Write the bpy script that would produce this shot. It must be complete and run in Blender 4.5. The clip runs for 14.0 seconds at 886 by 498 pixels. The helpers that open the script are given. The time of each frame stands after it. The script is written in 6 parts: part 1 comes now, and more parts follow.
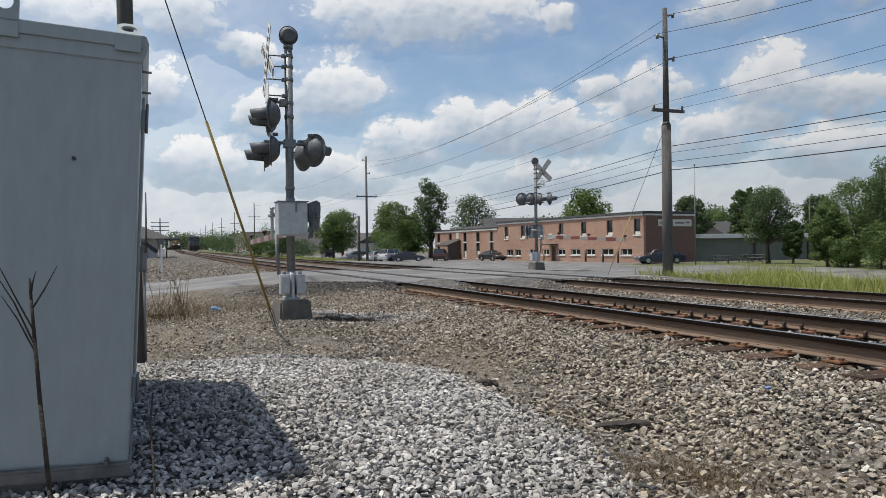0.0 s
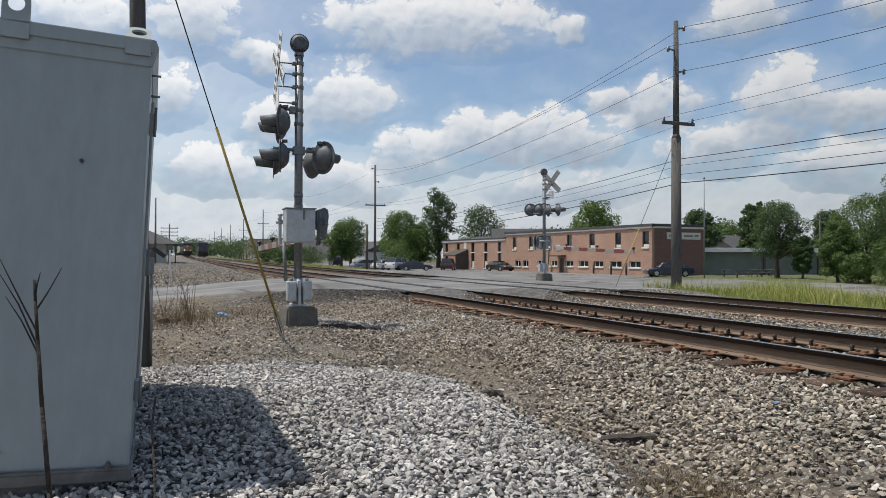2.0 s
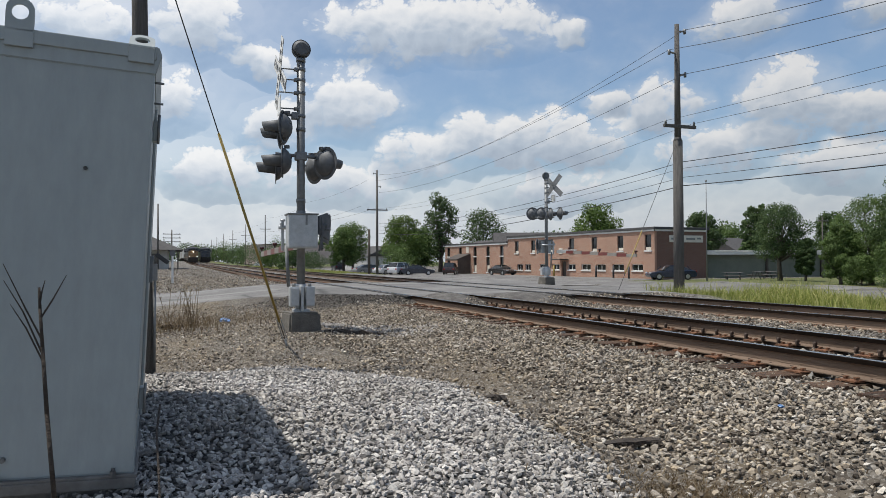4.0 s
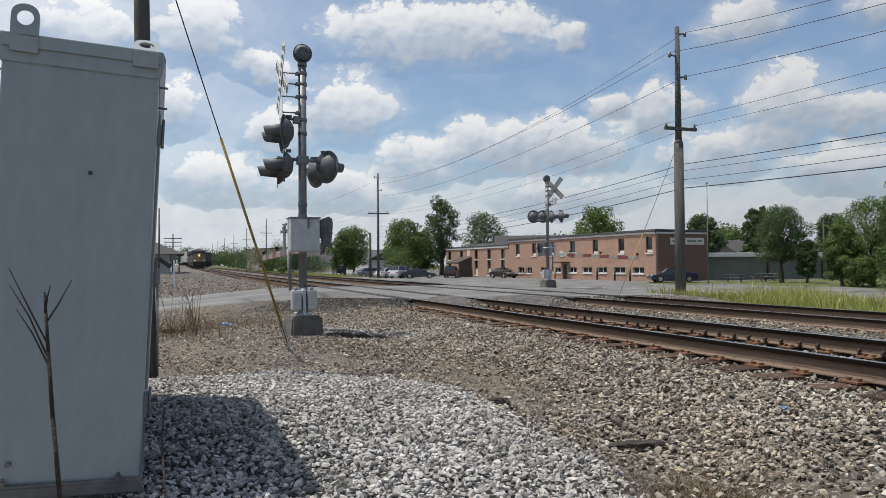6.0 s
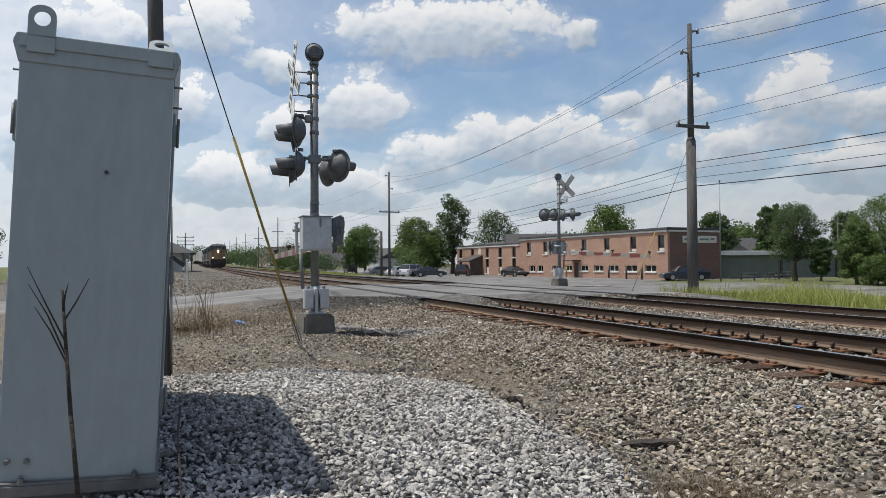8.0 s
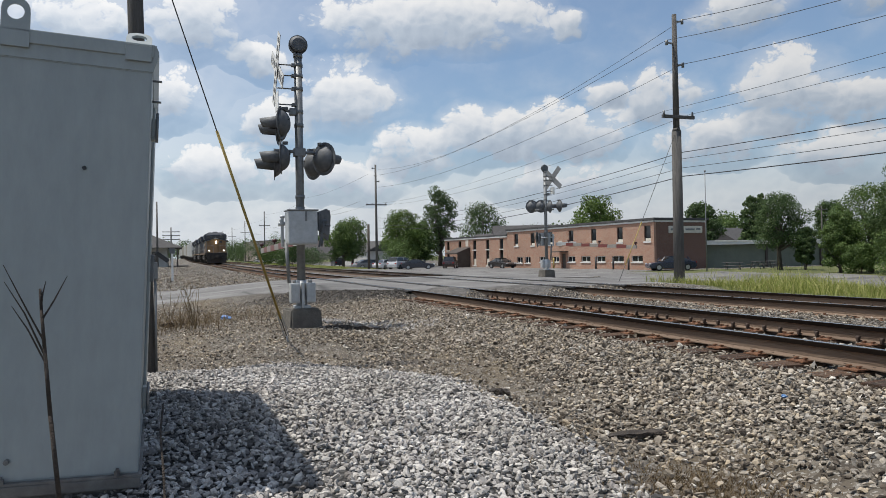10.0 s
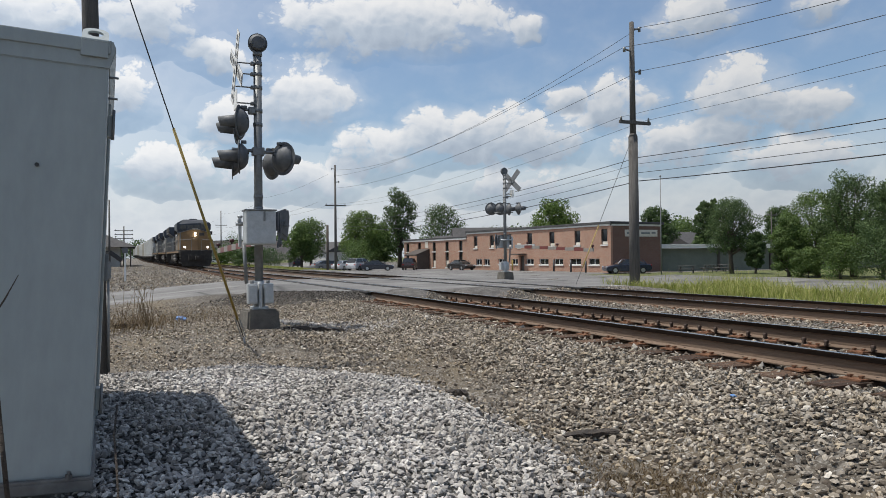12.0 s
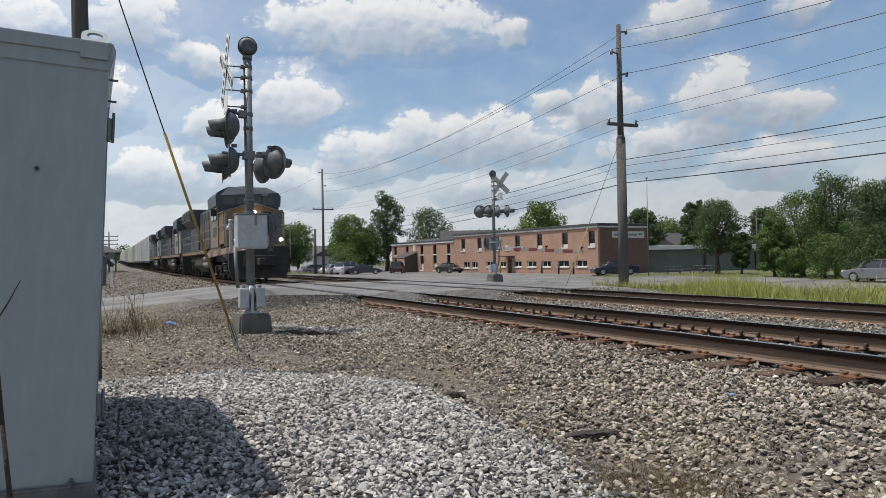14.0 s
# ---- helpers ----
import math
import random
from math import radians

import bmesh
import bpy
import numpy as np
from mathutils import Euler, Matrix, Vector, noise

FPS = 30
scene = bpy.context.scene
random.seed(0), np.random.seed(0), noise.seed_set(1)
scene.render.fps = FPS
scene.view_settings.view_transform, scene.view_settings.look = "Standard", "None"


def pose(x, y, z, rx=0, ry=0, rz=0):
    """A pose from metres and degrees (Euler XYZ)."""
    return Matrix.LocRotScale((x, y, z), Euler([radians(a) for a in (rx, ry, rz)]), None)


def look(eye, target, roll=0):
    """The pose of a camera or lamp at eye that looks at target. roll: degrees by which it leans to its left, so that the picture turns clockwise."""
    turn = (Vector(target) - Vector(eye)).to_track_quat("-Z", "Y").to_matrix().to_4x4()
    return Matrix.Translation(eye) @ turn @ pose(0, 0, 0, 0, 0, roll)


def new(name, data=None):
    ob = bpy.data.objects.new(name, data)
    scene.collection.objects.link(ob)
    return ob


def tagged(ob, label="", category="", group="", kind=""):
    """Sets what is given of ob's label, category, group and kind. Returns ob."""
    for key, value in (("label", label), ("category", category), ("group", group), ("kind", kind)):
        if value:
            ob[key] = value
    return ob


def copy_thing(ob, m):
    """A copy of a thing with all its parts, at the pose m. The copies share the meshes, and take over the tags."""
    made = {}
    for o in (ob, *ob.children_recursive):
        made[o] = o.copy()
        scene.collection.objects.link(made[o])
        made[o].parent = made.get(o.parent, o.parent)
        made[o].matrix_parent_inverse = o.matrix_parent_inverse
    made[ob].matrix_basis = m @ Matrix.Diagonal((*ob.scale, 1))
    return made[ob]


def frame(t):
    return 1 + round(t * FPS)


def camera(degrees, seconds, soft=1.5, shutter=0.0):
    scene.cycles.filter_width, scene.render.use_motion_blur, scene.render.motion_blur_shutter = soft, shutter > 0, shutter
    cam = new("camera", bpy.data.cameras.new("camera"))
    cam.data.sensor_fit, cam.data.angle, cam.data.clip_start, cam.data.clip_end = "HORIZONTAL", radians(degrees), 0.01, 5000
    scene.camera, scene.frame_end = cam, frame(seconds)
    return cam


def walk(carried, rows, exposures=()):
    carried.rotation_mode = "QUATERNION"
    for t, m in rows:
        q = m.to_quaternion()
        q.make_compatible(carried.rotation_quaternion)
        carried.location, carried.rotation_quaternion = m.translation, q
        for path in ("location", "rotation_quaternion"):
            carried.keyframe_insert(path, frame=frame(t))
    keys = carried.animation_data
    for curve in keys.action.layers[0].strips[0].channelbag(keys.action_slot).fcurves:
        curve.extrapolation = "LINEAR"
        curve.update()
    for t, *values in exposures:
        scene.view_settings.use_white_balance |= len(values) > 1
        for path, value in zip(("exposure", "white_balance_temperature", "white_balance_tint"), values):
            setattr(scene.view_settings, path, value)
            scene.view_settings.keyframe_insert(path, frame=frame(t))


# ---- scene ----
cam = camera(63.4, 14.0, soft=0.5)
PATH = [
    (0, (0.2624, -0.8024, 0.8354), (0.9821, 1.0636, 0.8320), -0.75),
    (0.5, (0.2679, -0.8095, 0.8330), (0.9821, 1.0586, 0.8319), -0.45),
    (1, (0.2672, -0.7988, 0.8323), (0.9757, 1.0714, 0.8381), 0.03),
    (1.5, (0.2751, -0.7850, 0.8304), (0.9789, 1.0870, 0.8449), 0.20),
    (2, (0.2784, -0.7844, 0.8267), (0.9777, 1.0892, 0.8504), 0.14),
    (2.5, (0.2771, -0.7789, 0.8289), (0.9746, 1.0954, 0.8566), 0.04),
    (3, (0.2741, -0.7845, 0.8306), (0.9719, 1.0895, 0.8626), -0.13),
    (5.5, (0.2632, -0.7781, 0.8313), (0.9518, 1.0991, 0.8713), -0.25),
    (6, (0.2555, -0.7857, 0.8300), (0.9468, 1.0905, 0.8748), -0.42),
    (6.5, (0.2500, -0.7870, 0.8310), (0.9360, 1.0911, 0.8780), -0.20),
    (7, (0.2447, -0.7910, 0.8313), (0.9167, 1.0922, 0.8748), -0.29),
    (7.5, (0.2398, -0.7908, 0.8294), (0.9023, 1.0958, 0.8713), -0.46),
    (10, (0.2657, -0.7669, 0.8375), (0.9607, 1.1084, 0.8561), -1.01),
    (10.5, (0.2626, -0.7751, 0.8349), (1.0117, 1.0793, 0.8497), -0.88),
    (11, (0.2575, -0.7746, 0.8373), (1.0369, 1.0672, 0.8570), -0.89),
    (11.5, (0.2600, -0.7843, 0.8373), (1.0612, 1.0480, 0.8622), -0.90),
    (12, (0.2521, -0.7944, 0.8362), (1.0519, 1.0386, 0.8579), -0.58),
    (12.5, (0.2513, -0.7870, 0.8318), (1.0676, 1.0388, 0.8470), -0.94),
    (13, (0.2395, -0.7780, 0.8283), (1.0643, 1.0439, 0.8494), -0.99),
    (13.5, (0.2206, -0.7604, 0.8270), (1.0522, 1.0583, 0.8552), -1.09),
    (14, (0.1784, -0.7522, 0.8293), (1.0107, 1.0661, 0.8591), -1.06),
]
walk(cam, [(t, look(eye, target, roll)) for t, eye, target, roll in PATH])

# ---- light ----
SUN_AZ, SUN_EL = -70.0, 70.0          # degrees from +y towards +x, and above the ground
world = bpy.data.worlds.new("sky")
scene.world = world
world.use_nodes = True


class Nodes:
    """Short hand for building node trees."""

    def __init__(self, tree):
        self.tree = tree

    def add(self, kind, **props):
        n = self.tree.nodes.new(kind)
        ins = props.pop("ins", {})
        if "operation" in props:
            n.operation = props["operation"]
        if "use_clamp" in props:
            n.use_clamp = props["use_clamp"]
        if "data_type" in props:
            n.data_type = props["data_type"]
        if "blend_type" in props:
            n.blend_type = props["blend_type"]
        if "feature" in props:
            n.feature = props["feature"]
        if "attribute_name" in props:
            n.attribute_name = props["attribute_name"]
        if "interpolation_type" in props:
            n.interpolation_type = props["interpolation_type"]
        if "sky_type" in props:
            n.sky_type = props["sky_type"]
        if "sun_disc" in props:
            n.sun_disc = props["sun_disc"]
        if "sun_elevation" in props:
            n.sun_elevation = props["sun_elevation"]
        if "sun_rotation" in props:
            n.sun_rotation = props["sun_rotation"]
        if "air_density" in props:
            n.air_density = props["air_density"]
        if "dust_density" in props:
            n.dust_density = props["dust_density"]
        if "ozone_density" in props:
            n.ozone_density = props["ozone_density"]
        for key, value in ins.items():
            self.set(n.inputs[key], value)
        return n

    def set(self, socket, value):
        if isinstance(value, bpy.types.NodeSocket):
            self.tree.links.new(value, socket)
        elif isinstance(value, bpy.types.Node):
            self.tree.links.new(value.outputs[0], socket)
        else:
            socket.default_value = value

    def math(self, op, a, b=0.0, c=0.0, clamp=False):
        return self.add("ShaderNodeMath", operation=op, use_clamp=clamp, ins={0: a, 1: b, 2: c}).outputs[0]

    def mix(self, fac, a, b, blend="MIX"):
        n = self.add("ShaderNodeMix", data_type="RGBA", blend_type=blend)
        self.set(n.inputs[0], fac)
        self.set(n.inputs[6], a)
        self.set(n.inputs[7], b)
        return n.outputs[2]

    def ramp(self, fac, stops, mode="LINEAR"):
        n = self.add("ShaderNodeValToRGB")
        n.color_ramp.interpolation = mode
        els = n.color_ramp.elements
        while len(els) < len(stops):
            els.new(0.5)
        for el, (pos, col) in zip(els, stops):
            el.position = pos
            el.color = (*col, 1) if len(col) == 3 else col
        self.set(n.inputs[0], fac)
        return n.outputs[0]

    def noise(self, vec, scale, detail=4.0, rough=0.55, out=0, **kw):
        return self.add("ShaderNodeTexNoise", ins={"Vector": vec, "Scale": scale, "Detail": detail, "Roughness": rough}, **kw).outputs[out]


def g3(v):
    return (v, v, v, 1)


# Cumulus heads: azimuth, height, half width, half height, in degrees
CLOUDS = (
    (15.6, 18.0, 6.6, 3.1), (23.8, 18.2, 6.6, 3.0), (30.7, 17.7, 1.9, 1.15), (12.7, 12.4, 4.9, 3.2), (6.4, 15.2, 3.4, 1.6),
    (1.8, 17.6, 4.2, 3.2), (-6.2, 16.8, 4.6, 2.4), (-0.4, 12.0, 2.8, 2.6), (7.2, 10.6, 3.2, 2.4), (18.2, 8.4, 4.2, 2.2),
    (23.4, 9.7, 3.9, 2.8), (28.0, 9.6, 4.0, 2.9), (32.4, 9.3, 3.4, 2.4), (37.2, 11.8, 4.0, 2.3), (46.2, 11.5, 4.7, 3.5),
)
CLOUDS_FAR = (
    (51.2, 10.2, 3.0, 2.2), (43.2, 17.4, 3.6, 2.5), (51.4, 17.2, 2.4, 1.5), (33.2, 12.2, 1.9, 0.9), (2.6, 7.0, 5.6, 2.2),
    (41.5, 8.4, 5.4, 2.2), (50.0, 6.6, 5.0, 2.0), (12.0, 6.2, 6.0, 2.0), (30.0, 5.6, 7.0, 1.8), (-8.0, 9.0, 5.0, 3.0),
)


def build_sky():
    nt = world.node_tree
    nt.nodes.clear()
    n = Nodes(nt)
    sky = n.add("ShaderNodeTexSky", sky_type="NISHITA", sun_disc=False, sun_elevation=radians(SUN_EL),
                sun_rotation=radians(SUN_AZ), air_density=1.0, dust_density=1.6, ozone_density=1.0)
    way = n.add("ShaderNodeTexCoord").outputs["Generated"]
    x, y, z = n.add("ShaderNodeSeparateXYZ", ins={0: way}).outputs
    az = n.math("MULTIPLY", n.math("ARCTAN2", x, y), 57.2958)
    el = n.math("MULTIPLY", n.math("ARCSINE", z), 57.2958)
    flat = n.add("ShaderNodeCombineXYZ", ins={0: n.math("MULTIPLY", az, 0.1), 1: n.math("MULTIPLY", el, 0.13), 2: 0.0}).outputs[0]

    def vmath(op, a, b, c=(0, 0, 0), out=0):
        return n.add("ShaderNodeVectorMath", operation=op, ins={0: a, 1: b, 2: c}).outputs[out]

    def smooth(v, a, b, lo=0.0, hi=1.0):
        return n.add("ShaderNodeMapRange", interpolation_type="SMOOTHSTEP", ins={0: v, 1: a, 2: b, 3: lo, 4: hi}).outputs[0]

    # the outlines wander before they billow
    warp = n.noise(flat, 3.0, 3.0, 0.5, out="Color")
    spot = vmath("MULTIPLY_ADD", warp, (3.4, 2.2, 0.0), n.add("ShaderNodeCombineXYZ", ins={0: n.math("SUBTRACT", az, 1.7), 1: n.math("SUBTRACT", el, 1.1), 2: 0.0}).outputs[0])
    total, lift = 0.0, 0.0
    for a, e, ra, re in CLOUDS + CLOUDS_FAR:
        ra, re, e = ra * 1.06, re * 1.12, e - 0.15
        p = vmath("MULTIPLY_ADD", spot, (1 / ra, 1 / re, 0.0), (-a / ra, -e / re, 0.0))
        w = n.math("MULTIPLY_ADD", vmath("DOT_PRODUCT", p, p, out=1), -1.0, 1.0, clamp=True)
        total = n.math("ADD", total, w)
        lift = n.math("MULTIPLY_ADD", w, n.add("ShaderNodeSeparateXYZ", ins={0: p}).outputs[1], lift)
    shade = n.math("DIVIDE", lift, n.math("ADD", total, 0.05))

    bent = vmath("MULTIPLY_ADD", warp, (0.22, 0.22, 0.0), flat)

    def puffs(shift, scale, detail):
        v = n.add("ShaderNodeTexVoronoi", feature="F1", ins={"Vector": vmath("ADD", bent, shift), "Scale": scale, "Detail": detail, "Roughness": 0.62, "Lacunarity": 2.3})
        v.voronoi_dimensions = "2D"
        return v.outputs["Distance"]

    heads = puffs((0, 0, 0), 4.2, 3.0)
    relief = n.math("SUBTRACT", puffs((-0.02, 0.04, 0), 4.2, 1.0), puffs((0, 0, 0), 4.2, 1.0))
    soft = n.noise(flat, 3.2, 7.0, 0.54)
    # scattered cloud elsewhere
    wide = n.math("MULTIPLY", n.math("SUBTRACT", n.noise(flat, 1.3, 6.0, 0.55), 0.5), 4.0)
    away = smooth(n.math("ABSOLUTE", n.math("SUBTRACT", az, 22.0)), 36.0, 44.0)
    high = smooth(el, 22.0, 26.0)
    wide = n.math("MULTIPLY", wide, n.math("MAXIMUM", away, high))
    body = n.math("MINIMUM", n.math("MAXIMUM", total, wide), 1.1)
    dens = n.math("ADD", body, n.math("ADD", n.math("MULTIPLY", n.math("SUBTRACT", 0.5, heads), 0.5), n.math("MULTIPLY", n.math("SUBTRACT", soft, 0.5), 1.0)))
    # crisp heads, ragged soft feet
    feet = n.math("SUBTRACT", 0.58, n.math("MULTIPLY", shade, 0.3))
    core = n.add("ShaderNodeMapRange", interpolation_type="SMOOTHSTEP", ins={0: dens, 1: 0.08, 2: feet, 3: 0.0, 4: 0.95}).outputs[0]
    thin = smooth(n.math("ADD", n.math("MULTIPLY", body, 0.8), soft), 0.35, 1.35, 0.06, 0.55)
    low = smooth(el, 2.0, 12.0, 0.92, 0.05)
    side = n.math("MULTIPLY", smooth(az, -20.0, 24.0, 0.74, 0.06), smooth(az, -120.0, -70.0, 0.2, 1.0))
    cover = n.math("MAXIMUM", n.math("MAXIMUM", core, n.math("MAXIMUM", thin, side)), low)
    thick = n.math("MINIMUM", dens, 1.3)
    lit = n.math("ADD", n.math("MULTIPLY", shade, 0.84), n.math("MULTIPLY", relief, 0.32))
    lit = n.math("ADD", lit, n.math("MULTIPLY", n.math("SUBTRACT", 0.7, thick), 0.3))
    lit = n.math("ADD", lit, n.math("MULTIPLY", n.math("SUBTRACT", soft, 0.5), 0.3))
    tone = n.ramp(n.math("ADD", lit, 0.43), [(0.0, (4.0, 4.7, 5.7)), (0.3, (5.2, 5.9, 6.8)), (0.6, (7.6, 7.9, 8.3)), (0.9, (9.2, 9.2, 9.2))])
    haze = smooth(el, 0.5, 10.0, 0.72, 0.0)
    veil = n.ramp(n.math("ADD", soft, n.math("MULTIPLY", lit, 0.35)), [(0.3, (4.5, 5.1, 6.0)), (0.7, (6.1, 6.6, 7.2))])
    tone = n.mix(haze, tone, veil)
    glow = n.add("ShaderNodeMapRange", ins={0: az, 1: -15.0, 2: 50.0, 3: 1.22, 4: 0.86}).outputs[0]
    tone = n.mix(1.0, tone, n.add("ShaderNodeCombineColor", ins={0: glow, 1: glow, 2: glow}).outputs[0], "MULTIPLY")
    blue = n.mix(1.0, sky.outputs[0], (1.16, 1.30, 1.38, 1), "MULTIPLY")
    bg = n.add("ShaderNodeBackground", ins={"Color": n.mix(cover, blue, tone), "Strength": SKY})
    out = n.add("ShaderNodeOutputWorld")
    nt.links.new(bg.outputs[0], out.inputs[0])


SKY = 0.09
build_sky()
sun = new("sun", bpy.data.lights.new("sun", "SUN"))
sun.data.energy, sun.data.angle, sun.data.color = 4.4, radians(0.6), (1.0, 0.955, 0.88)
sun.matrix_world = look((100 * math.sin(radians(SUN_AZ)) * math.cos(radians(SUN_EL)), 100 * math.cos(radians(SUN_AZ)) * math.cos(radians(SUN_EL)), 100 * math.sin(radians(SUN_EL))), (0, 0, 0))
scene.view_settings.exposure = 0.0

# ---- materials ----


def material(name, colors, scale=8.0, rough=0.8, metal=0.0, bump=0.0, bump_scale=60.0, island=0.0, per_object=0.0, stain=0.0,
             stain_color=(0.1, 0.08, 0.06), emit=0.0, spec=0.5, coat=0.0, axis=(1, 1, 1)):
    """A surface of two or three tones mixed by noise, with stains, grain and relief."""
    m = bpy.data.materials.new(name)
    m.use_nodes = True
    nt = m.node_tree
    nt.nodes.clear()
    n = Nodes(nt)
    tc = n.add("ShaderNodeTexCoord").outputs["Object"]
    vec = n.add("ShaderNodeMapping", ins={0: tc, 3: axis}).outputs[0]
    big = n.noise(vec, scale, 5.0, 0.6)
    if len(colors) == 1:
        c = colors[0]
        colors = (tuple(v * 0.88 for v in c), tuple(min(1, v * 1.1) for v in c))
    k = len(colors) - 1
    col = n.ramp(big, [(0.3 + 0.4 * i / k, c) for i, c in enumerate(colors)])
    grain = n.noise(vec, scale * 9.0, 3.0, 0.6)
    col = n.mix(0.35, col, n.ramp(grain, [(0.25, (0.55,) * 3), (0.75, (1.0,) * 3)]), "MULTIPLY")
    if island or per_object:
        rnd = n.add("ShaderNodeNewGeometry").outputs["Random Per Island"] if island else n.add("ShaderNodeObjectInfo").outputs["Random"]
        amount = island or per_object
        col = n.mix(1.0, col, n.ramp(rnd, [(0.0, (1 - amount,) * 3), (1.0, (1 + amount * 0.6,) * 3)]), "MULTIPLY")
    if stain:
        blot = n.ramp(n.noise(vec, scale * 0.35, 6.0, 0.7), [(0.45, (0,) * 3), (0.7, (stain,) * 3)])
        col = n.mix(blot, col, (*stain_color, 1))
    b = n.add("ShaderNodeBsdfPrincipled", ins={"Base Color": col, "Metallic": metal, "Specular IOR Level": spec, "Coat Weight": coat})
    n.set(b.inputs["Roughness"], n.math("ADD", n.math("MULTIPLY", n.math("SUBTRACT", grain, 0.5), 0.25), rough, clamp=True))
    if bump:
        fine = n.noise(vec, bump_scale, 4.0, 0.65)
        n.set(b.inputs["Normal"], n.add("ShaderNodeBump", ins={"Strength": min(1.0, bump * 4), "Distance": bump * 0.08, "Height": fine}).outputs[0])
    if emit:
        n.set(b.inputs["Emission Color"], (*colors[-1], 1))
        n.set(b.inputs["Emission Strength"], emit)
    out = n.add("ShaderNodeOutputMaterial")
    nt.links.new(b.outputs[0], out.inputs[0])
    return m


M = {}
M["galv"] = material("galvanised", ((0.17, 0.18, 0.185), (0.24, 0.25, 0.255)), 14, 0.5, 0.35, 0.1, 80, stain=0.25, stain_color=(0.12, 0.1, 0.08))
M["silver"] = material("aluminium_paint", ((0.42, 0.44, 0.45), (0.55, 0.57, 0.58)), 10, 0.42, 0.3, 0.06, 90, stain=0.25, stain_color=(0.25, 0.23, 0.2))
M["black"] = material("black_paint", ((0.02, 0.021, 0.023), (0.035, 0.036, 0.038)), 12, 0.45, 0, 0.05, 70)
M["lampback"] = material("weathered_black_aluminium", ((0.085, 0.09, 0.097), (0.15, 0.156, 0.163)), 9, 0.62, 0.1, 0.05, 70)
M["white"] = material("white_sheet", ((0.7, 0.7, 0.68), (0.82, 0.82, 0.8)), 8, 0.5, 0, 0.03, 80, stain=0.2, stain_color=(0.4, 0.36, 0.3))
M["redlens"] = material("red_lens", ((0.035, 0.005, 0.005), (0.06, 0.007, 0.007)), 9, 0.35)
M["cabinet"] = material("cabinet_paint", ((0.29, 0.325, 0.33), (0.325, 0.36, 0.36)), 1.6, 0.42, 0, 0.05, 30, stain=0.12, stain_color=(0.42, 0.42, 0.38), axis=(1, 1, 0.35))
M["cabinet_dark"] = material("cabinet_base_steel", ((0.11, 0.11, 0.105), (0.2, 0.195, 0.185)), 9, 0.6, 0.2, 0.1, 60, stain=0.5, stain_color=(0.07, 0.05, 0.04))
M["concrete"] = material("concrete", ((0.10, 0.09, 0.078), (0.19, 0.175, 0.15)), 6, 0.9, 0, 0.25, 40, stain=0.4, stain_color=(0.12, 0.1, 0.08))
M["wood_pole"] = material("weathered_pole", ((0.085, 0.08, 0.075), (0.16, 0.152, 0.145)), 5, 0.9, 0, 0.35, 30, axis=(5, 5, 0.4), stain=0.3, stain_color=(0.07, 0.06, 0.05))
M["tie"] = material("creosoted_tie", ((0.075, 0.046, 0.03), (0.19, 0.115, 0.07)), 6, 0.9, 0, 0.5, 25, axis=(0.5, 6, 6), per_object=0.45, stain=0.6, stain_color=(0.2, 0.085, 0.04))
M["rust"] = material("rusted_steel", ((0.15, 0.066, 0.034), (0.31, 0.145, 0.072)), 20, 0.85, 0.1, 0.3, 80, stain=0.4, stain_color=(0.06, 0.035, 0.025))
M["railweb"] = material("rail_web", ((0.115, 0.078, 0.054), (0.215, 0.152, 0.108)), 3, 0.9, 0.0, 0.2, 60, axis=(1, 0.12, 1), stain=0.4, stain_color=(0.05, 0.035, 0.03))
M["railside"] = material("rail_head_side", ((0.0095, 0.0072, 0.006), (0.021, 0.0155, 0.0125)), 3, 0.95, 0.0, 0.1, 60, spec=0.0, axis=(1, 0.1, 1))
M["railtop"] = material("rail_head", ((0.4, 0.41, 0.43), (0.55, 0.56, 0.58)), 4, 0.24, 1.0, 0.02, 60, axis=(3, 0.05, 1))
M["yellow"] = material("yellow_guard", ((0.27, 0.19, 0.042), (0.36, 0.265, 0.07)), 14, 0.5, stain=0.3, stain_color=(0.3, 0.2, 0.06))
M["wire"] = material("wire", ((0.035, 0.036, 0.038), (0.05, 0.05, 0.05)), 10, 0.6, 0.2)
M["glass"] = material("dark_glass", ((0.012, 0.015, 0.018), (0.02, 0.023, 0.026)), 2, 0.08, 0, spec=0.7)
M["deadwood"] = material("dead_wood", ((0.03, 0.024, 0.02), (0.075, 0.06, 0.048)), 12, 0.95, 0, 0.4, 40)
M["blue_bag"] = material("blue_plastic", ((0.05, 0.16, 0.42), (0.2, 0.35, 0.6)), 30, 0.4)

# ---- helpers for building ----


def finish(bm, name, mats, smooth=False):
    me = bpy.data.meshes.new(name)
    bm.to_mesh(me)
    bm.free()
    for m in (mats if isinstance(mats, (list, tuple)) else (mats,)):
        me.materials.append(m)
    if smooth:
        me.polygons.foreach_set("use_smooth", [True] * len(me.polygons))
    return me


def part(name, bm, mats, parent=None, label="", m=None, smooth=False):
    ob = new(name, finish(bm, name, mats, smooth))
    ob.parent = parent
    if m is not None:
        ob.matrix_basis = m
    return tagged(ob, label)


def thing(name, label, category, m=None, group="", kind=""):
    ob = new(name)
    ob.empty_display_size = 0.1
    if m is not None:
        ob.matrix_basis = m
    return tagged(ob, label, category, group, kind)


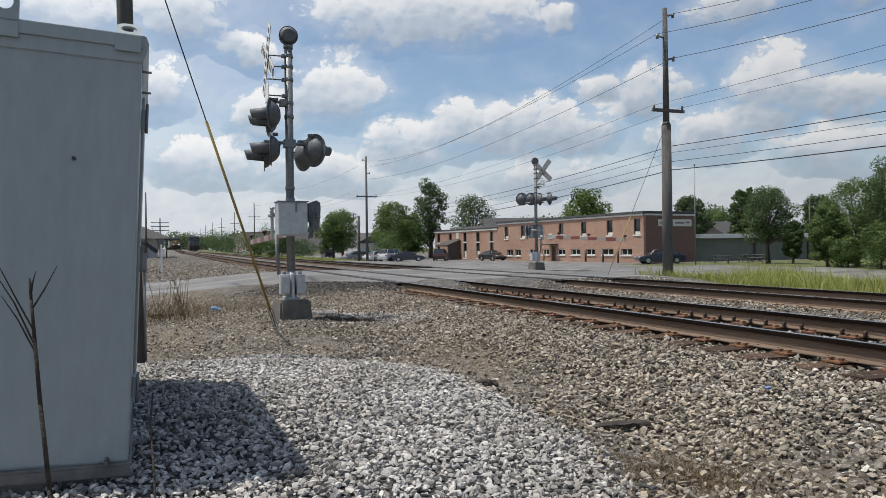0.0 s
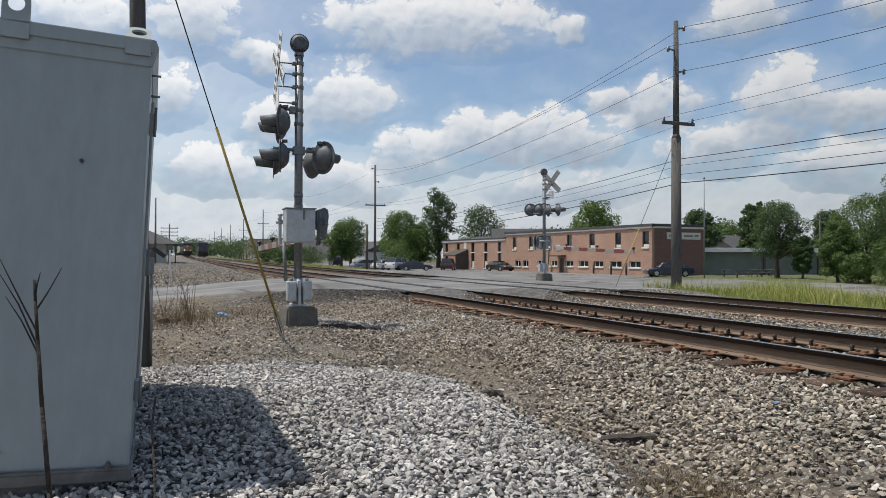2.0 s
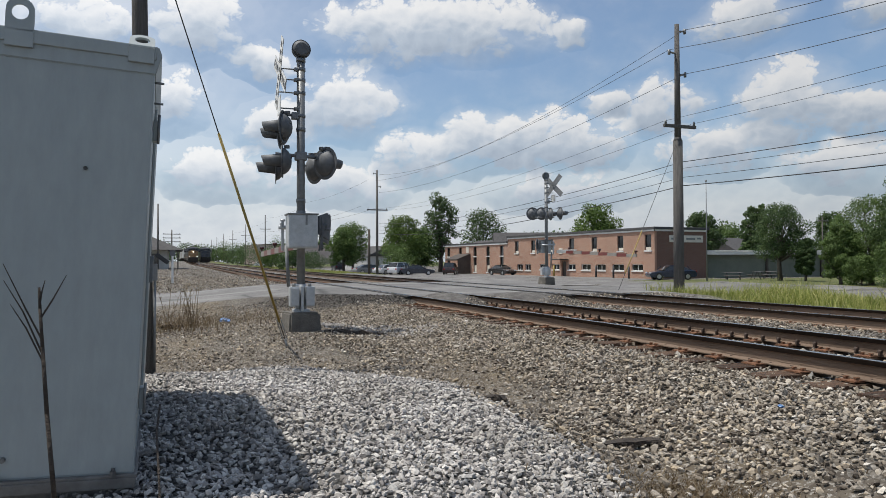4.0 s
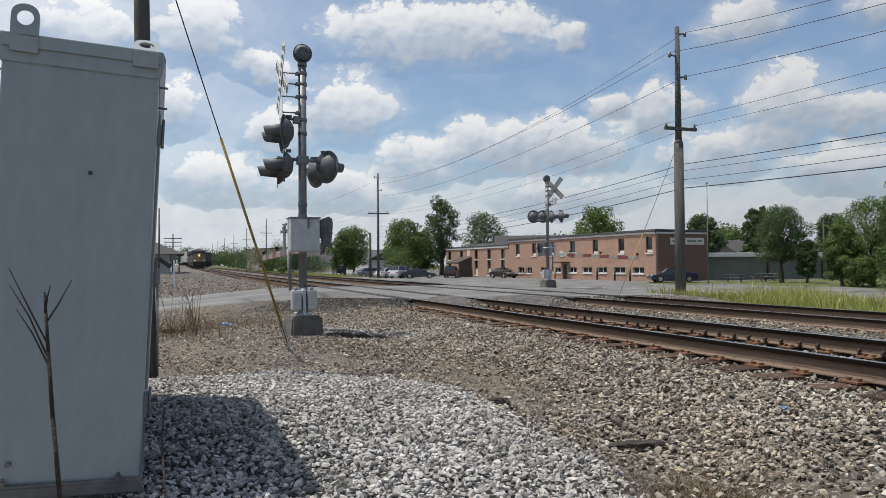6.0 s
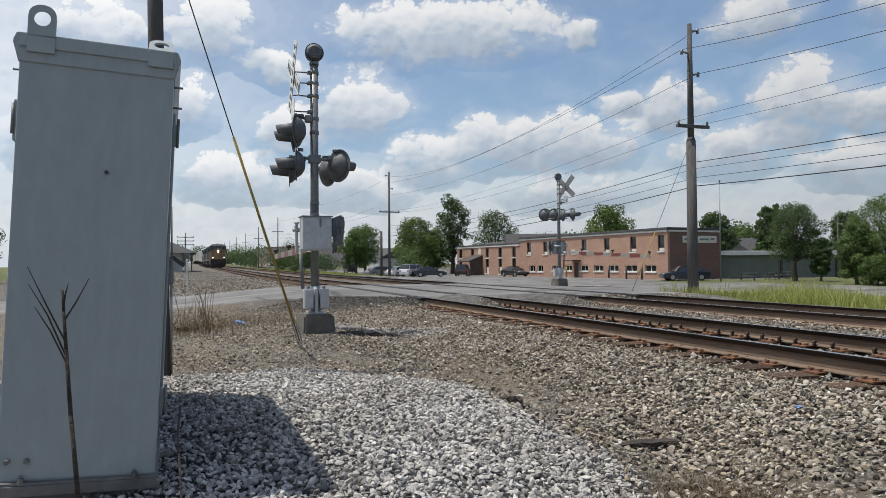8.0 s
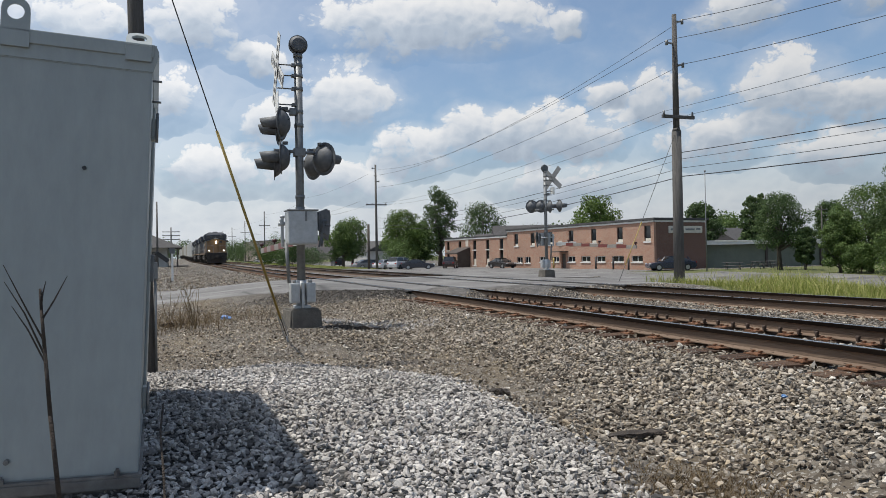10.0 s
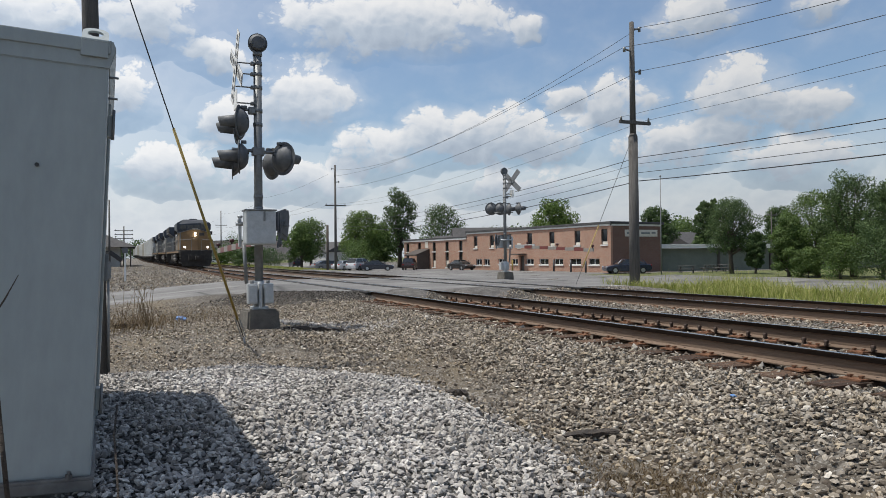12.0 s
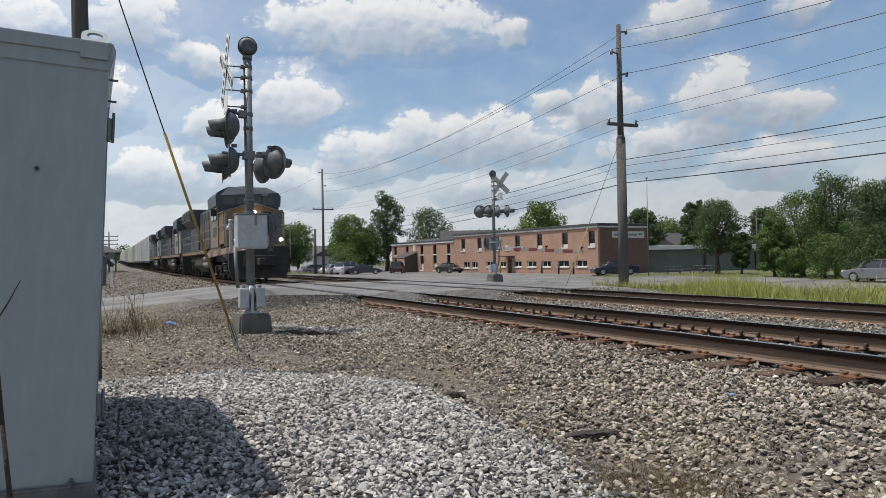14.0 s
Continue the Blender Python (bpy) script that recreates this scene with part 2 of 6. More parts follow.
def box(bm, size, at=(0, 0, 0), bevel=0.0, rot=None, mat=0):
    r = bmesh.ops.create_cube(bm, size=1.0)
    vs = r["verts"]
    t = Matrix.Translation(at) @ (rot or Matrix()) @ Matrix.Diagonal((*size, 1))
    bmesh.ops.transform(bm, matrix=t, verts=vs)
    fs = {f for v in vs for f in v.link_faces}
    for f in fs:
        f.material_index = mat
    if bevel:
        es = list({e for v in vs for e in v.link_edges})
        bmesh.ops.bevel(bm, geom=es, offset=bevel, segments=2, affect="EDGES", profile=0.6)
    return bm


def rod(bm, a, b, r0, r1=None, seg=10, mat=0):
    a, b = Vector(a), Vector(b)
    d = b - a
    r = bmesh.ops.create_cone(bm, cap_ends=True, segments=seg, radius1=r0, radius2=r0 if r1 is None else r1, depth=d.length)
    t = Matrix.Translation((a + b) / 2) @ d.to_track_quat("Z", "Y").to_matrix().to_4x4()
    bmesh.ops.transform(bm, matrix=t, verts=r["verts"])
    for f in {f for v in r["verts"] for f in v.link_faces}:
        f.material_index = mat
        if seg > 6 and len(f.verts) == 4:
            f.smooth = True
    return bm


def lathe(bm, profile, seg=24, mat=0):
    """A smooth turned shape about the y axis from (y, radius) pairs, closed at both ends."""
    rings = [[bm.verts.new((r * math.cos(k * math.tau / seg), y, r * math.sin(k * math.tau / seg))) for k in range(seg)] for y, r in profile]
    for a, b in zip(rings, rings[1:]):
        for k in range(seg):
            f = bm.faces.new((a[k], a[(k + 1) % seg], b[(k + 1) % seg], b[k]))
            f.smooth, f.material_index = True, mat
    ends = [bm.faces.new(rings[0][::-1]), bm.faces.new(rings[-1])]
    bmesh.ops.recalc_face_normals(bm, faces=list({f for ring in rings for v in ring for f in v.link_faces} | set(ends)))
    return bm


def prism(bm, outline, depth, m=None, mat=0):
    """An outline in x, z, pushed out by depth along y."""
    lo = [bm.verts.new((x, 0, z)) for x, z in outline]
    hi = [bm.verts.new((x, depth, z)) for x, z in outline]
    fs = [bm.faces.new(lo), bm.faces.new(hi[::-1])]
    k = len(lo)
    for i in range(k):
        fs.append(bm.faces.new((lo[i], hi[i], hi[(i + 1) % k], lo[(i + 1) % k])))
    for f in fs:
        f.material_index = mat
    bmesh.ops.recalc_face_normals(bm, faces=fs)
    if m is not None:
        bmesh.ops.transform(bm, matrix=m, verts=lo + hi)
    return bm


def mesh_np(name, verts, faces, mat, flat=True):
    """A mesh from arrays of vertices and of triangles or quads."""
    me = bpy.data.meshes.new(name)
    nv, (nf, k) = len(verts), faces.shape
    me.vertices.add(nv)
    me.vertices.foreach_set("co", np.asarray(verts, np.float32).ravel())
    me.loops.add(nf * k)
    me.loops.foreach_set("vertex_index", faces.astype(np.int32).ravel())
    me.polygons.add(nf)
    me.polygons.foreach_set("loop_start", np.arange(0, nf * k, k, dtype=np.int32))
    me.update(calc_edges=True)
    me.polygons.foreach_set("use_smooth", np.full(nf, not flat))
    for m in (mat if isinstance(mat, (list, tuple)) else (mat,)):
        me.materials.append(m)
    return me


def smooth_step(a, b, v):
    t = np.clip((v - a) / (b - a), 0, 1)
    return t * t * (3 - 2 * t)


# ---- the lie of the land ----
TRACK_1, TRACK_2 = 6.45, 10.4          # centre lines of the two tracks at the crossing


def bend(y):
    """How far the tracks have drifted sideways at y."""
    s = np.maximum(np.asarray(y, float) - 22.0, 0.0)
    return -0.0098 * (s - 14.0 * (1 - np.exp(-s / 14.0)))


def rise(y):
    """The tracks climb gently beyond the crossing."""
    y = np.asarray(y, float)
    return 0.45 * smooth_step(40, 180, y) + 1.25 * smooth_step(170, 330, y)


def fresh_edge(x, y):
    """Inside the fresh ballast beside the cabinet: above zero."""
    far = 7.9 + 0.35 * np.exp(-((x - 1.3) / 0.7) ** 2) - 1.15 * np.maximum(x - 1.5, 0) ** 1.15
    side = 2.95 - 0.14 * (y - 4.2) ** 2 * (y < 4.2)
    back = np.minimum((y + 0.4 + 0.2 * np.sin(x * 2.3)) * 1.4, (x + 2.3 + 0.2 * np.sin(y * 1.9)) * 1.4)
    return np.minimum(np.minimum(far - y, (side - x) * 1.4), back)


def land(x, y):
    x, y = np.asarray(x, float), np.asarray(y, float)
    u = x - bend(y)
    z = np.full(np.broadcast(x, y).shape, -0.44) + 0.0 * u
    z = z + 0.05 * np.sin(x * 0.9 + 1) * np.sin(y * 0.6)
    # ballast shoulder and bed
    bed = smooth_step(3.4, 4.9, u) * (1 - smooth_step(12.2, 13.8, u))
    z = z * (1 - bed) + bed * (-0.228 + 0.05 * smooth_step(8.2, 9.0, u))
    z = z + 0.13 * np.exp(-((x - 2.3) / 1.7) ** 2 - ((y - 11.7) / 2.2) ** 2)
    z = z - 0.05 * np.exp(-((u - 8.42) / 0.5) ** 2)
    # beyond the crossing the yard on the near side is level ballast
    yard = smooth_step(29, 34, y) * (1 - smooth_step(4.0, 5.0, u)) * smooth_step(-14, -8, u)
    z = z * (1 - yard) + yard * (-0.36)
    # the fresh heap
    heap = smooth_step(-0.1, 1.5, fresh_edge(x, y)) * smooth_step(-6, -2, y)
    z = z + heap * (0.08 + 0.14 * smooth_step(1.8, 0.2, x) * smooth_step(2.6, 4.6, y))
    z = z - 0.08 * np.exp(-((x - 3.45) / 0.45) ** 2) * smooth_step(9, 5, y)
    # the street side falls away
    z = z - 0.62 * smooth_step(16, 28, u) + 0.12 * smooth_step(13, 15, u) * (1 - smooth_step(17, 22, u))
    near = np.exp(-(np.maximum(np.abs(u - 8) - 8, 0) / 14.0) ** 2)
    z = z + rise(y) * near
    # the road is built up to the rails
    lo, hi = road_edges(x)
    road = smooth_step(lo - 1.6, lo + 0.1, y) * (1 - smooth_step(hi - 0.1, hi + 1.6, y))
    top = road_height(x)
    return z * (1 - road) + road * top


def road_edges(x):
    """The near and the far edge of the crossing road."""
    lo = 20.3 - 4.6 * smooth_step(2.0, 7.0, x) + 0.6 * smooth_step(11.5, 15, x)
    hi = 29.2 - 0.9 * smooth_step(2, 12, x)
    return lo, hi


def road_height(x):
    return -0.40 + 0.365 * smooth_step(-1.5, 5.2, x) - 0.26 * smooth_step(12.5, 17, x) - 0.80 * smooth_step(17, 29, x)


def grid_axis(spans):
    out = []
    for a, b, step in spans:
        out.append(np.arange(a, b, step))
    return np.concatenate(out + [np.array([spans[-1][1]])])


GX = grid_axis([(-3000, -400, 650), (-400, -60, 40), (-60, -12, 4), (-12, -3, 0.6), (-3, 14, 0.1), (14, 26, 0.5), (26, 80, 3), (80, 400, 32), (400, 3000, 650)])
GY = grid_axis([(-1500, -200, 325), (-200, -20, 20), (-20, -2, 1.5), (-2, 18, 0.1), (18, 40, 0.4), (40, 120, 3), (120, 420, 12), (420, 4000, 510)])


def sheet(name, gx, gy, lift, mat, keep=None, attributes=()):
    xx, yy = np.meshgrid(gx, gy)
    zz = land(xx, yy) + lift
    nx, ny = len(gx), len(gy)
    idx = np.arange(nx * ny).reshape(ny, nx)
    quads = np.stack([idx[:-1, :-1], idx[:-1, 1:], idx[1:, 1:], idx[1:, :-1]], -1).reshape(-1, 4)
    if keep is not None:
        cx = (xx[:-1, :-1] + xx[1:, 1:]).ravel() / 2
        cy = (yy[:-1, :-1] + yy[1:, 1:]).ravel() / 2
        quads = quads[keep(cx, cy)]
    me = mesh_np(name, np.stack([xx, yy, zz], -1).reshape(-1, 3), quads, mat, flat=False)
    for key, fn in attributes:
        a = me.attributes.new(key, "FLOAT", "POINT")
        a.data.foreach_set("value", np.asarray(fn(xx, yy), np.float32).ravel())
    return new(name, me)


def grass_mask(x, y):
    u = x - bend(y)
    strip = smooth_step(14.2, 15.2, u) * (1 - smooth_step(23, 24, u)) * (1 - smooth_step(18.2, 19.2, y)) * smooth_step(-60, -50, y)
    verge = smooth_step(13.2, 14.2, u) * (1 - smooth_step(20, 21.5, u)) * smooth_step(64, 68, y)
    lawn = smooth_step(40, 41.5, x) * smooth_step(60, 58, y)
    far = smooth_step(40, 60, np.abs(x - 5)) * smooth_step(300, 330, np.hypot(x, y))
    far = np.maximum(far, smooth_step(-14, -17, x))
    return np.maximum.reduce([strip, verge, lawn, far])


def dirt_mask(x, y):
    """Trodden soil between the heap, the mast and the road."""
    u = x - bend(y)
    soil = smooth_step(-0.2, 0.5, -fresh_edge(x, y)) * (1 - smooth_step(3.7, 4.5, u)) * (1 - smooth_step(20, 21, y))
    path = np.exp(-((x - 3.45) / 0.55) ** 2) * smooth_step(9, 6, y)
    return np.clip(np.maximum(soil, path), 0, 1)


def tar_mask(x, y):
    """Crumbled asphalt along the edge of the road."""
    lo, hi = road_edges(x)
    near = smooth_step(lo - 2.2, lo - 0.7, y) * smooth_step(1.6, 3.2, x) * (1 - smooth_step(12.0, 13.0, x)) * (y < 23)
    spot = 0.8 * np.exp(-(((x - 3.3) / 0.9) ** 2 + ((y - 12.6) / 0.8) ** 2))
    return np.clip(np.maximum(near, spot), 0, 1)


def ground_material():
    m = bpy.data.materials.new("ground_soil_and_ballast")
    m.use_nodes = True
    nt = m.node_tree
    nt.nodes.clear()
    n = Nodes(nt)
    pos = n.add("ShaderNodeNewGeometry").outputs["Position"]
    grass = n.add("ShaderNodeAttribute", attribute_name="grass").outputs["Fac"]
    dirt = n.add("ShaderNodeAttribute", attribute_name="dirt").outputs["Fac"]
    fresh = n.add("ShaderNodeAttribute", attribute_name="fresh").outputs["Fac"]
    tar = n.add("ShaderNodeAttribute", attribute_name="tar").outputs["Fac"]
    cells = n.add("ShaderNodeTexVoronoi", ins={"Vector": pos, "Scale": 17.0, "Randomness": 1.0})
    cell_edge = n.add("ShaderNodeTexVoronoi", feature="DISTANCE_TO_EDGE", ins={"Vector": pos, "Scale": 17.0})
    tone = n.add("ShaderNodeSeparateColor", ins={0: cells.outputs["Color"]}).outputs[0]
    # stone tones kept low so the gaps between loose stones look shaded
    stone = n.ramp(tone, [(0.0, (0.06, 0.053, 0.045)), (0.35, (0.145, 0.13, 0.112)), (0.7, (0.225, 0.208, 0.184)), (1.0, (0.36, 0.34, 0.315))])
    # cell edges darkened in colour, standing in for shade between stones
    gap_shade = n.ramp(cell_edge.outputs["Distance"], [(0.0, (0.25,) * 3), (0.16, (1.0,) * 3)])
    stone = n.mix(1.0, stone, gap_shade, "MULTIPLY")
    blot = n.noise(pos, 0.7, 6.0, 0.65)
    soil = n.ramp(n.noise(pos, 3.0, 8.0, 0.7), [(0.25, (0.03, 0.025, 0.021)), (0.5, (0.078, 0.066, 0.053)), (0.75, (0.15, 0.132, 0.108))])
    straw = n.ramp(n.noise(pos, 26.0, 4.0, 0.7), [(0.4, (0.075, 0.056, 0.036)), (0.7, (0.21, 0.165, 0.10))])
    soil = n.mix(n.ramp(blot, [(0.42, (0,) * 3), (0.6, (0.7,) * 3)]), soil, straw)
    chips = n.ramp(n.noise(pos, 42.0, 2.0, 0.5), [(0.56, (0,) * 3), (0.62, (0.8,) * 3)])
    soil = n.mix(chips, soil, (0.3, 0.285, 0.26, 1))
    col = n.mix(n.math("MULTIPLY", dirt, n.ramp(blot, [(0.3, (0.75,) * 3), (0.55, (1.0,) * 3)])), stone, soil)
    crumbs = n.ramp(n.noise(pos, 22.0, 5.0, 0.7), [(0.3, (0.028, 0.026, 0.024)), (0.7, (0.10, 0.092, 0.085))])
    col = n.mix(n.math("MULTIPLY", tar, n.ramp(blot, [(0.3, (0.6,) * 3), (0.5, (1.0,) * 3)])), col, crumbs)
    # under the fresh heap the colour is dark, as shade between its stones
    col = n.mix(fresh, col, n.mix(1.0, n.ramp(tone, [(0, (0.05, 0.049, 0.047)), (1, (0.15, 0.147, 0.14))]), gap_shade, "MULTIPLY"))
    turf = n.ramp(n.noise(pos, 1.1, 8.0, 0.7), [(0.3, (0.055, 0.075, 0.026)), (0.5, (0.105, 0.118, 0.045)), (0.7, (0.18, 0.17, 0.085))])
    col = n.mix(grass, col, turf)
    b = n.add("ShaderNodeBsdfPrincipled", ins={"Base Color": col, "Roughness": 0.95, "Specular IOR Level": 0.2})
    relief = n.math("ADD", n.math("MULTIPLY", n.math("MINIMUM", cell_edge.outputs["Distance"], 0.25), n.math("SUBTRACT", 1.0, dirt)), n.math("MULTIPLY", n.noise(pos, 40, 4), 0.12))
    n.set(b.inputs["Normal"], n.add("ShaderNodeBump", ins={"Strength": 0.9, "Distance": 0.06, "Height": relief}).outputs[0])
    out = n.add("ShaderNodeOutputMaterial")
    nt.links.new(b.outputs[0], out.inputs[0])
    return m


def asphalt_material():
    m = bpy.data.materials.new("worn_asphalt")
    m.use_nodes = True
    nt = m.node_tree
    nt.nodes.clear()
    n = Nodes(nt)
    pos = n.add("ShaderNodeNewGeometry").outputs["Position"]
    wear = n.noise(pos, 0.35, 7.0, 0.65)
    along = n.noise(n.add("ShaderNodeMapping", ins={0: pos, 3: (0.06, 1.6, 1)}).outputs[0], 1.0, 4.0, 0.6)
    col = n.ramp(wear, [(0.3, (0.105, 0.101, 0.096)), (0.5, (0.178, 0.172, 0.165)), (0.72, (0.265, 0.257, 0.246))])
    col = n.mix(0.5, col, n.ramp(along, [(0.35, (0.45,) * 3), (0.62, (1.15,) * 3)]), "MULTIPLY")
    crack = n.add("ShaderNodeTexVoronoi", feature="DISTANCE_TO_EDGE", ins={"Vector": n.add("ShaderNodeMapping", ins={0: pos, 3: (0.35, 0.6, 1)}).outputs[0], "Scale": 0.6})
    col = n.mix(1.0, col, n.ramp(crack.outputs["Distance"], [(0.0, (0.35,) * 3), (0.022, (1.0,) * 3)]), "MULTIPLY")
    col = n.mix(0.5, col, n.ramp(n.noise(pos, 60, 3.0), [(0.3, (0.6,) * 3), (0.7, (1.1,) * 3)]), "MULTIPLY")
    b = n.add("ShaderNodeBsdfPrincipled", ins={"Base Color": col, "Roughness": 0.82, "Specular IOR Level": 0.35})
    n.set(b.inputs["Normal"], n.add("ShaderNodeBump", ins={"Strength": 0.5, "Distance": 0.01, "Height": n.noise(pos, 45, 4)}).outputs[0])
    out = n.add("ShaderNodeOutputMaterial")
    nt.links.new(b.outputs[0], out.inputs[0])
    return m


M["crumbled"] = material("crumbled_asphalt", ((0.055, 0.05, 0.046), (0.1, 0.093, 0.086), (0.17, 0.16, 0.148)), 5, 0.9, 0, 0.5, 22, stain=0.4, stain_color=(0.13, 0.115, 0.1))
M["ground"] = ground_material()
M["asphalt"] = asphalt_material()

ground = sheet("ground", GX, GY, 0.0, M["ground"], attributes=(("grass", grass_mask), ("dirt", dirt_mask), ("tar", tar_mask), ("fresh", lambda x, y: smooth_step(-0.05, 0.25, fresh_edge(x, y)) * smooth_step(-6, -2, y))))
tagged(ground, "Grey ballast, brown soil and weedy turf beside the tracks", "ground", kind="structure")


def in_road(x, y):
    lo, hi = road_edges(x)
    return (y > lo) & (y < hi) & (x < 22) & (x > -45)


def road_sheet():
    xs = grid_axis([(-45, -4, 2.0), (-4, 22, 0.2)])
    wob = 0.14 * np.sin(xs * 1.3) + 0.08 * np.sin(xs * 3.1 + 1) + 0.04 * np.sin(xs * 8.7)
    lo, hi = road_edges(xs)
    rows = []
    for t in np.linspace(0, 1, 40):
        yy = (lo + wob) * (1 - t) + (hi - wob * 0.7) * t
        drop = 0.05 * (smooth_step(0.03, 0.0, t) + smooth_step(0.97, 1.0, t))
        rows.append(np.stack([xs, yy, land(xs, np.clip(yy, lo + 0.3, hi - 0.3)) + 0.012 - drop], 1))
    v = np.stack(rows)
    idx = np.arange(v.shape[0] * v.shape[1]).reshape(v.shape[:2])
    q = np.stack([idx[:-1, :-1], idx[:-1, 1:], idx[1:, 1:], idx[1:, :-1]], -1).reshape(-1, 4)
    return new("road", mesh_np("road", v.reshape(-1, 3), q, M["asphalt"], flat=False))


road = road_sheet()
tagged(road, "Worn grey asphalt road over the level crossing", "road", kind="structure")


def asphalt_lump(x0, y0, rx, ry, height, seed):
    """A worn swell of asphalt where the road breaks off beside a rail."""
    r = np.random.default_rng(seed)
    rings, seg = 9, 28
    ph = r.uniform(0, math.tau, 4)
    vs = [(x0, y0, float(land(x0, y0)) + height)]
    for i in range(1, rings + 1):
        t = i / rings
        for k in range(seg):
            a = k * math.tau / seg
            wob = 1 + 0.12 * math.sin(3 * a + ph[0]) + 0.07 * math.sin(7 * a + ph[1])
            px, py = x0 + rx * t * wob * math.cos(a), y0 + ry * t * wob * math.sin(a)
            hump = height * (1 - t ** 2.6) + 0.012 * math.sin(9 * px + ph[2]) * math.sin(8 * py + ph[3])
            vs.append((px, py, float(land(px, py)) + hump - 0.03 * t ** 6))
    fs = [(0, 1 + k, 1 + (k + 1) % seg) for k in range(seg)]
    for i in range(rings - 1):
        for k in range(seg):
            a, b = 1 + i * seg + k, 1 + i * seg + (k + 1) % seg
            fs += [(a, a + seg, b), (b, a + seg, b + seg)]
    ob = new("asphalt_patch", mesh_np("asphalt_patch", np.array(vs), np.array(fs), M["crumbled"], flat=False))
    ob.parent = road
    return ob


asphalt_lump(6.45, 15.65, 0.52, 0.95, 0.1, 2)
asphalt_lump(8.4, 15.6, 0.9, 1.0, 0.08, 3)


def in_street(x, y):
    u = x - bend(y)
    lot = (u > 20.8) & (x < np.where(y < 50, 46, 41))
    join = (u > 15.5) & (x < 41) & (y > 19.3) & (y < 66)
    side = (x >= 41) & (x < 47) & (y > 58) & (y < 135)
    return (lot | join | side) & ~((x < 22) & in_road(x, y))


street = sheet("street", grid_axis([(15, 22.0, 0.25), (22.0, 47, 1.0)]), grid_axis([(-80, 17, 3), (17, 35, 0.2), (35, 330, 4)]), 0.022, M["asphalt"], keep=in_street)
tagged(street, "Wide grey asphalt street and parking in front of the brick building", "street", kind="structure")

# ---- railway tracks ----
RAIL = ((-0.07, -0.172), (0.07, -0.172), (0.07, -0.162), (0.012, -0.145), (0.010, -0.055), (0.036, -0.045), (0.037, -0.008), (0.030, 0.0),
        (-0.030, 0.0), (-0.037, -0.008), (-0.036, -0.045), (-0.010, -0.055), (-0.012, -0.145), (-0.07, -0.162))


def rail_mesh(name, ys, x0):
    k = len(RAIL)
    verts, faces, mats = [], [], []
    for y in ys:
        bx, bz = float(bend(y)), float(rise(y))
        verts += [(x0 + bx + px, y, bz + pz) for px, pz in RAIL]
    for i in range(len(ys) - 1):
        for j in range(k):
            a, b = i * k + j, i * k + (j + 1) % k
            faces.append((a, a + k, b + k, b))
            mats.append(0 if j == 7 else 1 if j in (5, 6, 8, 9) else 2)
    faces += [tuple(range(k))[::-1], tuple(range((len(ys) - 1) * k, len(ys) * k))]
    mats += [2, 2]
    me = bpy.data.meshes.new(name)
    me.from_pydata(verts, [], faces)
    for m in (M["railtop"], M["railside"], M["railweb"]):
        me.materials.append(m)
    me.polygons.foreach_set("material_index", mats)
    bm = bmesh.new()
    bm.from_mesh(me)
    bmesh.ops.recalc_face_normals(bm, faces=bm.faces)
    for f in bm.faces:
        f.smooth = False
    bm.to_mesh(me)
    bm.free()
    return me


def build_track(x0, label):
    tr = thing("railway_track", label, "railway track", kind="structure")
    ys = np.concatenate([np.arange(-70, -2, 4), np.arange(-2, 60, 1.0), np.arange(60, 420, 6.0)])
    for side in (-0.753, 0.753):
        r = new("rail", rail_mesh("rail", ys, x0 + side))
        r.parent = tr
    return tr


def tie_mesh(seed):
    rnd = random.Random(seed)
    bm = bmesh.new()
    box(bm, (2.59, 0.23, 0.18))
    bmesh.ops.subdivide_edges(bm, edges=[e for e in bm.edges if abs((e.verts[0].co - e.verts[1].co).x) > 1], cuts=4)
    for v in bm.verts:
        v.co += Vector((rnd.uniform(-0.02, 0.02), rnd.uniform(-0.012, 0.012), rnd.uniform(-0.01, 0.006)))
    return finish(bm, "tie", M["tie"])


def plate_mesh():
    bm = bmesh.new()
    box(bm, (0.36, 0.19, 0.014), (0, 0, 0))
    for sx in (-0.11, 0.11):
        for sy in (-0.05, 0.05):
            box(bm, (0.024, 0.022, 0.018), (sx, sy, 0.014))
            box(bm, (0.04, 0.03, 0.011), (sx * 0.94, sy, 0.026))
    return finish(bm, "tie_plate", M["rust"])


M["anchor"] = material("dark_rusty_anchor", ((0.03, 0.022, 0.018), (0.08, 0.05, 0.035)), 20, 0.85)


def anchor_mesh():
    bm = bmesh.new()
    box(bm, (0.13, 0.022, 0.02), (-0.02, 0, -0.01))
    box(bm, (0.04, 0.03, 0.05), (-0.085, 0.0, 0.012), 0.01)
    rod(bm, (-0.085, -0.02, 0.03), (-0.085, 0.02, 0.03), 0.02, seg=7)
    return finish(bm, "rail_anchor", M["anchor"])


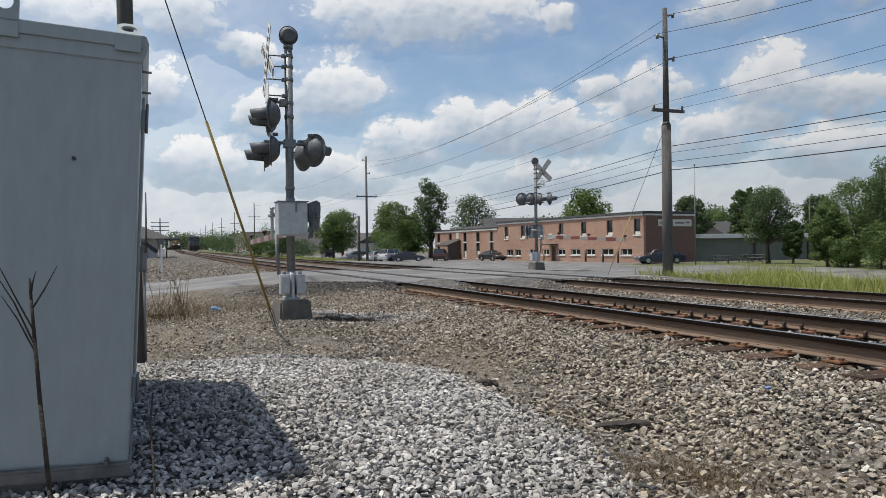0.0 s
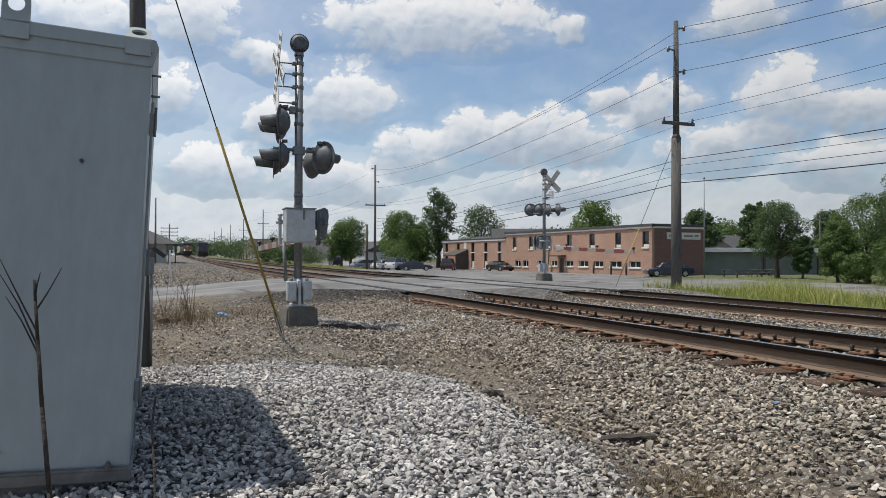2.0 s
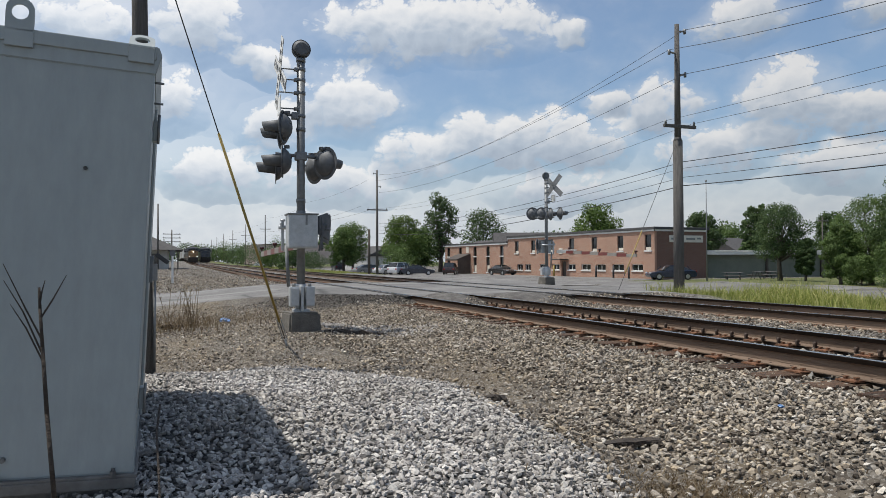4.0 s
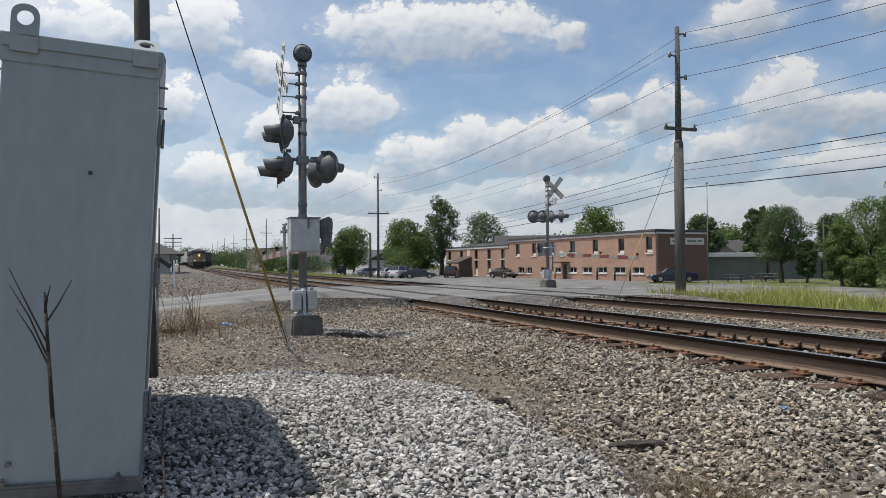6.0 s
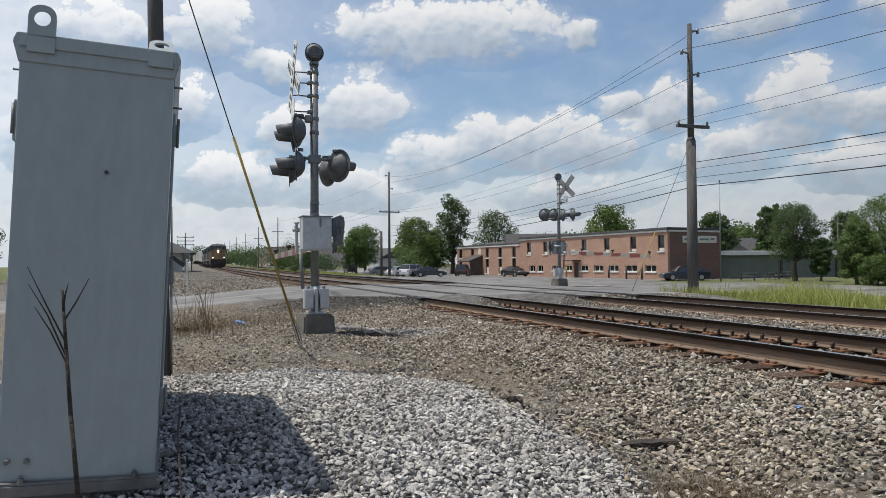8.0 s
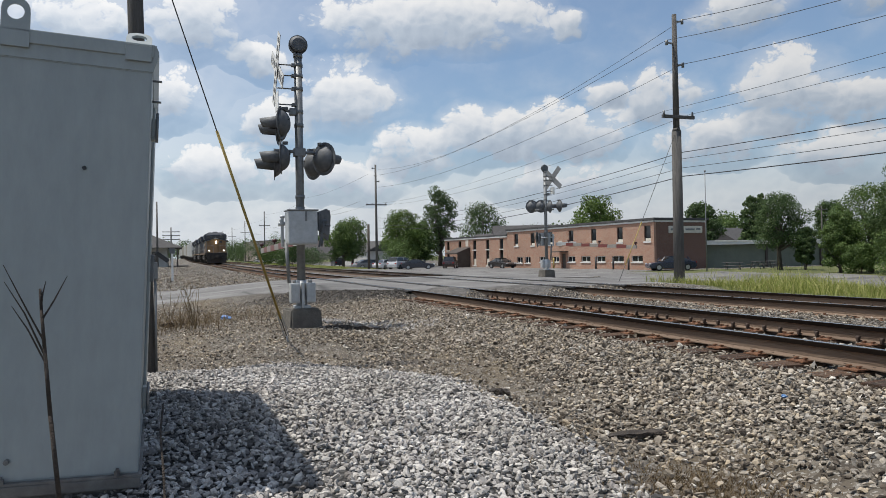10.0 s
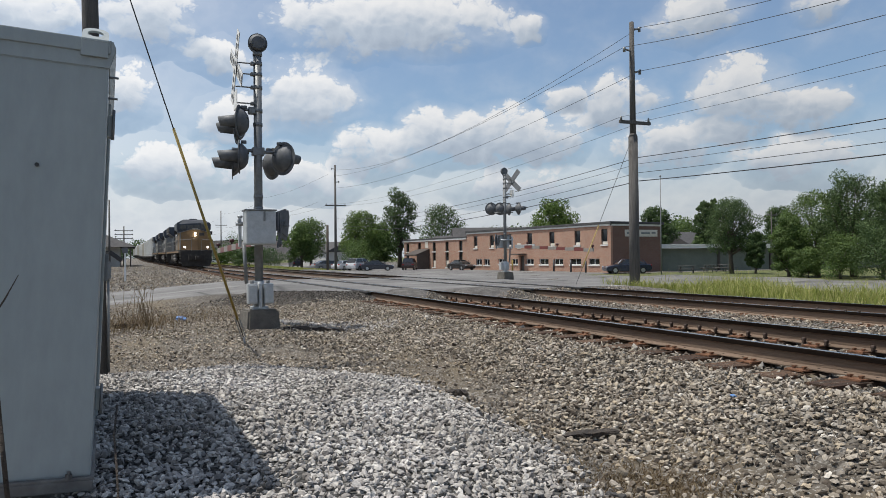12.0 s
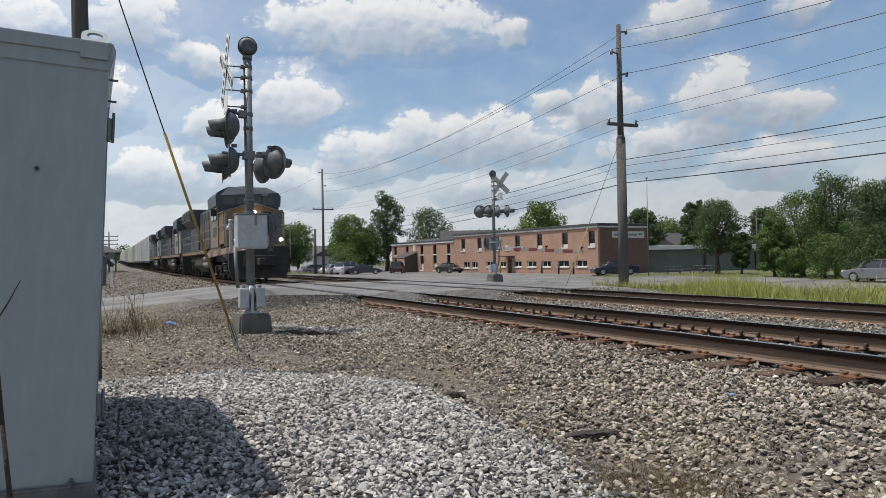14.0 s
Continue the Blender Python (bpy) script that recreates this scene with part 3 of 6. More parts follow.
def lay_ties(track, x0, spans, near_only):
    ties = [tie_mesh(i) for i in range(5)]
    plate, anchor = plate_mesh(), anchor_mesh()
    rnd = random.Random(int(x0 * 10))
    far_bm = []
    for a, b in spans:
        y = a
        while y < b:
            skew = rnd.uniform(-0.012, 0.012)
            bx, bz = float(bend(y)), float(rise(y))
            m = pose(x0 + bx + rnd.uniform(-0.05, 0.05), y, bz - 0.272 + rnd.uniform(-0.008, 0.008), 0, 0, math.degrees(skew))
            if y < near_only:
                t = new("tie", rnd.choice(ties))
                t.parent, t.matrix_basis = track, m
                for s in (-0.753, 0.753):
                    p = new("tie_plate", plate)
                    p.parent, p.matrix_basis = track, pose(x0 + bx + s, y, bz - 0.177)
                    if y < 18:
                        for d in (-0.14, 0.14):
                            if rnd.random() < 0.75:
                                q = new("rail_anchor", anchor)
                                q.parent, q.matrix_basis = track, pose(x0 + bx + s, y + d, bz - 0.150, 0, 0, 0 if s > 0 else 180)
            else:
                far_bm.append(m)
            y += 0.535 * rnd.uniform(0.97, 1.03)
    if far_bm:
        base = np.array([(sx * 1.29, sy * 0.115, sz * 0.09) for sx in (-1, 1) for sy in (-1, 1) for sz in (-1, 1)])
        quad = np.array([(0, 1, 3, 2), (4, 6, 7, 5), (0, 4, 5, 1), (2, 3, 7, 6), (0, 2, 6, 4), (1, 5, 7, 3)])
        vs, fs = [], []
        for i, m in enumerate(far_bm):
            mm = np.array(m)
            vs.append(base @ mm[:3, :3].T + mm[:3, 3])
            fs.append(quad + 8 * i)
        far = new("far_ties", mesh_np("far_ties", np.concatenate(vs), np.concatenate(fs), M["tie"]))
        far.parent = track
        tagged(far, kind="stuff")


track_near = build_track(TRACK_1, "Rusty main line track with polished rails on timber ties")
track_far = build_track(TRACK_2, "Second rusty track with dull rails on timber ties")


# ---- brick building, parallel to the tracks ----
def brick_material(name, c0, c1, mortar):
    m = bpy.data.materials.new(name)
    m.use_nodes = True
    nt = m.node_tree
    nt.nodes.clear()
    n = Nodes(nt)
    tc = n.add("ShaderNodeTexCoord").outputs["Object"]
    s = n.add("ShaderNodeSeparateXYZ", ins={0: tc})
    vec = n.add("ShaderNodeCombineXYZ", ins={0: n.math("ADD", s.outputs[0], s.outputs[1]), 1: s.outputs[2], 2: 0.0}).outputs[0]
    br = n.add("ShaderNodeTexBrick", ins={"Vector": vec, "Color1": (*c0, 1), "Color2": (*c1, 1), "Mortar": (*mortar, 1), "Scale": 1.0, "Mortar Size": 0.006, "Brick Width": 0.21, "Row Height": 0.075, "Bias": -0.1})
    big = n.noise(tc, 0.35, 6.0, 0.6)
    col = n.mix(0.5, br.outputs[0], n.ramp(big, [(0.3, (0.78,) * 3), (0.7, (1.12,) * 3)]), "MULTIPLY")
    b = n.add("ShaderNodeBsdfPrincipled", ins={"Base Color": col, "Roughness": 0.9})
    n.set(b.inputs["Normal"], n.add("ShaderNodeBump", ins={"Strength": 0.4, "Distance": 0.01, "Height": br.outputs["Fac"]}).outputs[0])
    out = n.add("ShaderNodeOutputMaterial")
    nt.links.new(b.outputs[0], out.inputs[0])
    return m


M["brick"] = brick_material("orange_brick", (0.335, 0.172, 0.115), (0.415, 0.232, 0.158), (0.38, 0.325, 0.27))
# darker copy of the orange brick: the end walls' shade is in the colour
M["brick_shaded"] = brick_material("shaded_orange_brick", (0.15, 0.08, 0.06), (0.2, 0.108, 0.08), (0.18, 0.145, 0.125))
M["coping"] = material("white_fascia", ((0.62, 0.61, 0.58), (0.76, 0.75, 0.72)), 1.5, 0.6, stain=0.2, stain_color=(0.35, 0.32, 0.28))
M["roofing"] = material("dark_roofing", ((0.05, 0.05, 0.052), (0.09, 0.09, 0.092)), 1.2, 0.9, 0, 0.2, 20)
M["panel"] = material("pale_panel", ((0.58, 0.54, 0.47), (0.7, 0.66, 0.58)), 2.0, 0.7)
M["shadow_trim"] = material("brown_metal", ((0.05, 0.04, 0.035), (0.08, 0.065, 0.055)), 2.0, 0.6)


def wall_with_holes(bm, length, height, holes, thick=0.3):
    """A wall along +y from z 0, its outer face at x = 0, with openings (y0, y1, z0, z1) through it."""
    ys = sorted({0.0, length, *(v for h in holes for v in h[:2])})
    zs = sorted({0.0, height, *(v for h in holes for v in h[2:])})
    vert = {(i, k, s): bm.verts.new((s * thick, ys[i], zs[k])) for i in range(len(ys)) for k in range(len(zs)) for s in (0, 1)}

    def solid(i, k):
        if not (0 <= i < len(ys) - 1 and 0 <= k < len(zs) - 1):
            return False
        return not any(h[0] <= ys[i] and ys[i + 1] <= h[1] and h[2] <= zs[k] and zs[k + 1] <= h[3] for h in holes)

    for i in range(len(ys) - 1):
        for k in range(len(zs) - 1):
            if not solid(i, k):
                continue
            for s in (0, 1):
                bm.faces.new([vert[p] for p in ((i, k, s), (i + 1, k, s), (i + 1, k + 1, s), (i, k + 1, s))])
            for (di, dk), (a, b) in (((-1, 0), ((0, 0), (0, 1))), ((1, 0), ((1, 0), (1, 1))), ((0, -1), ((0, 0), (1, 0))), ((0, 1), ((0, 1), (1, 1)))):
                if not solid(i + di, k + dk):
                    p, q = (i + a[0], k + a[1]), (i + b[0], k + b[1])
                    bm.faces.new([vert[(*p, 0)], vert[(*q, 0)], vert[(*q, 1)], vert[(*p, 1)]])
    bmesh.ops.delete(bm, geom=[v for v in bm.verts if not v.link_faces], context="VERTS")
    bmesh.ops.recalc_face_normals(bm, faces=bm.faces)
    return bm


def window(parent, y0, y1, z0, z1, panes=1, panel=0.0):
    """A recessed window with frame, panes, sill and, where given, a pale panel below the glass."""
    bm = bmesh.new()
    w, h = y1 - y0, z1 - z0
    for yy in (y0 + 0.03, y1 - 0.03):
        box(bm, (0.08, 0.06, h), (0.16, yy, (z0 + z1) / 2))
    for zz in (z0 + 0.03, z1 - 0.03):
        box(bm, (0.08, w, 0.06), (0.16, (y0 + y1) / 2, zz))
    for i in range(1, panes):
        box(bm, (0.07, 0.07, h), (0.16, y0 + w * i / panes, (z0 + z1) / 2))
    win = part("window", bm, M["shadow_trim"] if panes == 1 else M["coping"], parent)
    for i in range(panes):
        part("pane", box(bmesh.new(), (0.02, w / panes - 0.08, h - 0.1 - panel), (0.18, y0 + w * (i + 0.5) / panes, (z0 + z1 + panel) / 2)), M["glass"], win)
    part("sill", box(bmesh.new(), (0.28, w + 0.16, 0.16), (0.06, (y0 + y1) / 2, z0 - 0.06), 0.01), M["coping"], win)
    if panel:
        part("panel", box(bmesh.new(), (0.05, w - 0.08, panel), (0.17, (y0 + y1) / 2, z0 + panel / 2 + 0.03)), M["panel"], win)


def brick_building():
    b = thing("brick_building", "Two-storey orange brick building with narrow slot windows", "building", pose(47.5, 62.5, -1.28, 0, 0, 5.48))
    slots = [(c - 0.5, c + 0.5, 3.25, 4.95) for c in (1.0, 5.5, 10.2, 14.7, 19.2, 23.4, 27.6)]
    lows = [(1.8, 3.6, 1.05, 1.75), (4.9, 6.9, 1.05, 1.75), (8.1, 9.8, 1.05, 1.75), (10.9, 12.7, 1.05, 1.75), (13.9, 15.5, 1.05, 1.75), (17.3, 18.9, 1.05, 1.75), (20.3, 21.8, 1.05, 1.75), (24.0, 25.4, 0.9, 1.75), (26.0, 27.5, 0.9, 1.75)]
    door = (15.9, 16.8, 0.05, 2.1)
    part("wall", wall_with_holes(bmesh.new(), 30.0, 5.3, slots + lows + [door]), M["brick"], b, "orange brick front wall")
    for s in slots:
        window(b, *s, panel=0.32)
    for s in lows:
        window(b, *s, panes=2)
    part("door", box(bmesh.new(), (0.06, 0.88, 2.02), (0.2, 16.35, 1.08), 0.01), M["shadow_trim"], b, "brown entrance door")
    part("canopy", box(bmesh.new(), (1.3, 1.9, 0.14), (-0.64, 16.3, 2.35), 0.02), M["shadow_trim"], b)
    part("side_wall", box(bmesh.new(), (7.2, 0.3, 5.3), (3.9, 0.15, 2.65)), M["brick_shaded"], b, "brick end wall, coloured darker to stand for shade")
    part("back_wall", box(bmesh.new(), (0.3, 29.4, 5.3), (7.35, 15.0, 2.65)), M["brick_shaded"], b)
    part("roof", box(bmesh.new(), (7.9, 30.4, 0.26), (3.75, 15.0, 5.62), 0.02), M["roofing"], b, "dark flat roof edge")
    part("fascia", box(bmesh.new(), (0.1, 30.0, 0.2), (-0.06, 15.0, 5.38), 0.01), M["coping"], b, "white fascia board")
    part("fascia", box(bmesh.new(), (7.3, 0.1, 0.2), (3.7, -0.06, 5.38), 0.01), M["coping"], b)
    sg = part("sign", box(bmesh.new(), (4.8, 0.08, 0.75), (4.4, -0.05, 4.5), 0.01), M["panel"], b, "pale sign board with faint lettering")
    for i, (x, w) in enumerate(((2.7, 0.9), (3.7, 0.7), (5.0, 1.3), (6.2, 0.6))):
        part("letter_bar", box(bmesh.new(), (w, 0.02, 0.2), (x, -0.1, 4.5 + 0.05 * (i % 2))), M["galv"], sg)
    part("notice", box(bmesh.new(), (0.05, 0.8, 0.7), (-0.03, 17.0, 3.4), 0.01), M["panel"], b)
    # lower wing
    lo = [(c - 0.5, c + 0.5, 0.5, 4.4) for c in (31.7, 35.8, 39.9, 44.9, 49.2)]
    bm = bmesh.new()
    wall_with_holes(bm, 20.5, 4.6, [(y0 - 30, y1 - 30, z0, z1) for y0, y1, z0, z1 in lo] + [(12.4, 14.6, 0.05, 2.3)])
    bmesh.ops.translate(bm, verts=bm.verts, vec=(0.0, 30.02, 0))
    part("wing_wall", bm, M["brick"], b, "orange brick wall of the lower wing")
    for s in lo:
        y0, y1, _, _ = s
        window(b, y0, y1, 2.95, 4.4)
        window(b, y0, y1, 0.5, 2.9, panel=1.0)
    part("wing_end", box(bmesh.new(), (7.2, 0.3, 4.6), (3.9, 50.35, 2.3)), M["brick_shaded"], b)
    part("wing_roof", box(bmesh.new(), (7.8, 20.6, 0.22), (3.75, 40.45, 4.92), 0.02), M["roofing"], b)
    part("wing_fascia", box(bmesh.new(), (0.1, 20.5, 0.22), (-0.06, 40.3, 4.7), 0.01), M["coping"], b)
    bm = bmesh.new()
    prism(bm, [(0, 2.3), (-2.4, 2.3), (-2.4, 2.5), (0, 3.4)], 4.2)
    bmesh.ops.translate(bm, verts=bm.verts, vec=(0, 41.4, 0))
    part("porch_roof", bm, M["shadow_trim"], b, "brown pitched porch roof over the entrance")
    part("porch_wall", box(bmesh.new(), (2.1, 0.2, 2.3), (-1.15, 41.5, 1.15)), M["shadow_trim"], b)
    part("porch_door", box(bmesh.new(), (0.06, 2.1, 2.2), (0.2, 43.5, 1.15), 0.01), M["glass"], b)
    part("wall_plaque", box(bmesh.new(), (0.05, 0.9, 1.0), (-0.03, 42.4, 4.0), 0.01), M["panel"], b)
    return b


brick_building()

M["green_wall"] = material("grey_green_siding", ((0.13, 0.15, 0.12), (0.18, 0.2, 0.16)), 0.8, 0.85, 0, 0.1, 8)
M["shingle"] = material("grey_shingles", ((0.045, 0.043, 0.044), (0.085, 0.082, 0.082)), 2.5, 0.9, 0, 0.2, 20)
M["house_wall"] = material("pale_siding", ((0.5, 0.49, 0.46), (0.6, 0.59, 0.56)), 1.0, 0.8)


def low_building():
    b = thing("low_building", "Long low grey-green building with a white roof edge", "building", pose(54.6, 64.0, -1.28, 0, 0, -6))
    part("wall", box(bmesh.new(), (34, 8, 2.75), (17, 4.0, 1.375)), M["green_wall"], b, "grey-green wall")
    part("roof", box(bmesh.new(), (34.8, 9.0, 0.14), (17.2, 3.9, 3.2), 0.02), M["coping"], b, "white flat roof")
    part("fascia", box(bmesh.new(), (34.8, 0.12, 0.3), (17.2, -0.6, 2.95), 0.01), M["coping"], b, "white fascia")
    for x in (8.6, 16):
        part("post", box(bmesh.new(), (0.25, 0.2, 2.75), (x, -0.12, 1.375)), M["shadow_trim"], b)


low_building()


M["warehouse_wall"] = material("pale_pink_brick", ((0.46, 0.38, 0.34), (0.54, 0.46, 0.41)), 0.6, 0.9)


def house(at, rz, w, d, h, roof_h, label, wall="house_wall"):
    b = thing("house", label, "house", pose(*at, 0, 0, rz))
    part("wall", box(bmesh.new(), (w, d, h), (0, 0, h / 2)), M[wall], b)
    bm = bmesh.new()
    prism(bm, [(-w / 2 - 0.4, 0), (w / 2 + 0.4, 0), (0, roof_h)], d + 0.8)
    bmesh.ops.translate(bm, verts=bm.verts, vec=(0, -d / 2 - 0.4, h))
    part("roof", bm, M["shingle"], b)
    for x in (-w / 4, w / 4):
        win = part("window", box(bmesh.new(), (1.1, 0.1, 1.2), (x, -d / 2 - 0.03, h * 0.55)), M["coping"], b)
        part("pane", box(bmesh.new(), (0.9, 0.04, 1.0), (x, -d / 2 - 0.09, h * 0.55)), M["glass"], win)


house((62, 118, -1.3), 70, 9, 14, 4.6, 2.9, "Pale house with grey shingle roof behind the brick building")
house((55, 122, -1.3), 10, 6, 8, 4.2, 1.9, "Small white gabled house behind the brick building")
house((88, 92, -1.3), 100, 10, 16, 3.0, 2.8, "Grey-roofed house behind the low building")
house((37, 255, 0.2), 8, 27, 18, 6.6, 0.6, "Large pale brick warehouse beyond the bushes", "warehouse_wall")
house((46, 175, -1.2), 20, 12, 14, 3.4, 2.6, "White house among the trees down the street")

# ---- depot beside the near track ----


def depot():
    b = thing("depot", "Small railway depot with a hipped grey roof", "building", pose(-4.6, 112, -0.2))
    part("wall", box(bmesh.new(), (7.0, 16, 2.9), (0, 8, 1.45)), M["house_wall"], b)
    bm = bmesh.new()
    lo = [bm.verts.new(p) for p in ((-5.6, -2.0, 2.9), (5.6, -2.0, 2.9), (5.6, 18, 2.9), (-5.6, 18, 2.9))]
    hi = [bm.verts.new(p) for p in ((0.0, 4, 5.5), (0, 12, 5.5))]
    for f in ((lo[0], lo[1], hi[0]), (lo[1], lo[2], hi[1], hi[0]), (lo[2], lo[3], hi[1]), (lo[3], lo[0], hi[0], hi[1]), lo[::-1]):
        bm.faces.new(f)
    part("roof", bm, M["shingle"], b, "grey hipped roof with wide eaves")
    for x in (-4.9, 4.9):
        part("post", box(bmesh.new(), (0.18, 0.18, 2.9), (x, -1.6, 1.45)), M["shadow_trim"], b)
    for x in (-2, 1.5):
        win = part("window", box(bmesh.new(), (1.2, 0.1, 1.5), (x, -0.03, 1.6)), M["shadow_trim"], b)
        part("pane", box(bmesh.new(), (1.0, 0.04, 1.3), (x, -0.09, 1.6)), M["glass"], win)


depot()

# ---- signal cabinet ----


def signal_cabinet():
    c = thing("signal_cabinet", "Tall pale grey steel signal cabinet with lifting lugs", "cabinet", pose(-0.272, 3.07, -0.19, 0, 2.6, 1.5))
    w, d, h = 0.69, 2.4, 2.06
    part("body", box(bmesh.new(), (w, d, h), (0, d / 2, h / 2), 0.012), M["cabinet"], c)
    # lid: flanks flare out from the body, then fold in to a flat top
    bm = bmesh.new()
    prism(bm, [(-w / 2 - 0.002, -0.08), (-w / 2 - 0.03, 0.02), (-w / 2 - 0.012, 0.062), (w / 2 + 0.012, 0.062), (w / 2 + 0.03, 0.02), (w / 2 + 0.002, -0.08)], d + 0.02)
    bmesh.ops.translate(bm, verts=bm.verts, vec=(0, -0.008, h))
    bmesh.ops.bevel(bm, geom=[e for e in bm.edges if e.calc_length() > 0.06], offset=0.005, segments=2, affect="EDGES", clamp_overlap=True)
    lid = part("lid", bm, M["cabinet"], c, "folded sheet steel lid")
    bm = bmesh.new()
    box(bm, (w + 0.006, 0.012, 0.066), (0, -0.012, h + 0.026), 0.005)
    part("lip", bm, M["cabinet"], lid)
    for x, tilt in ((-0.253, 0), (0.278, -52)):
        for y in (-0.024, d + 0.02):
            bm = bmesh.new()
            hole = [(0.036 * math.cos(a * math.tau / 24), 0.085 + 0.036 * math.sin(a * math.tau / 24)) for a in range(24)]
            lo = [(-0.06, 0.085), (-0.06, -0.002), (0.06, -0.002), (0.06, 0.085)] + [hole[i % 24] for i in range(24, 11, -1)]
            arch = [(0.06 * math.cos(k * math.pi / 12), 0.085 + 0.066 * math.sin(k * math.pi / 12) ** 0.7) for k in range(13)]
            hi = arch + [hole[i] for i in range(12, -1, -1)]
            prism(bm, lo, 0.012)
            prism(bm, hi, 0.012)
            lug = part("lifting_lug", bm, M["cabinet"], c, m=pose(x, y, h + 0.048, tilt if y < 0 else 0))
            part("foot", box(bmesh.new(), (0.12, 0.012, 0.085), (0, 0.006, -0.035), 0.003), M["cabinet"], lug, m=pose(0, 0, 0, -tilt if y < 0 else 0))
    part("base", box(bmesh.new(), (w - 0.02, d - 0.02, 0.25), (0, d / 2, -0.135), 0.006), M["cabinet_dark"], c, "rusty steel base channel")
    fl = part("base_flange", box(bmesh.new(), (w + 0.03, d + 0.06, 0.014), (0, d / 2, -0.004), 0.003), M["cabinet_dark"], c)
    part("channel", box(bmesh.new(), (w + 0.02, 0.03, 0.05), (0, -0.02, -0.036), 0.004), M["cabinet_dark"], fl)
    for x in (-0.24, 0.25):
        bm = bmesh.new()
        rod(bm, (x, -0.02, 0.0), (x, -0.02, 0.022), 0.016, seg=6)
        rod(bm, (x, -0.02, 0.02), (x, -0.02, 0.036), 0.008, seg=8)
        part("nut", bm, M["cabinet_dark"], fl)
    part("bolt", rod(bmesh.new(), (0.056, -0.012, 1.485), (0.056, 0.0, 1.485), 0.010, seg=8), M["black"], c)
    for x in (-0.22, -0.3):
        part("bolt", rod(bmesh.new(), (x, -0.03, 0.10), (x, 0.0, 0.10), 0.012, seg=8), M["cabinet_dark"], c)
    for s in (-1, 1):
        for z in (0.35, 1.72):
            hg = part("hinge", box(bmesh.new(), (0.028, 0.08, 0.2 if s < 0 else 0.11), (s * (w / 2 + 0.016), 0.14, z), 0.006), M["cabinet"], c)
            part("pin", rod(bmesh.new(), (s * (w / 2 + 0.03), 0.09, z - 0.07), (s * (w / 2 + 0.03), 0.09, z + 0.08), 0.007, seg=8), M["galv"], hg)
        for y, z in ((0.12, 2.0), (0.3, 1.93)):
            part("stud", rod(bmesh.new(), (s * w / 2, y, z - 0.03), (s * (w / 2 + 0.045), y, z - 0.03), 0.006, seg=8), M["galv"], c)
        dr = part("door", box(bmesh.new(), (0.015, 1.1, 1.8), (s * (w / 2 + 0.008), 1.25, 1.05), 0.004), M["cabinet"], c)
        part("handle", box(bmesh.new(), (0.035, 0.03, 0.16), (s * (w / 2 + 0.02), 0.8, 1.0), 0.006), M["galv"], dr)
    return c


signal_cabinet()

# ---- crossing signals ----
M["signback"] = material("weathered_sign_back", ((0.2, 0.205, 0.21), (0.3, 0.305, 0.31)), 8, 0.5, 0.4, 0.03, 60)
M["arm_red"] = material("dull_red_sheeting", ((0.13, 0.032, 0.026), (0.2, 0.045, 0.038)), 9, 0.5)
M["arm_white"] = material("dull_white_sheeting", ((0.2, 0.185, 0.165), (0.3, 0.28, 0.255)), 9, 0.5)


def lamp_unit(parent, at, rz):
    """A flashing light: round background, housing behind it and a long hood; it faces local -y."""
    bm = bmesh.new()
    rod(bm, (0, 0, 0), (0, 0.014, 0), 0.28, seg=36)
    bmesh.ops.bevel(bm, geom=[e for e in bm.edges], offset=0.003, segments=1, affect="EDGES")
    lamp = part("lamp", bm, M["lampback"], parent, "round black signal background with hood", pose(*at, 0, 0, rz))
    bm = bmesh.new()
    lathe(bm, ((0.012, 0.225), (0.03, 0.22), (0.07, 0.2), (0.11, 0.16), (0.14, 0.11), (0.155, 0.05), (0.158, 0.01)))
    box(bm, (0.07, 0.09, 0.05), (0, 0.08, 0.24), 0.01)
    part("housing", bm, M["lampback"], lamp, "domed grey lamp housing")
    part("latch", rod(bmesh.new(), (0.06, 0.13, 0.05), (0.07, 0.165, 0.05), 0.014, seg=8), M["black"], lamp)
    bm = bmesh.new()
    n0 = 20
    for i in range(n0):
        a0, a1 = (math.pi * (-0.28 + 1.56 * k / n0) for k in (i, i + 1))
        r0, r1 = 0.125, 0.092
        ring = []
        for r, y, cut in ((r0, 0.0, 0), (r1, -0.34, 1)):
            for a in (a0, a1):
                yy = y + (0.03 * (1 - math.sin(a)) if cut else 0)
                ring.append((r * math.cos(a), yy, r * math.sin(a)))
        v = [bm.verts.new(p) for p in (ring[0], ring[1], ring[3], ring[2])]
        bm.faces.new(v)
    bmesh.ops.remove_doubles(bm, verts=bm.verts, dist=0.0005)
    bmesh.ops.solidify(bm, geom=bm.faces[:], thickness=0.006)
    part("hood", bm, M["lampback"], lamp, smooth=True)
    part("lens", rod(bmesh.new(), (0, -0.02, 0), (0, 0.0, 0), 0.105, seg=20), M["redlens"], lamp, "red lens")
    return lamp


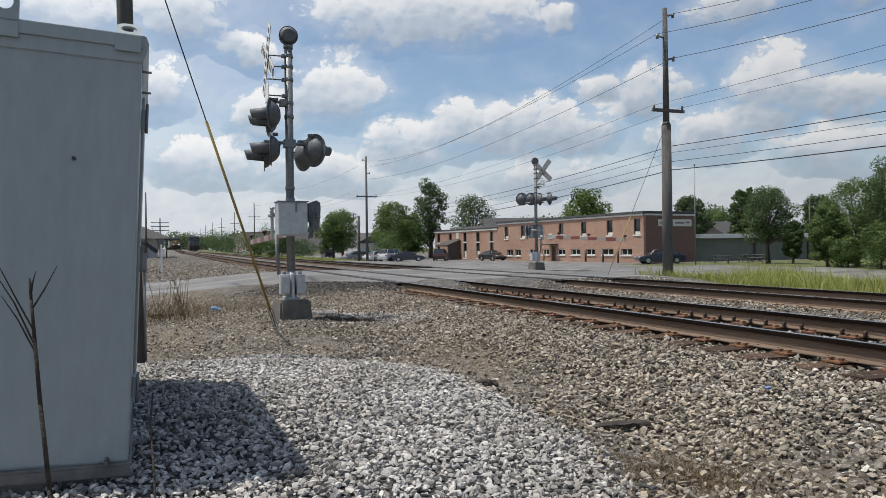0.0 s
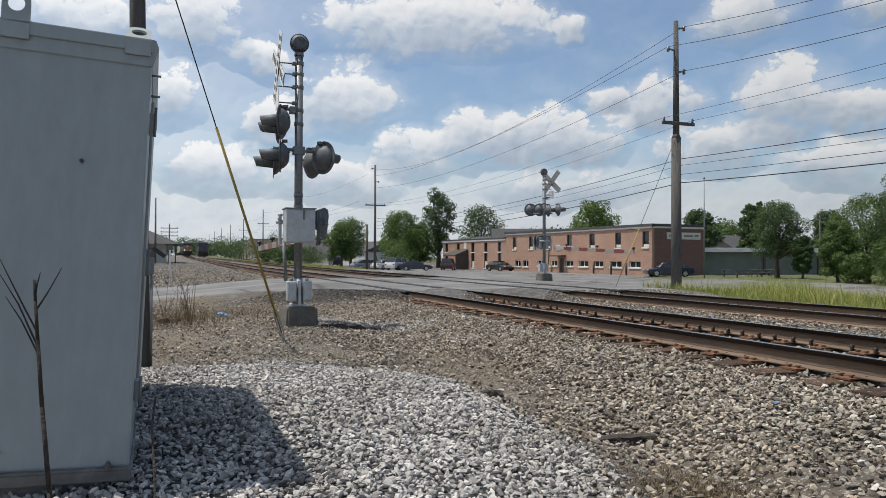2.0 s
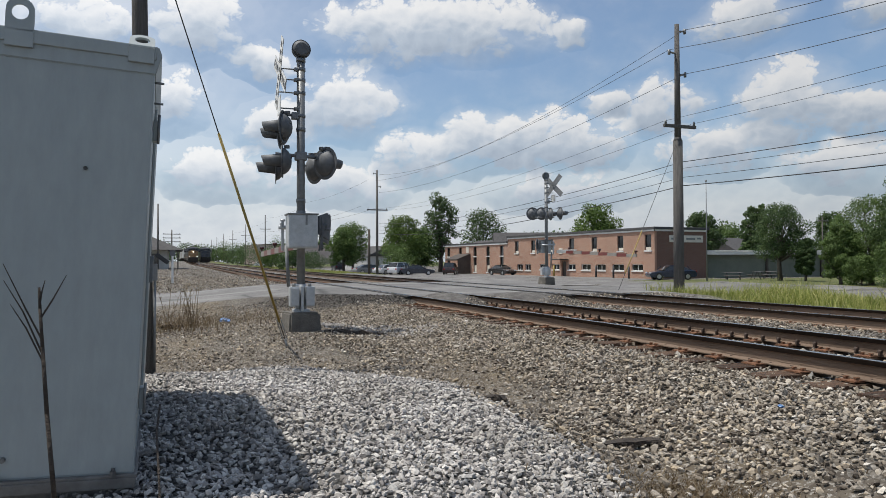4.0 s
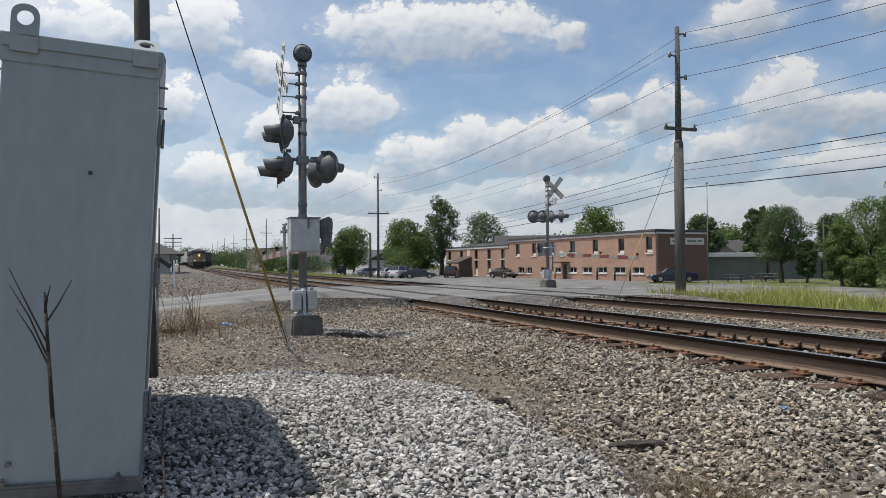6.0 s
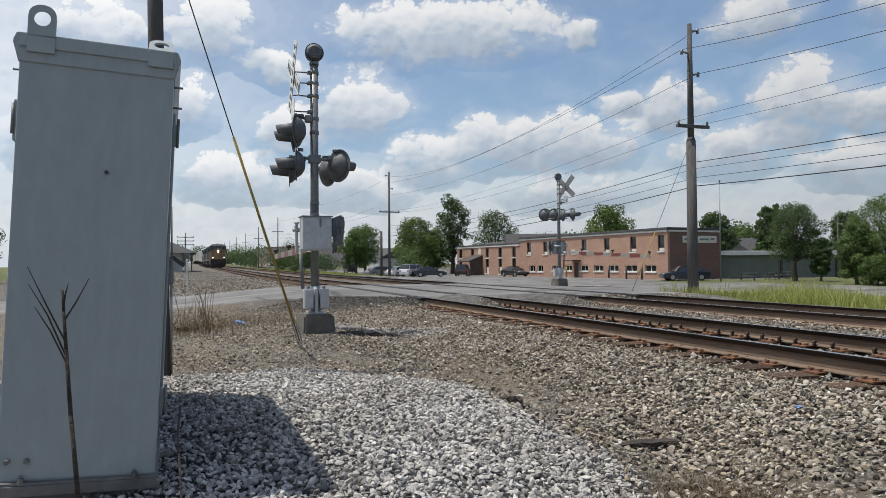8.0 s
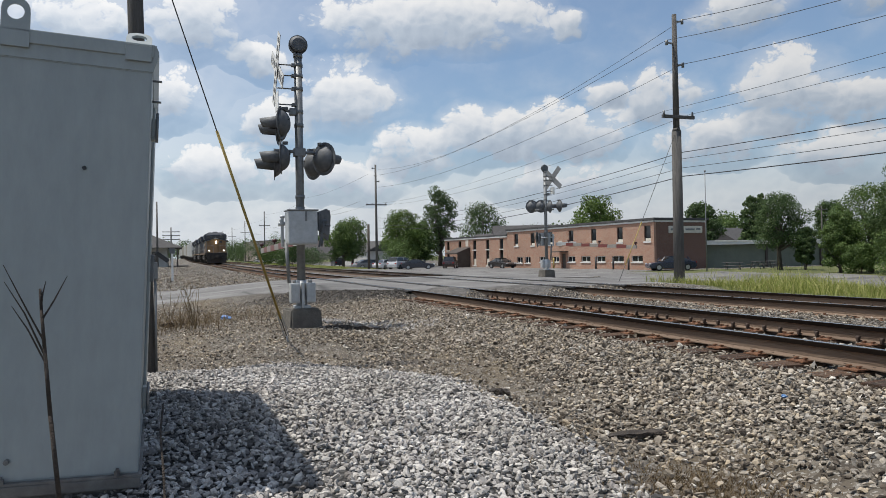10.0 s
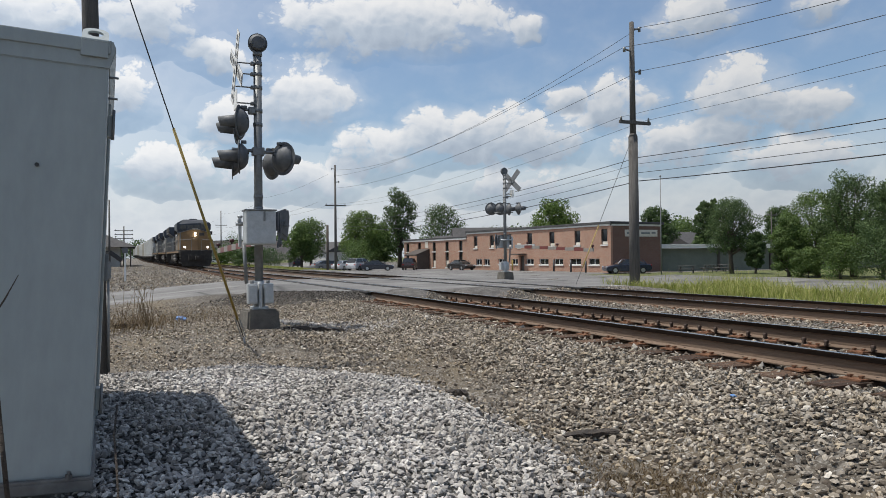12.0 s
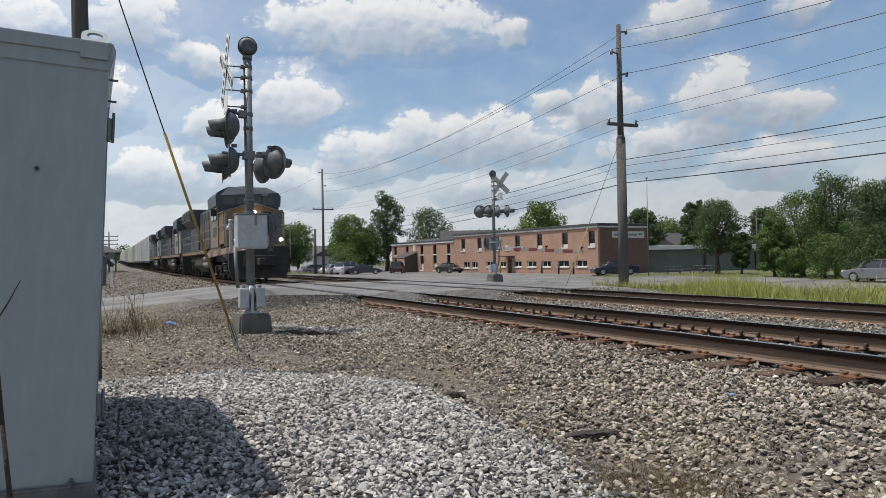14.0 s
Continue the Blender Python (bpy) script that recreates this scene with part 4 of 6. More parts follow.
def crossing_signal(m, arm_len, label, droop, arm_shift, lamps, sign_turn):
    s = thing("crossing_signal", label, "crossing signal", m, "signals at the level crossing")
    # foundation and base
    bm = bmesh.new()
    r = bmesh.ops.create_cone(bm, cap_ends=True, segments=4, radius1=0.41, radius2=0.36, depth=0.5)
    bmesh.ops.transform(bm, matrix=pose(0, 0, 0.03, 0, 0, 45 + 8), verts=bm.verts)
    bmesh.ops.bevel(bm, geom=bm.edges[:], offset=0.03, segments=2, affect="EDGES")
    part("foundation", bm, M["concrete"], s, "stained concrete foundation")
    bm = bmesh.new()
    box(bm, (0.26, 0.26, 0.05), (0, 0, 0.3), 0.01)
    rod(bm, (0, 0, 0.3), (0, 0, 0.75), 0.10, 0.085, 16)
    part("mast_base", bm, M["silver"], s)
    part("base_rib", box(bmesh.new(), (0.05, 0.1, 0.42), (0, -0.13, 0.5), 0.008), M["silver"], s)
    for x in (-0.13, 0.13):
        jb = part("junction_box", box(bmesh.new(), (0.15, 0.2, 0.33), (x, -0.10, 0.54), 0.015), M["silver"], s, "silver painted junction box")
        part("cover", box(bmesh.new(), (0.125, 0.02, 0.28), (x, -0.205, 0.54), 0.006), M["silver"], jb)
        part("bolt", rod(bmesh.new(), (x, -0.1, 0.7), (x, -0.1, 0.76), 0.03, seg=8), M["galv"], jb)
    bm = bmesh.new()
    rod(bm, (0, 0, 0.7), (0, 0, 4.56), 0.07, 0.067, 18)
    for z in (1.95, 2.15, 2.9, 3.35, 3.58, 3.97, 4.19, 4.37, 4.53):
        rod(bm, (0, 0, z - 0.03), (0, 0, z + 0.03), 0.078, seg=18)
    part("mast", bm, M["galv"], s, "dark galvanised steel mast")
    part("conduit", rod(bmesh.new(), (-0.2, 0.02, 0.7), (-0.24, 0.02, 1.4), 0.03, seg=10), M["galv"], s)
    bm = bmesh.new()
    rod(bm, (0, -0.05, 4.71), (0, 0.03, 4.71), 0.152, seg=32)
    rod(bm, (0, -0.1, 4.71), (0, -0.05, 4.71), 0.10, 0.152, 32)
    rod(bm, (0, -0.055, 4.71), (0, -0.045, 4.71), 0.16, seg=32)
    rod(bm, (0, 0, 4.5), (0, 0, 4.6), 0.05, seg=12)
    rod(bm, (0, 0, 4.85), (0, 0, 4.89), 0.012, seg=8)
    part("bell", bm, M["lampback"], s, "round crossing bell")
    # crossbuck facing the road
    cb = part("crossbuck", rod(bmesh.new(), (-0.36, -0.01, 4.31), (-0.30, 0.01, 4.31), 0.03), M["galv"], s, "white crossbuck sign seen from its edge")
    for i, a in enumerate((33, -58) if sign_turn < 10 else (47, -43)):
        bm = bmesh.new()
        box(bm, (0.012, 1.22, 0.23), (0, 0, 0), 0.003)
        for f in bm.faces:
            f.material_index = 0 if f.normal.x < -0.9 else 1
        board = part("board", bm, (M["white"], M["signback"]), cb, m=pose(-0.345 - 0.016 * i, 0.0, 4.28, 0, 0, sign_turn) @ pose(0, 0, 0, a, 0, 0))
        for k in range(8):
            y = -0.5 + k * 0.142 + (0.06 if k > 3 else -0.06) * (i == 0)
            part("letter_bar", box(bmesh.new(), (0.004, 0.075, 0.12), (-0.0075, y, 0)), M["black"], board)
    for z in (4.37, 4.19, 3.97, 3.70):
        bm = bmesh.new()
        rod(bm, (-0.36, 0, z), (0, 0, z), 0.012, seg=8)
        box(bm, (0.07, 0.1, 0.05), (-0.08, 0, z), 0.008)
        part("bracket", bm, M["galv"], s)
    part("count_sign", box(bmesh.new(), (0.012, 0.36, 0.3), (-0.36, 0.0, 3.74), 0.003), M["white"], s, "small white sign plate under the crossbuck")
    # lights
    bm = bmesh.new()
    rod(bm, (-0.42, -0.04, 2.92), (0.5, -0.02, 2.88), 0.028, seg=10)
    box(bm, (0.2, 0.16, 0.14), (0, 0, 2.9), 0.02)
    part("crossarm", bm, M["galv"], s)
    bm = bmesh.new()
    rod(bm, (-0.3, 0, 3.6), (0, 0, 3.58), 0.025, seg=10)
    box(bm, (0.12, 0.12, 0.12), (-0.1, 0, 3.58), 0.02)
    part("lamp_bracket", bm, M["galv"], s)
    for at, turn in lamps:
        lamp_unit(s, at, turn)
    # gate machine and arm
    mech = part("gate_machine", box(bmesh.new(), (0.48, 0.38, 0.56), (-0.03, -0.27, 1.62), 0.035), M["silver"], s, "grey gate machine case")
    part("case_lid", box(bmesh.new(), (0.51, 0.41, 0.022), (-0.03, -0.27, 1.9), 0.008), M["galv"], mech)
    part("hasp", box(bmesh.new(), (0.03, 0.02, 0.16), (0.02, -0.47, 1.8), 0.005), M["galv"], mech)
    bm = bmesh.new()
    rod(bm, (0.2, -0.2, 1.72), (0.4, -0.2, 1.72), 0.04, seg=12)
    box(bm, (0.035, 0.62, 0.1), (0.31, -0.12, 1.6), 0.008, rot=pose(0, 0, 0, 62, 0, 0))
    for k, (yy, zz) in enumerate(((-0.32, 1.74), (-0.28, 1.72), (0.02, 1.66))):
        prism(bm, [(-0.17, -0.16), (0.12, -0.24), (0.19, 0.1), (0.15, 0.21), (-0.16, 0.14)], 0.035, pose(0.36 + 0.045 * k, yy + 0.15, zz, 0, 0, 52))
    rod(bm, (0.36, -0.28, 1.66), (0.47, -0.16, 1.66), 0.018, seg=8)
    box(bm, (0.03, 0.04, 0.42), (0.29, -0.34, 1.5), 0.006, rot=pose(0, 0, 0, 0, 12, 0))
    part("counterweight", bm, M["lampback"], s, "dark counterweight arm")
    bm = bmesh.new()
    box(bm, (0.05, 0.05, 0.52), (-0.29, 0.1, 1.57), 0.008)
    rod(bm, (-0.3, 0.1, 1.7), (0.34, 0.0, 1.68), 0.03)
    box(bm, (0.03, 0.1, 0.06), (-0.32, 0.08, 1.74), 0.006)
    rod(bm, (-0.36, 0.08, 1.7), (-0.24, 0.08, 1.7), 0.035, seg=10)
    rod(bm, (-0.33, 0.08, 1.82), (-0.25, 0.08, 1.82), 0.02, seg=8)
    part("arm_bracket", bm, M["silver"], s)
    arm = part("gate_arm", box(bmesh.new(), (0.03, arm_len * 0.28, 0.14), (-0.40 + arm_shift, 0.2 + arm_len * 0.14, 1.42 - droop * 0.1), 0.006), M["silver"], s, "red and white striped gate arm, lowered")
    n0, z0 = 8, 1.42
    seg = arm_len * 0.86 / n0
    for i in range(n0):
        y = arm_len * 0.14 + 0.2 + seg * (i + 0.5)
        part("stripe", box(bmesh.new(), (0.036, seg * 0.98, 0.125), (-0.40 + arm_shift, y, z0 - droop * (y / arm_len)), 0.004), M["arm_red"] if i % 2 == 0 else M["arm_white"], arm)
    for k in (0.18, 0.58, 0.99):
        y = 0.2 + arm_len * k
        bm = bmesh.new()
        rod(bm, (-0.40 + arm_shift, y, z0 + 0.06 - droop * k), (-0.40 + arm_shift, y, z0 + 0.13 - droop * k), 0.02)
        rod(bm, (-0.45 + arm_shift, y, z0 + 0.15 - droop * k), (-0.35 + arm_shift, y, z0 + 0.15 - droop * k), 0.036, seg=14)
        part("arm_lamp", bm, M["redlens"], arm, "red gate lamp")
    return s


crossing_signal(pose(2.22, 11.4, -0.28), 6.3, "Railway crossing signal with lights, bell and lowered gate", 0.1, 0.45,
                (((-0.32, -0.12, 3.36), -112), ((-0.27, 0.6, 3.38), -108), ((-0.33, -0.12, 2.79), -101), ((-0.33, 0.75, 2.786), -97), ((0.40, -0.12, 2.787), 122), ((0.35, 0.6, 2.787), 114)), 2.5)
crossing_signal(pose(15.36, 27.0, -0.14, 0, 0, 180), 5.8, "Far crossing signal with lights, crossbuck and lowered gate", 0.25, 0.0,
                (((0.52, -0.29, 3.06), -12), ((0.17, -0.1, 3.06), -12), ((-0.16, 0.12, 3.04), -98), ((-0.54, 0.3, 3.06), -98)), 24.0)

# ---- utility poles and wires ----


def utility_pole(at, height, r, label, stub=0.0, arms=(), brackets=(), lean=0.0):
    p = thing("utility_pole", label, "utility pole", pose(*at, 0, lean, 0), "poles along the tracks")
    bm = bmesh.new()
    if stub:
        rod(bm, (0, 0, -0.5), (0, 0, stub), r, r * 0.86, 16)
        rod(bm, (0, 0, stub), (0, 0, stub + 0.12), r * 0.86, r * 0.62, 16)
        rod(bm, (0, 0, stub + 0.1), (0, 0, height), r * 0.6, r * 0.42, 14)
    else:
        rod(bm, (0, 0, -0.5), (0, 0, height), r, r * 0.62, 12)
    part("shaft", bm, M["wood_pole"], p)
    for z, w in arms:
        a = part("crossarm", box(bmesh.new(), (w, 0.1, 0.11), (0, -0.12, z), 0.01), M["wood_pole"], p)
        for k in (-0.45, 0.45):
            part("insulator", rod(bmesh.new(), (w * k, -0.12, z + 0.05), (w * k, -0.12, z + 0.2), 0.045, 0.03, 8), M["galv"], a)
    for z, side in brackets:
        bm = bmesh.new()
        rod(bm, (0, 0, z), (0.34 * side, 0, z + 0.05), 0.035, seg=8)
        rod(bm, (0.34 * side, 0, z - 0.05), (0.34 * side, 0, z + 0.12), 0.05, seg=8)
        part("insulator", bm, M["galv"], p)
    return p


utility_pole((16.89, 20.11, -0.32), 9.56, 0.19, "Tall weathered wooden utility pole with a spliced top", 5.4, ((5.9, 1.35),), ((9.3, 1), (8.5, -1), (7.75, 1)), 0.0)
utility_pole((18.85, 68.3, -1.0), 11.0, 0.15, "Slender utility pole with crossarm beside the street", 0, ((7.0, 2.1),), ((10.6, -1), (9.3, 1)))
for i, y in enumerate((108, 148, 188, 228, 268, 308, 348)):
    utility_pole((18.0 + float(bend(y)), y, -0.6 + float(rise(y)) * 0.7), 10.8, 0.14, "Far wooden utility pole beside the tracks", 0, ((7.9, 2.2),))
utility_pole((-0.09, 8.35, -0.45), 9.0, 0.108, "Leaning wooden pole behind the signal cabinet", lean=-0.9)
utility_pole((-2.4, 110, -0.3), 9.6, 0.16, "Dark wooden pole beside the depot")
utility_pole((-0.6, 119, -0.3), 6.3, 0.14, "Old telegraph pole with stacked crossarms", 0, ((5.6, 2.6), (5.0, 2.6), (4.4, 2.6)))
utility_pole((9.0, 300, 0.8), 8.0, 0.16, "Far pole beside the tracks")


def wire(parent, a, b, sag, r=0.012, n0=24):
    r = r * 0.75
    a, b = Vector(a), Vector(b)
    cu = bpy.data.curves.new("wire", "CURVE")
    cu.dimensions, cu.bevel_depth, cu.bevel_resolution = "3D", r, 0
    sp = cu.splines.new("POLY")
    sp.points.add(n0)
    for i in range(n0 + 1):
        t = i / n0
        p = a.lerp(b, t) - Vector((0, 0, 4 * sag * t * (1 - t)))
        sp.points[i].co = (*p, 1)
    cu.materials.append(M["wire"])
    w = new("wire", cu)
    w.parent = parent
    return w


lines = thing("overhead_wires", "Black overhead wires sagging between utility poles", "wires")
P1, P2, P0 = (16.89, 20.11), (18.85, 68.3), (15.2, -24.0)
for dx, z, z2, left, right in ((0.34, 9.08, 9.55, 1.35, 2.2), (-0.34, 8.3, 8.9, 0.9, 2.0), (0.34, 7.5, 7.75, 0.85, 1.45)):
    wire(lines, (P1[0] + dx, P1[1], z), (P2[0] + dx * 0.6, P2[1], z2), left)
    wire(lines, (P1[0] + dx, P1[1], z), (P0[0] + dx, P0[1], z), right)
for dx, z, z2, r in ((-0.6, 5.75, 6.1, 0.008), (0.6, 5.72, 6.0, 0.008), (0.2, 4.35, 4.7, 0.016), (0.2, 4.12, 4.4, 0.009), (0.2, 3.8, 4.0, 0.011), (0.2, 3.5, 3.7, 0.02)):
    wire(lines, (P1[0] + dx, P1[1], z), (P2[0] + dx, P2[1], z2), 0.7, r)
    wire(lines, (P1[0] + dx, P1[1], z), (P0[0] + dx, P0[1], z), 0.5, r)
for i, y in enumerate((68.3, 108, 148, 188, 228, 268, 308)):
    y2 = y + 40
    for dx, z in ((-0.9, 6.3), (0.9, 6.3), (0, 9.0)):
        wire(lines, (18.4 + dx + float(bend(y)), y, z + float(rise(y)) * 0.7), (18.0 + dx + float(bend(y2)), y2, z + 0.6 + float(rise(y2)) * 0.7), 0.5, 0.012, 10)

guy = thing("guy_wire", "Steel guy wire with a yellow plastic guard", "guy wire", pose(1.81, 9.93, -0.47))
top = Vector((-2.05, -1.79, 5.9))
part("strand", rod(bmesh.new(), (0, 0, 0), top, 0.008, seg=6), M["wire"], guy)
part("guard", rod(bmesh.new(), top * 0.075, top * 0.507, 0.0185, seg=12), M["yellow"], guy, "yellow plastic guard")
bm = bmesh.new()
rod(bm, (0, 0, -0.1), top * 0.03, 0.014, seg=8)
for k in (-0.03, 0.03):
    rod(bm, top * 0.03 + Vector((k, 0, 0)), top * 0.08 + Vector((k, 0, 0)), 0.008, seg=6)
part("turnbuckle", bm, M["galv"], guy)
utility = thing("gate_guy_wire", "Guy wire with yellow guard holding the tall pole", "guy wire", pose(12.4, 17.2, -0.05))
t2 = Vector((4.45, 2.9, 5.1))
part("strand", rod(bmesh.new(), (0, 0, 0), t2, 0.008, seg=6), M["wire"], utility)
part("guard", rod(bmesh.new(), t2 * 0.1, t2 * 0.36, 0.017, seg=10), M["yellow"], utility)

# ---- train ----
M["loco_yellow"] = material("loco_yellow", ((0.15, 0.085, 0.03), (0.225, 0.13, 0.048)), 1.2, 0.55, 0, 0.05, 20, stain=0.6, stain_color=(0.15, 0.085, 0.045))
M["loco_blue"] = material("loco_dark_blue", ((0.03, 0.037, 0.052), (0.055, 0.063, 0.08)), 1.2, 0.5, 0, 0.05, 20, stain=0.3, stain_color=(0.06, 0.055, 0.05))
M["hood_dark"] = material("grimy_hood_paint", ((0.022, 0.02, 0.018), (0.06, 0.05, 0.042)), 1.6, 0.6, 0, 0.05, 20, stain=0.4, stain_color=(0.12, 0.08, 0.04))
M["loco_tan"] = material("weathered_tan_cab", ((0.13, 0.09, 0.055), (0.22, 0.165, 0.11)), 1.2, 0.55, 0, 0.05, 20, stain=0.5, stain_color=(0.2, 0.19, 0.17))
M["loco_grey"] = material("loco_grey", ((0.17, 0.165, 0.15), (0.26, 0.25, 0.225)), 1.2, 0.55, stain=0.5, stain_color=(0.15, 0.12, 0.1))
M["under"] = material("underframe_grime", ((0.02, 0.018, 0.016), (0.05, 0.043, 0.037)), 3, 0.85, 0, 0.2, 20)
M["tank"] = material("tank_grey", ((0.13, 0.125, 0.12), (0.23, 0.22, 0.205)), 2, 0.6, stain=0.5, stain_color=(0.09, 0.07, 0.06))
M["headlight"] = material("headlight_glow", ((1.0, 0.93, 0.8), (1.0, 0.95, 0.85)), 5, 0.3, emit=6.0)
M["car_white"] = material("weathered_white_car", ((0.6, 0.6, 0.57), (0.75, 0.75, 0.72)), 0.8, 0.6, 0, 0.05, 12, stain=0.5, stain_color=(0.33, 0.28, 0.22), axis=(1, 1, 0.4))
M["car_tan"] = material("weathered_tan_car", ((0.48, 0.45, 0.37), (0.62, 0.58, 0.48)), 0.8, 0.65, 0, 0.05, 12, stain=0.5, stain_color=(0.26, 0.2, 0.15), axis=(1, 1, 0.4))


def truck(parent, y, axles, spacing):
    bm = bmesh.new()
    ln = spacing * (axles - 1) + 1.0
    for x in (-1.02, 1.02):
        box(bm, (0.16, ln, 0.28), (x, y, 0.62), 0.03)
        for i in range(axles):
            yy = y + (i - (axles - 1) / 2) * spacing
            box(bm, (0.26, 0.36, 0.42), (x * 1.05, yy, 0.52), 0.03)
    box(bm, (2.2, 0.5, 0.35), (0, y, 0.75), 0.03)
    tr = part("truck", bm, M["under"], parent)
    for i in range(axles):
        yy = y + (i - (axles - 1) / 2) * spacing
        for x in (-0.75, 0.75):
            part("wheel", rod(bmesh.new(), (x - 0.065, yy, 0.5), (x + 0.065, yy, 0.5), 0.5, seg=20), M["under"], tr)
    return tr


def locomotive(name_label, body_low, body_top, nose, lights=True):
    """A six-axle road locomotive; its front is at y = 0 and it runs towards -y; rails at z = 0."""
    L = thing("locomotive", name_label, "locomotive")
    bm = bmesh.new()
    box(bm, (3.1, 20.6, 0.3), (0, 11.0, 1.52), 0.04)
    box(bm, (2.0, 20.0, 0.5), (0, 11.0, 1.2))
    part("frame", bm, M["under"], L)
    bm = bmesh.new()
    prism(bm, [(-1.25, 0.12), (1.25, 0.12), (1.4, 0.6), (1.4, 1.6), (-1.4, 1.6), (-1.4, 0.6)], 0.3)
    box(bm, (1.5, 0.25, 0.5), (0, -0.1, 0.95), 0.04)
    part("pilot", bm, M["under"], L, "black pilot plate")
    part("coupler", box(bmesh.new(), (0.3, 0.8, 0.35), (0, -0.4, 0.9), 0.06), M["under"], L)
    # nose with bevelled roof
    bm = bmesh.new()
    prism(bm, [(-1.45, 1.67), (1.45, 1.67), (1.45, 3.32), (0.3, 3.68), (-0.3, 3.68), (-1.45, 3.32)], 1.9, pose(0, 1.0, 0))
    for v in bm.verts:
        if v.co.y < 1.2 and v.co.z > 3.0:
            v.co.y += 0.35
    nz = part("nose", bm, nose, L, "wide yellow nose")
    bm = bmesh.new()
    prism(bm, [(-1.5, 3.325), (-0.3, 3.69), (0.3, 3.69), (1.5, 3.325), (1.5, 3.37), (0.3, 3.74), (-0.3, 3.74), (-1.5, 3.37)], 1.5, pose(0, 1.3, 0))
    part("nose_roof", bm, M["loco_grey"], nz, "grey nose roof")
    for s in (-1, 1):
        part("corner_strip", box(bmesh.new(), (0.09, 0.06, 1.6), (s * 1.39, 1.0, 2.5), 0.01), M["loco_grey"], nz)
    for x in (-0.62, 0.0, 0.62):
        part("grab_iron", rod(bmesh.new(), (x - 0.22, 0.97, 2.75), (x + 0.22, 0.97, 2.75), 0.018, seg=6), M["loco_grey"], nz)
    part("emblem", box(bmesh.new(), (0.5, 0.02, 0.36), (0.62, 1.27, 3.2), 0.008, rot=pose(0, 0, 0, -12, 0, 0)), M["hood_dark"], nz, "dark square emblem panel")
    part("nose_door", box(bmesh.new(), (0.62, 0.05, 1.35), (0.55, 1.02, 2.4), 0.02), nose, nz)
    # cab
    bm = bmesh.new()
    prism(bm, [(-1.5, 1.67), (1.5, 1.67), (1.5, 3.75), (-1.5, 3.75)], 2.9, pose(0, 2.8, 0))
    cab = part("cab", bm, M["loco_tan"] if lights else M["loco_grey"], L)
    for s in (-1, 1):
        for k in range(4):
            part("letter_bar", box(bmesh.new(), (0.012, 0.16, 0.5), (s * 1.505, 3.3 + k * 0.42, 2.45)), M["loco_blue"], cab)
    bm = bmesh.new()
    prism(bm, [(-1.6, 3.72), (1.6, 3.72), (1.62, 4.25), (1.5, 4.42), (0.95, 4.72), (-0.95, 4.72), (-1.5, 4.42), (-1.62, 4.25)], 3.2, pose(0, 2.6, 0))
    for v in bm.verts:
        if v.co.y < 3 and v.co.z > 4.6:
            v.co.y += 0.3
    lathe(bm, ((0, 0.04), (0.02, 0.3), (0.06, 0.34), (0.3, 0.34), (0.34, 0.3)), 16)
    for v in list(bm.verts)[-80:]:
        v.co = Vector((v.co.x, 4.0 + v.co.z, 4.7 + v.co.y * 0.45))
    part("cab_roof", bm, body_top, cab, "dark blue cab roof")
    part("cab_band", box(bmesh.new(), (3.06, 0.1, 0.75), (0, 2.76, 3.72), 0.01), body_top, cab)
    for x in (-0.98, -0.33, 0.33, 0.98):
        part("windshield", box(bmesh.new(), (0.56, 0.05, 0.42), (x, 2.59, 3.99), 0.02), M["glass"], cab)
    for s in (-1, 1):
        for y in (3.5, 4.6):
            part("side_window", box(bmesh.new(), (0.05, 0.8, 0.6), (s * 1.51, y, 3.35), 0.02), M["glass"], cab)
        part("mirror", box(bmesh.new(), (0.25, 0.05, 0.35), (s * 1.68, 3.0, 3.4), 0.01), M["under"], cab)
    # hood
    bm = bmesh.new()
    box(bm, (1.85, 10.0, 1.25), (0, 10.7, 2.3), 0.03)
    part("hood_low", bm, body_low, L)
    bm = bmesh.new()
    box(bm, (1.85, 10.0, 1.25), (0, 10.7, 3.55), 0.06)
    box(bm, (1.5, 2.2, 0.3), (0, 8.0, 4.3), 0.05)
    box(bm, (1.2, 1.6, 0.35), (0, 12.0, 4.32), 0.05)
    for k in range(5):
        box(bm, (0.9, 0.5, 0.12), (0, 6.4 + k * 0.62, 4.24), 0.03)
    for k in range(3):
        rod(bm, (0, 14.0 + k * 0.5, 4.15), (0, 14.0 + k * 0.5, 4.36), 0.32, 0.3, 14)
    part("hood_top", bm, body_top, L)
    for s in (-1, 1):
        for k in range(6):
            part("louvre", box(bmesh.new(), (0.03, 0.7, 0.5), (s * 0.94, 6.6 + k * 1.5, 3.72), 0.01), M["under"], L)
        for k in range(3):
            part("radiator_grille", box(bmesh.new(), (0.04, 1.45, 0.5), (s * 1.56, 16.6 + k * 1.65, 4.1), 0.01), M["under"], L)
    for i in range(8):
        for s in (-1, 1):
            part("hood_door", box(bmesh.new(), (0.03, 1.05, 1.8), (s * 0.935, 6.4 + i * 1.2, 2.75), 0.01), body_low, L)
    bm = bmesh.new()
    box(bm, (2.0, 5.2, 1.6), (0, 18.3, 2.5), 0.03)
    prism(bm, [(-1.0, 3.3), (1.0, 3.3), (1.55, 3.75), (1.55, 4.45), (-1.55, 4.45), (-1.55, 3.75)], 5.4, pose(0, 15.6, 0))
    part("radiator", bm, body_top, L, "overhanging radiator section")
    bm = bmesh.new()
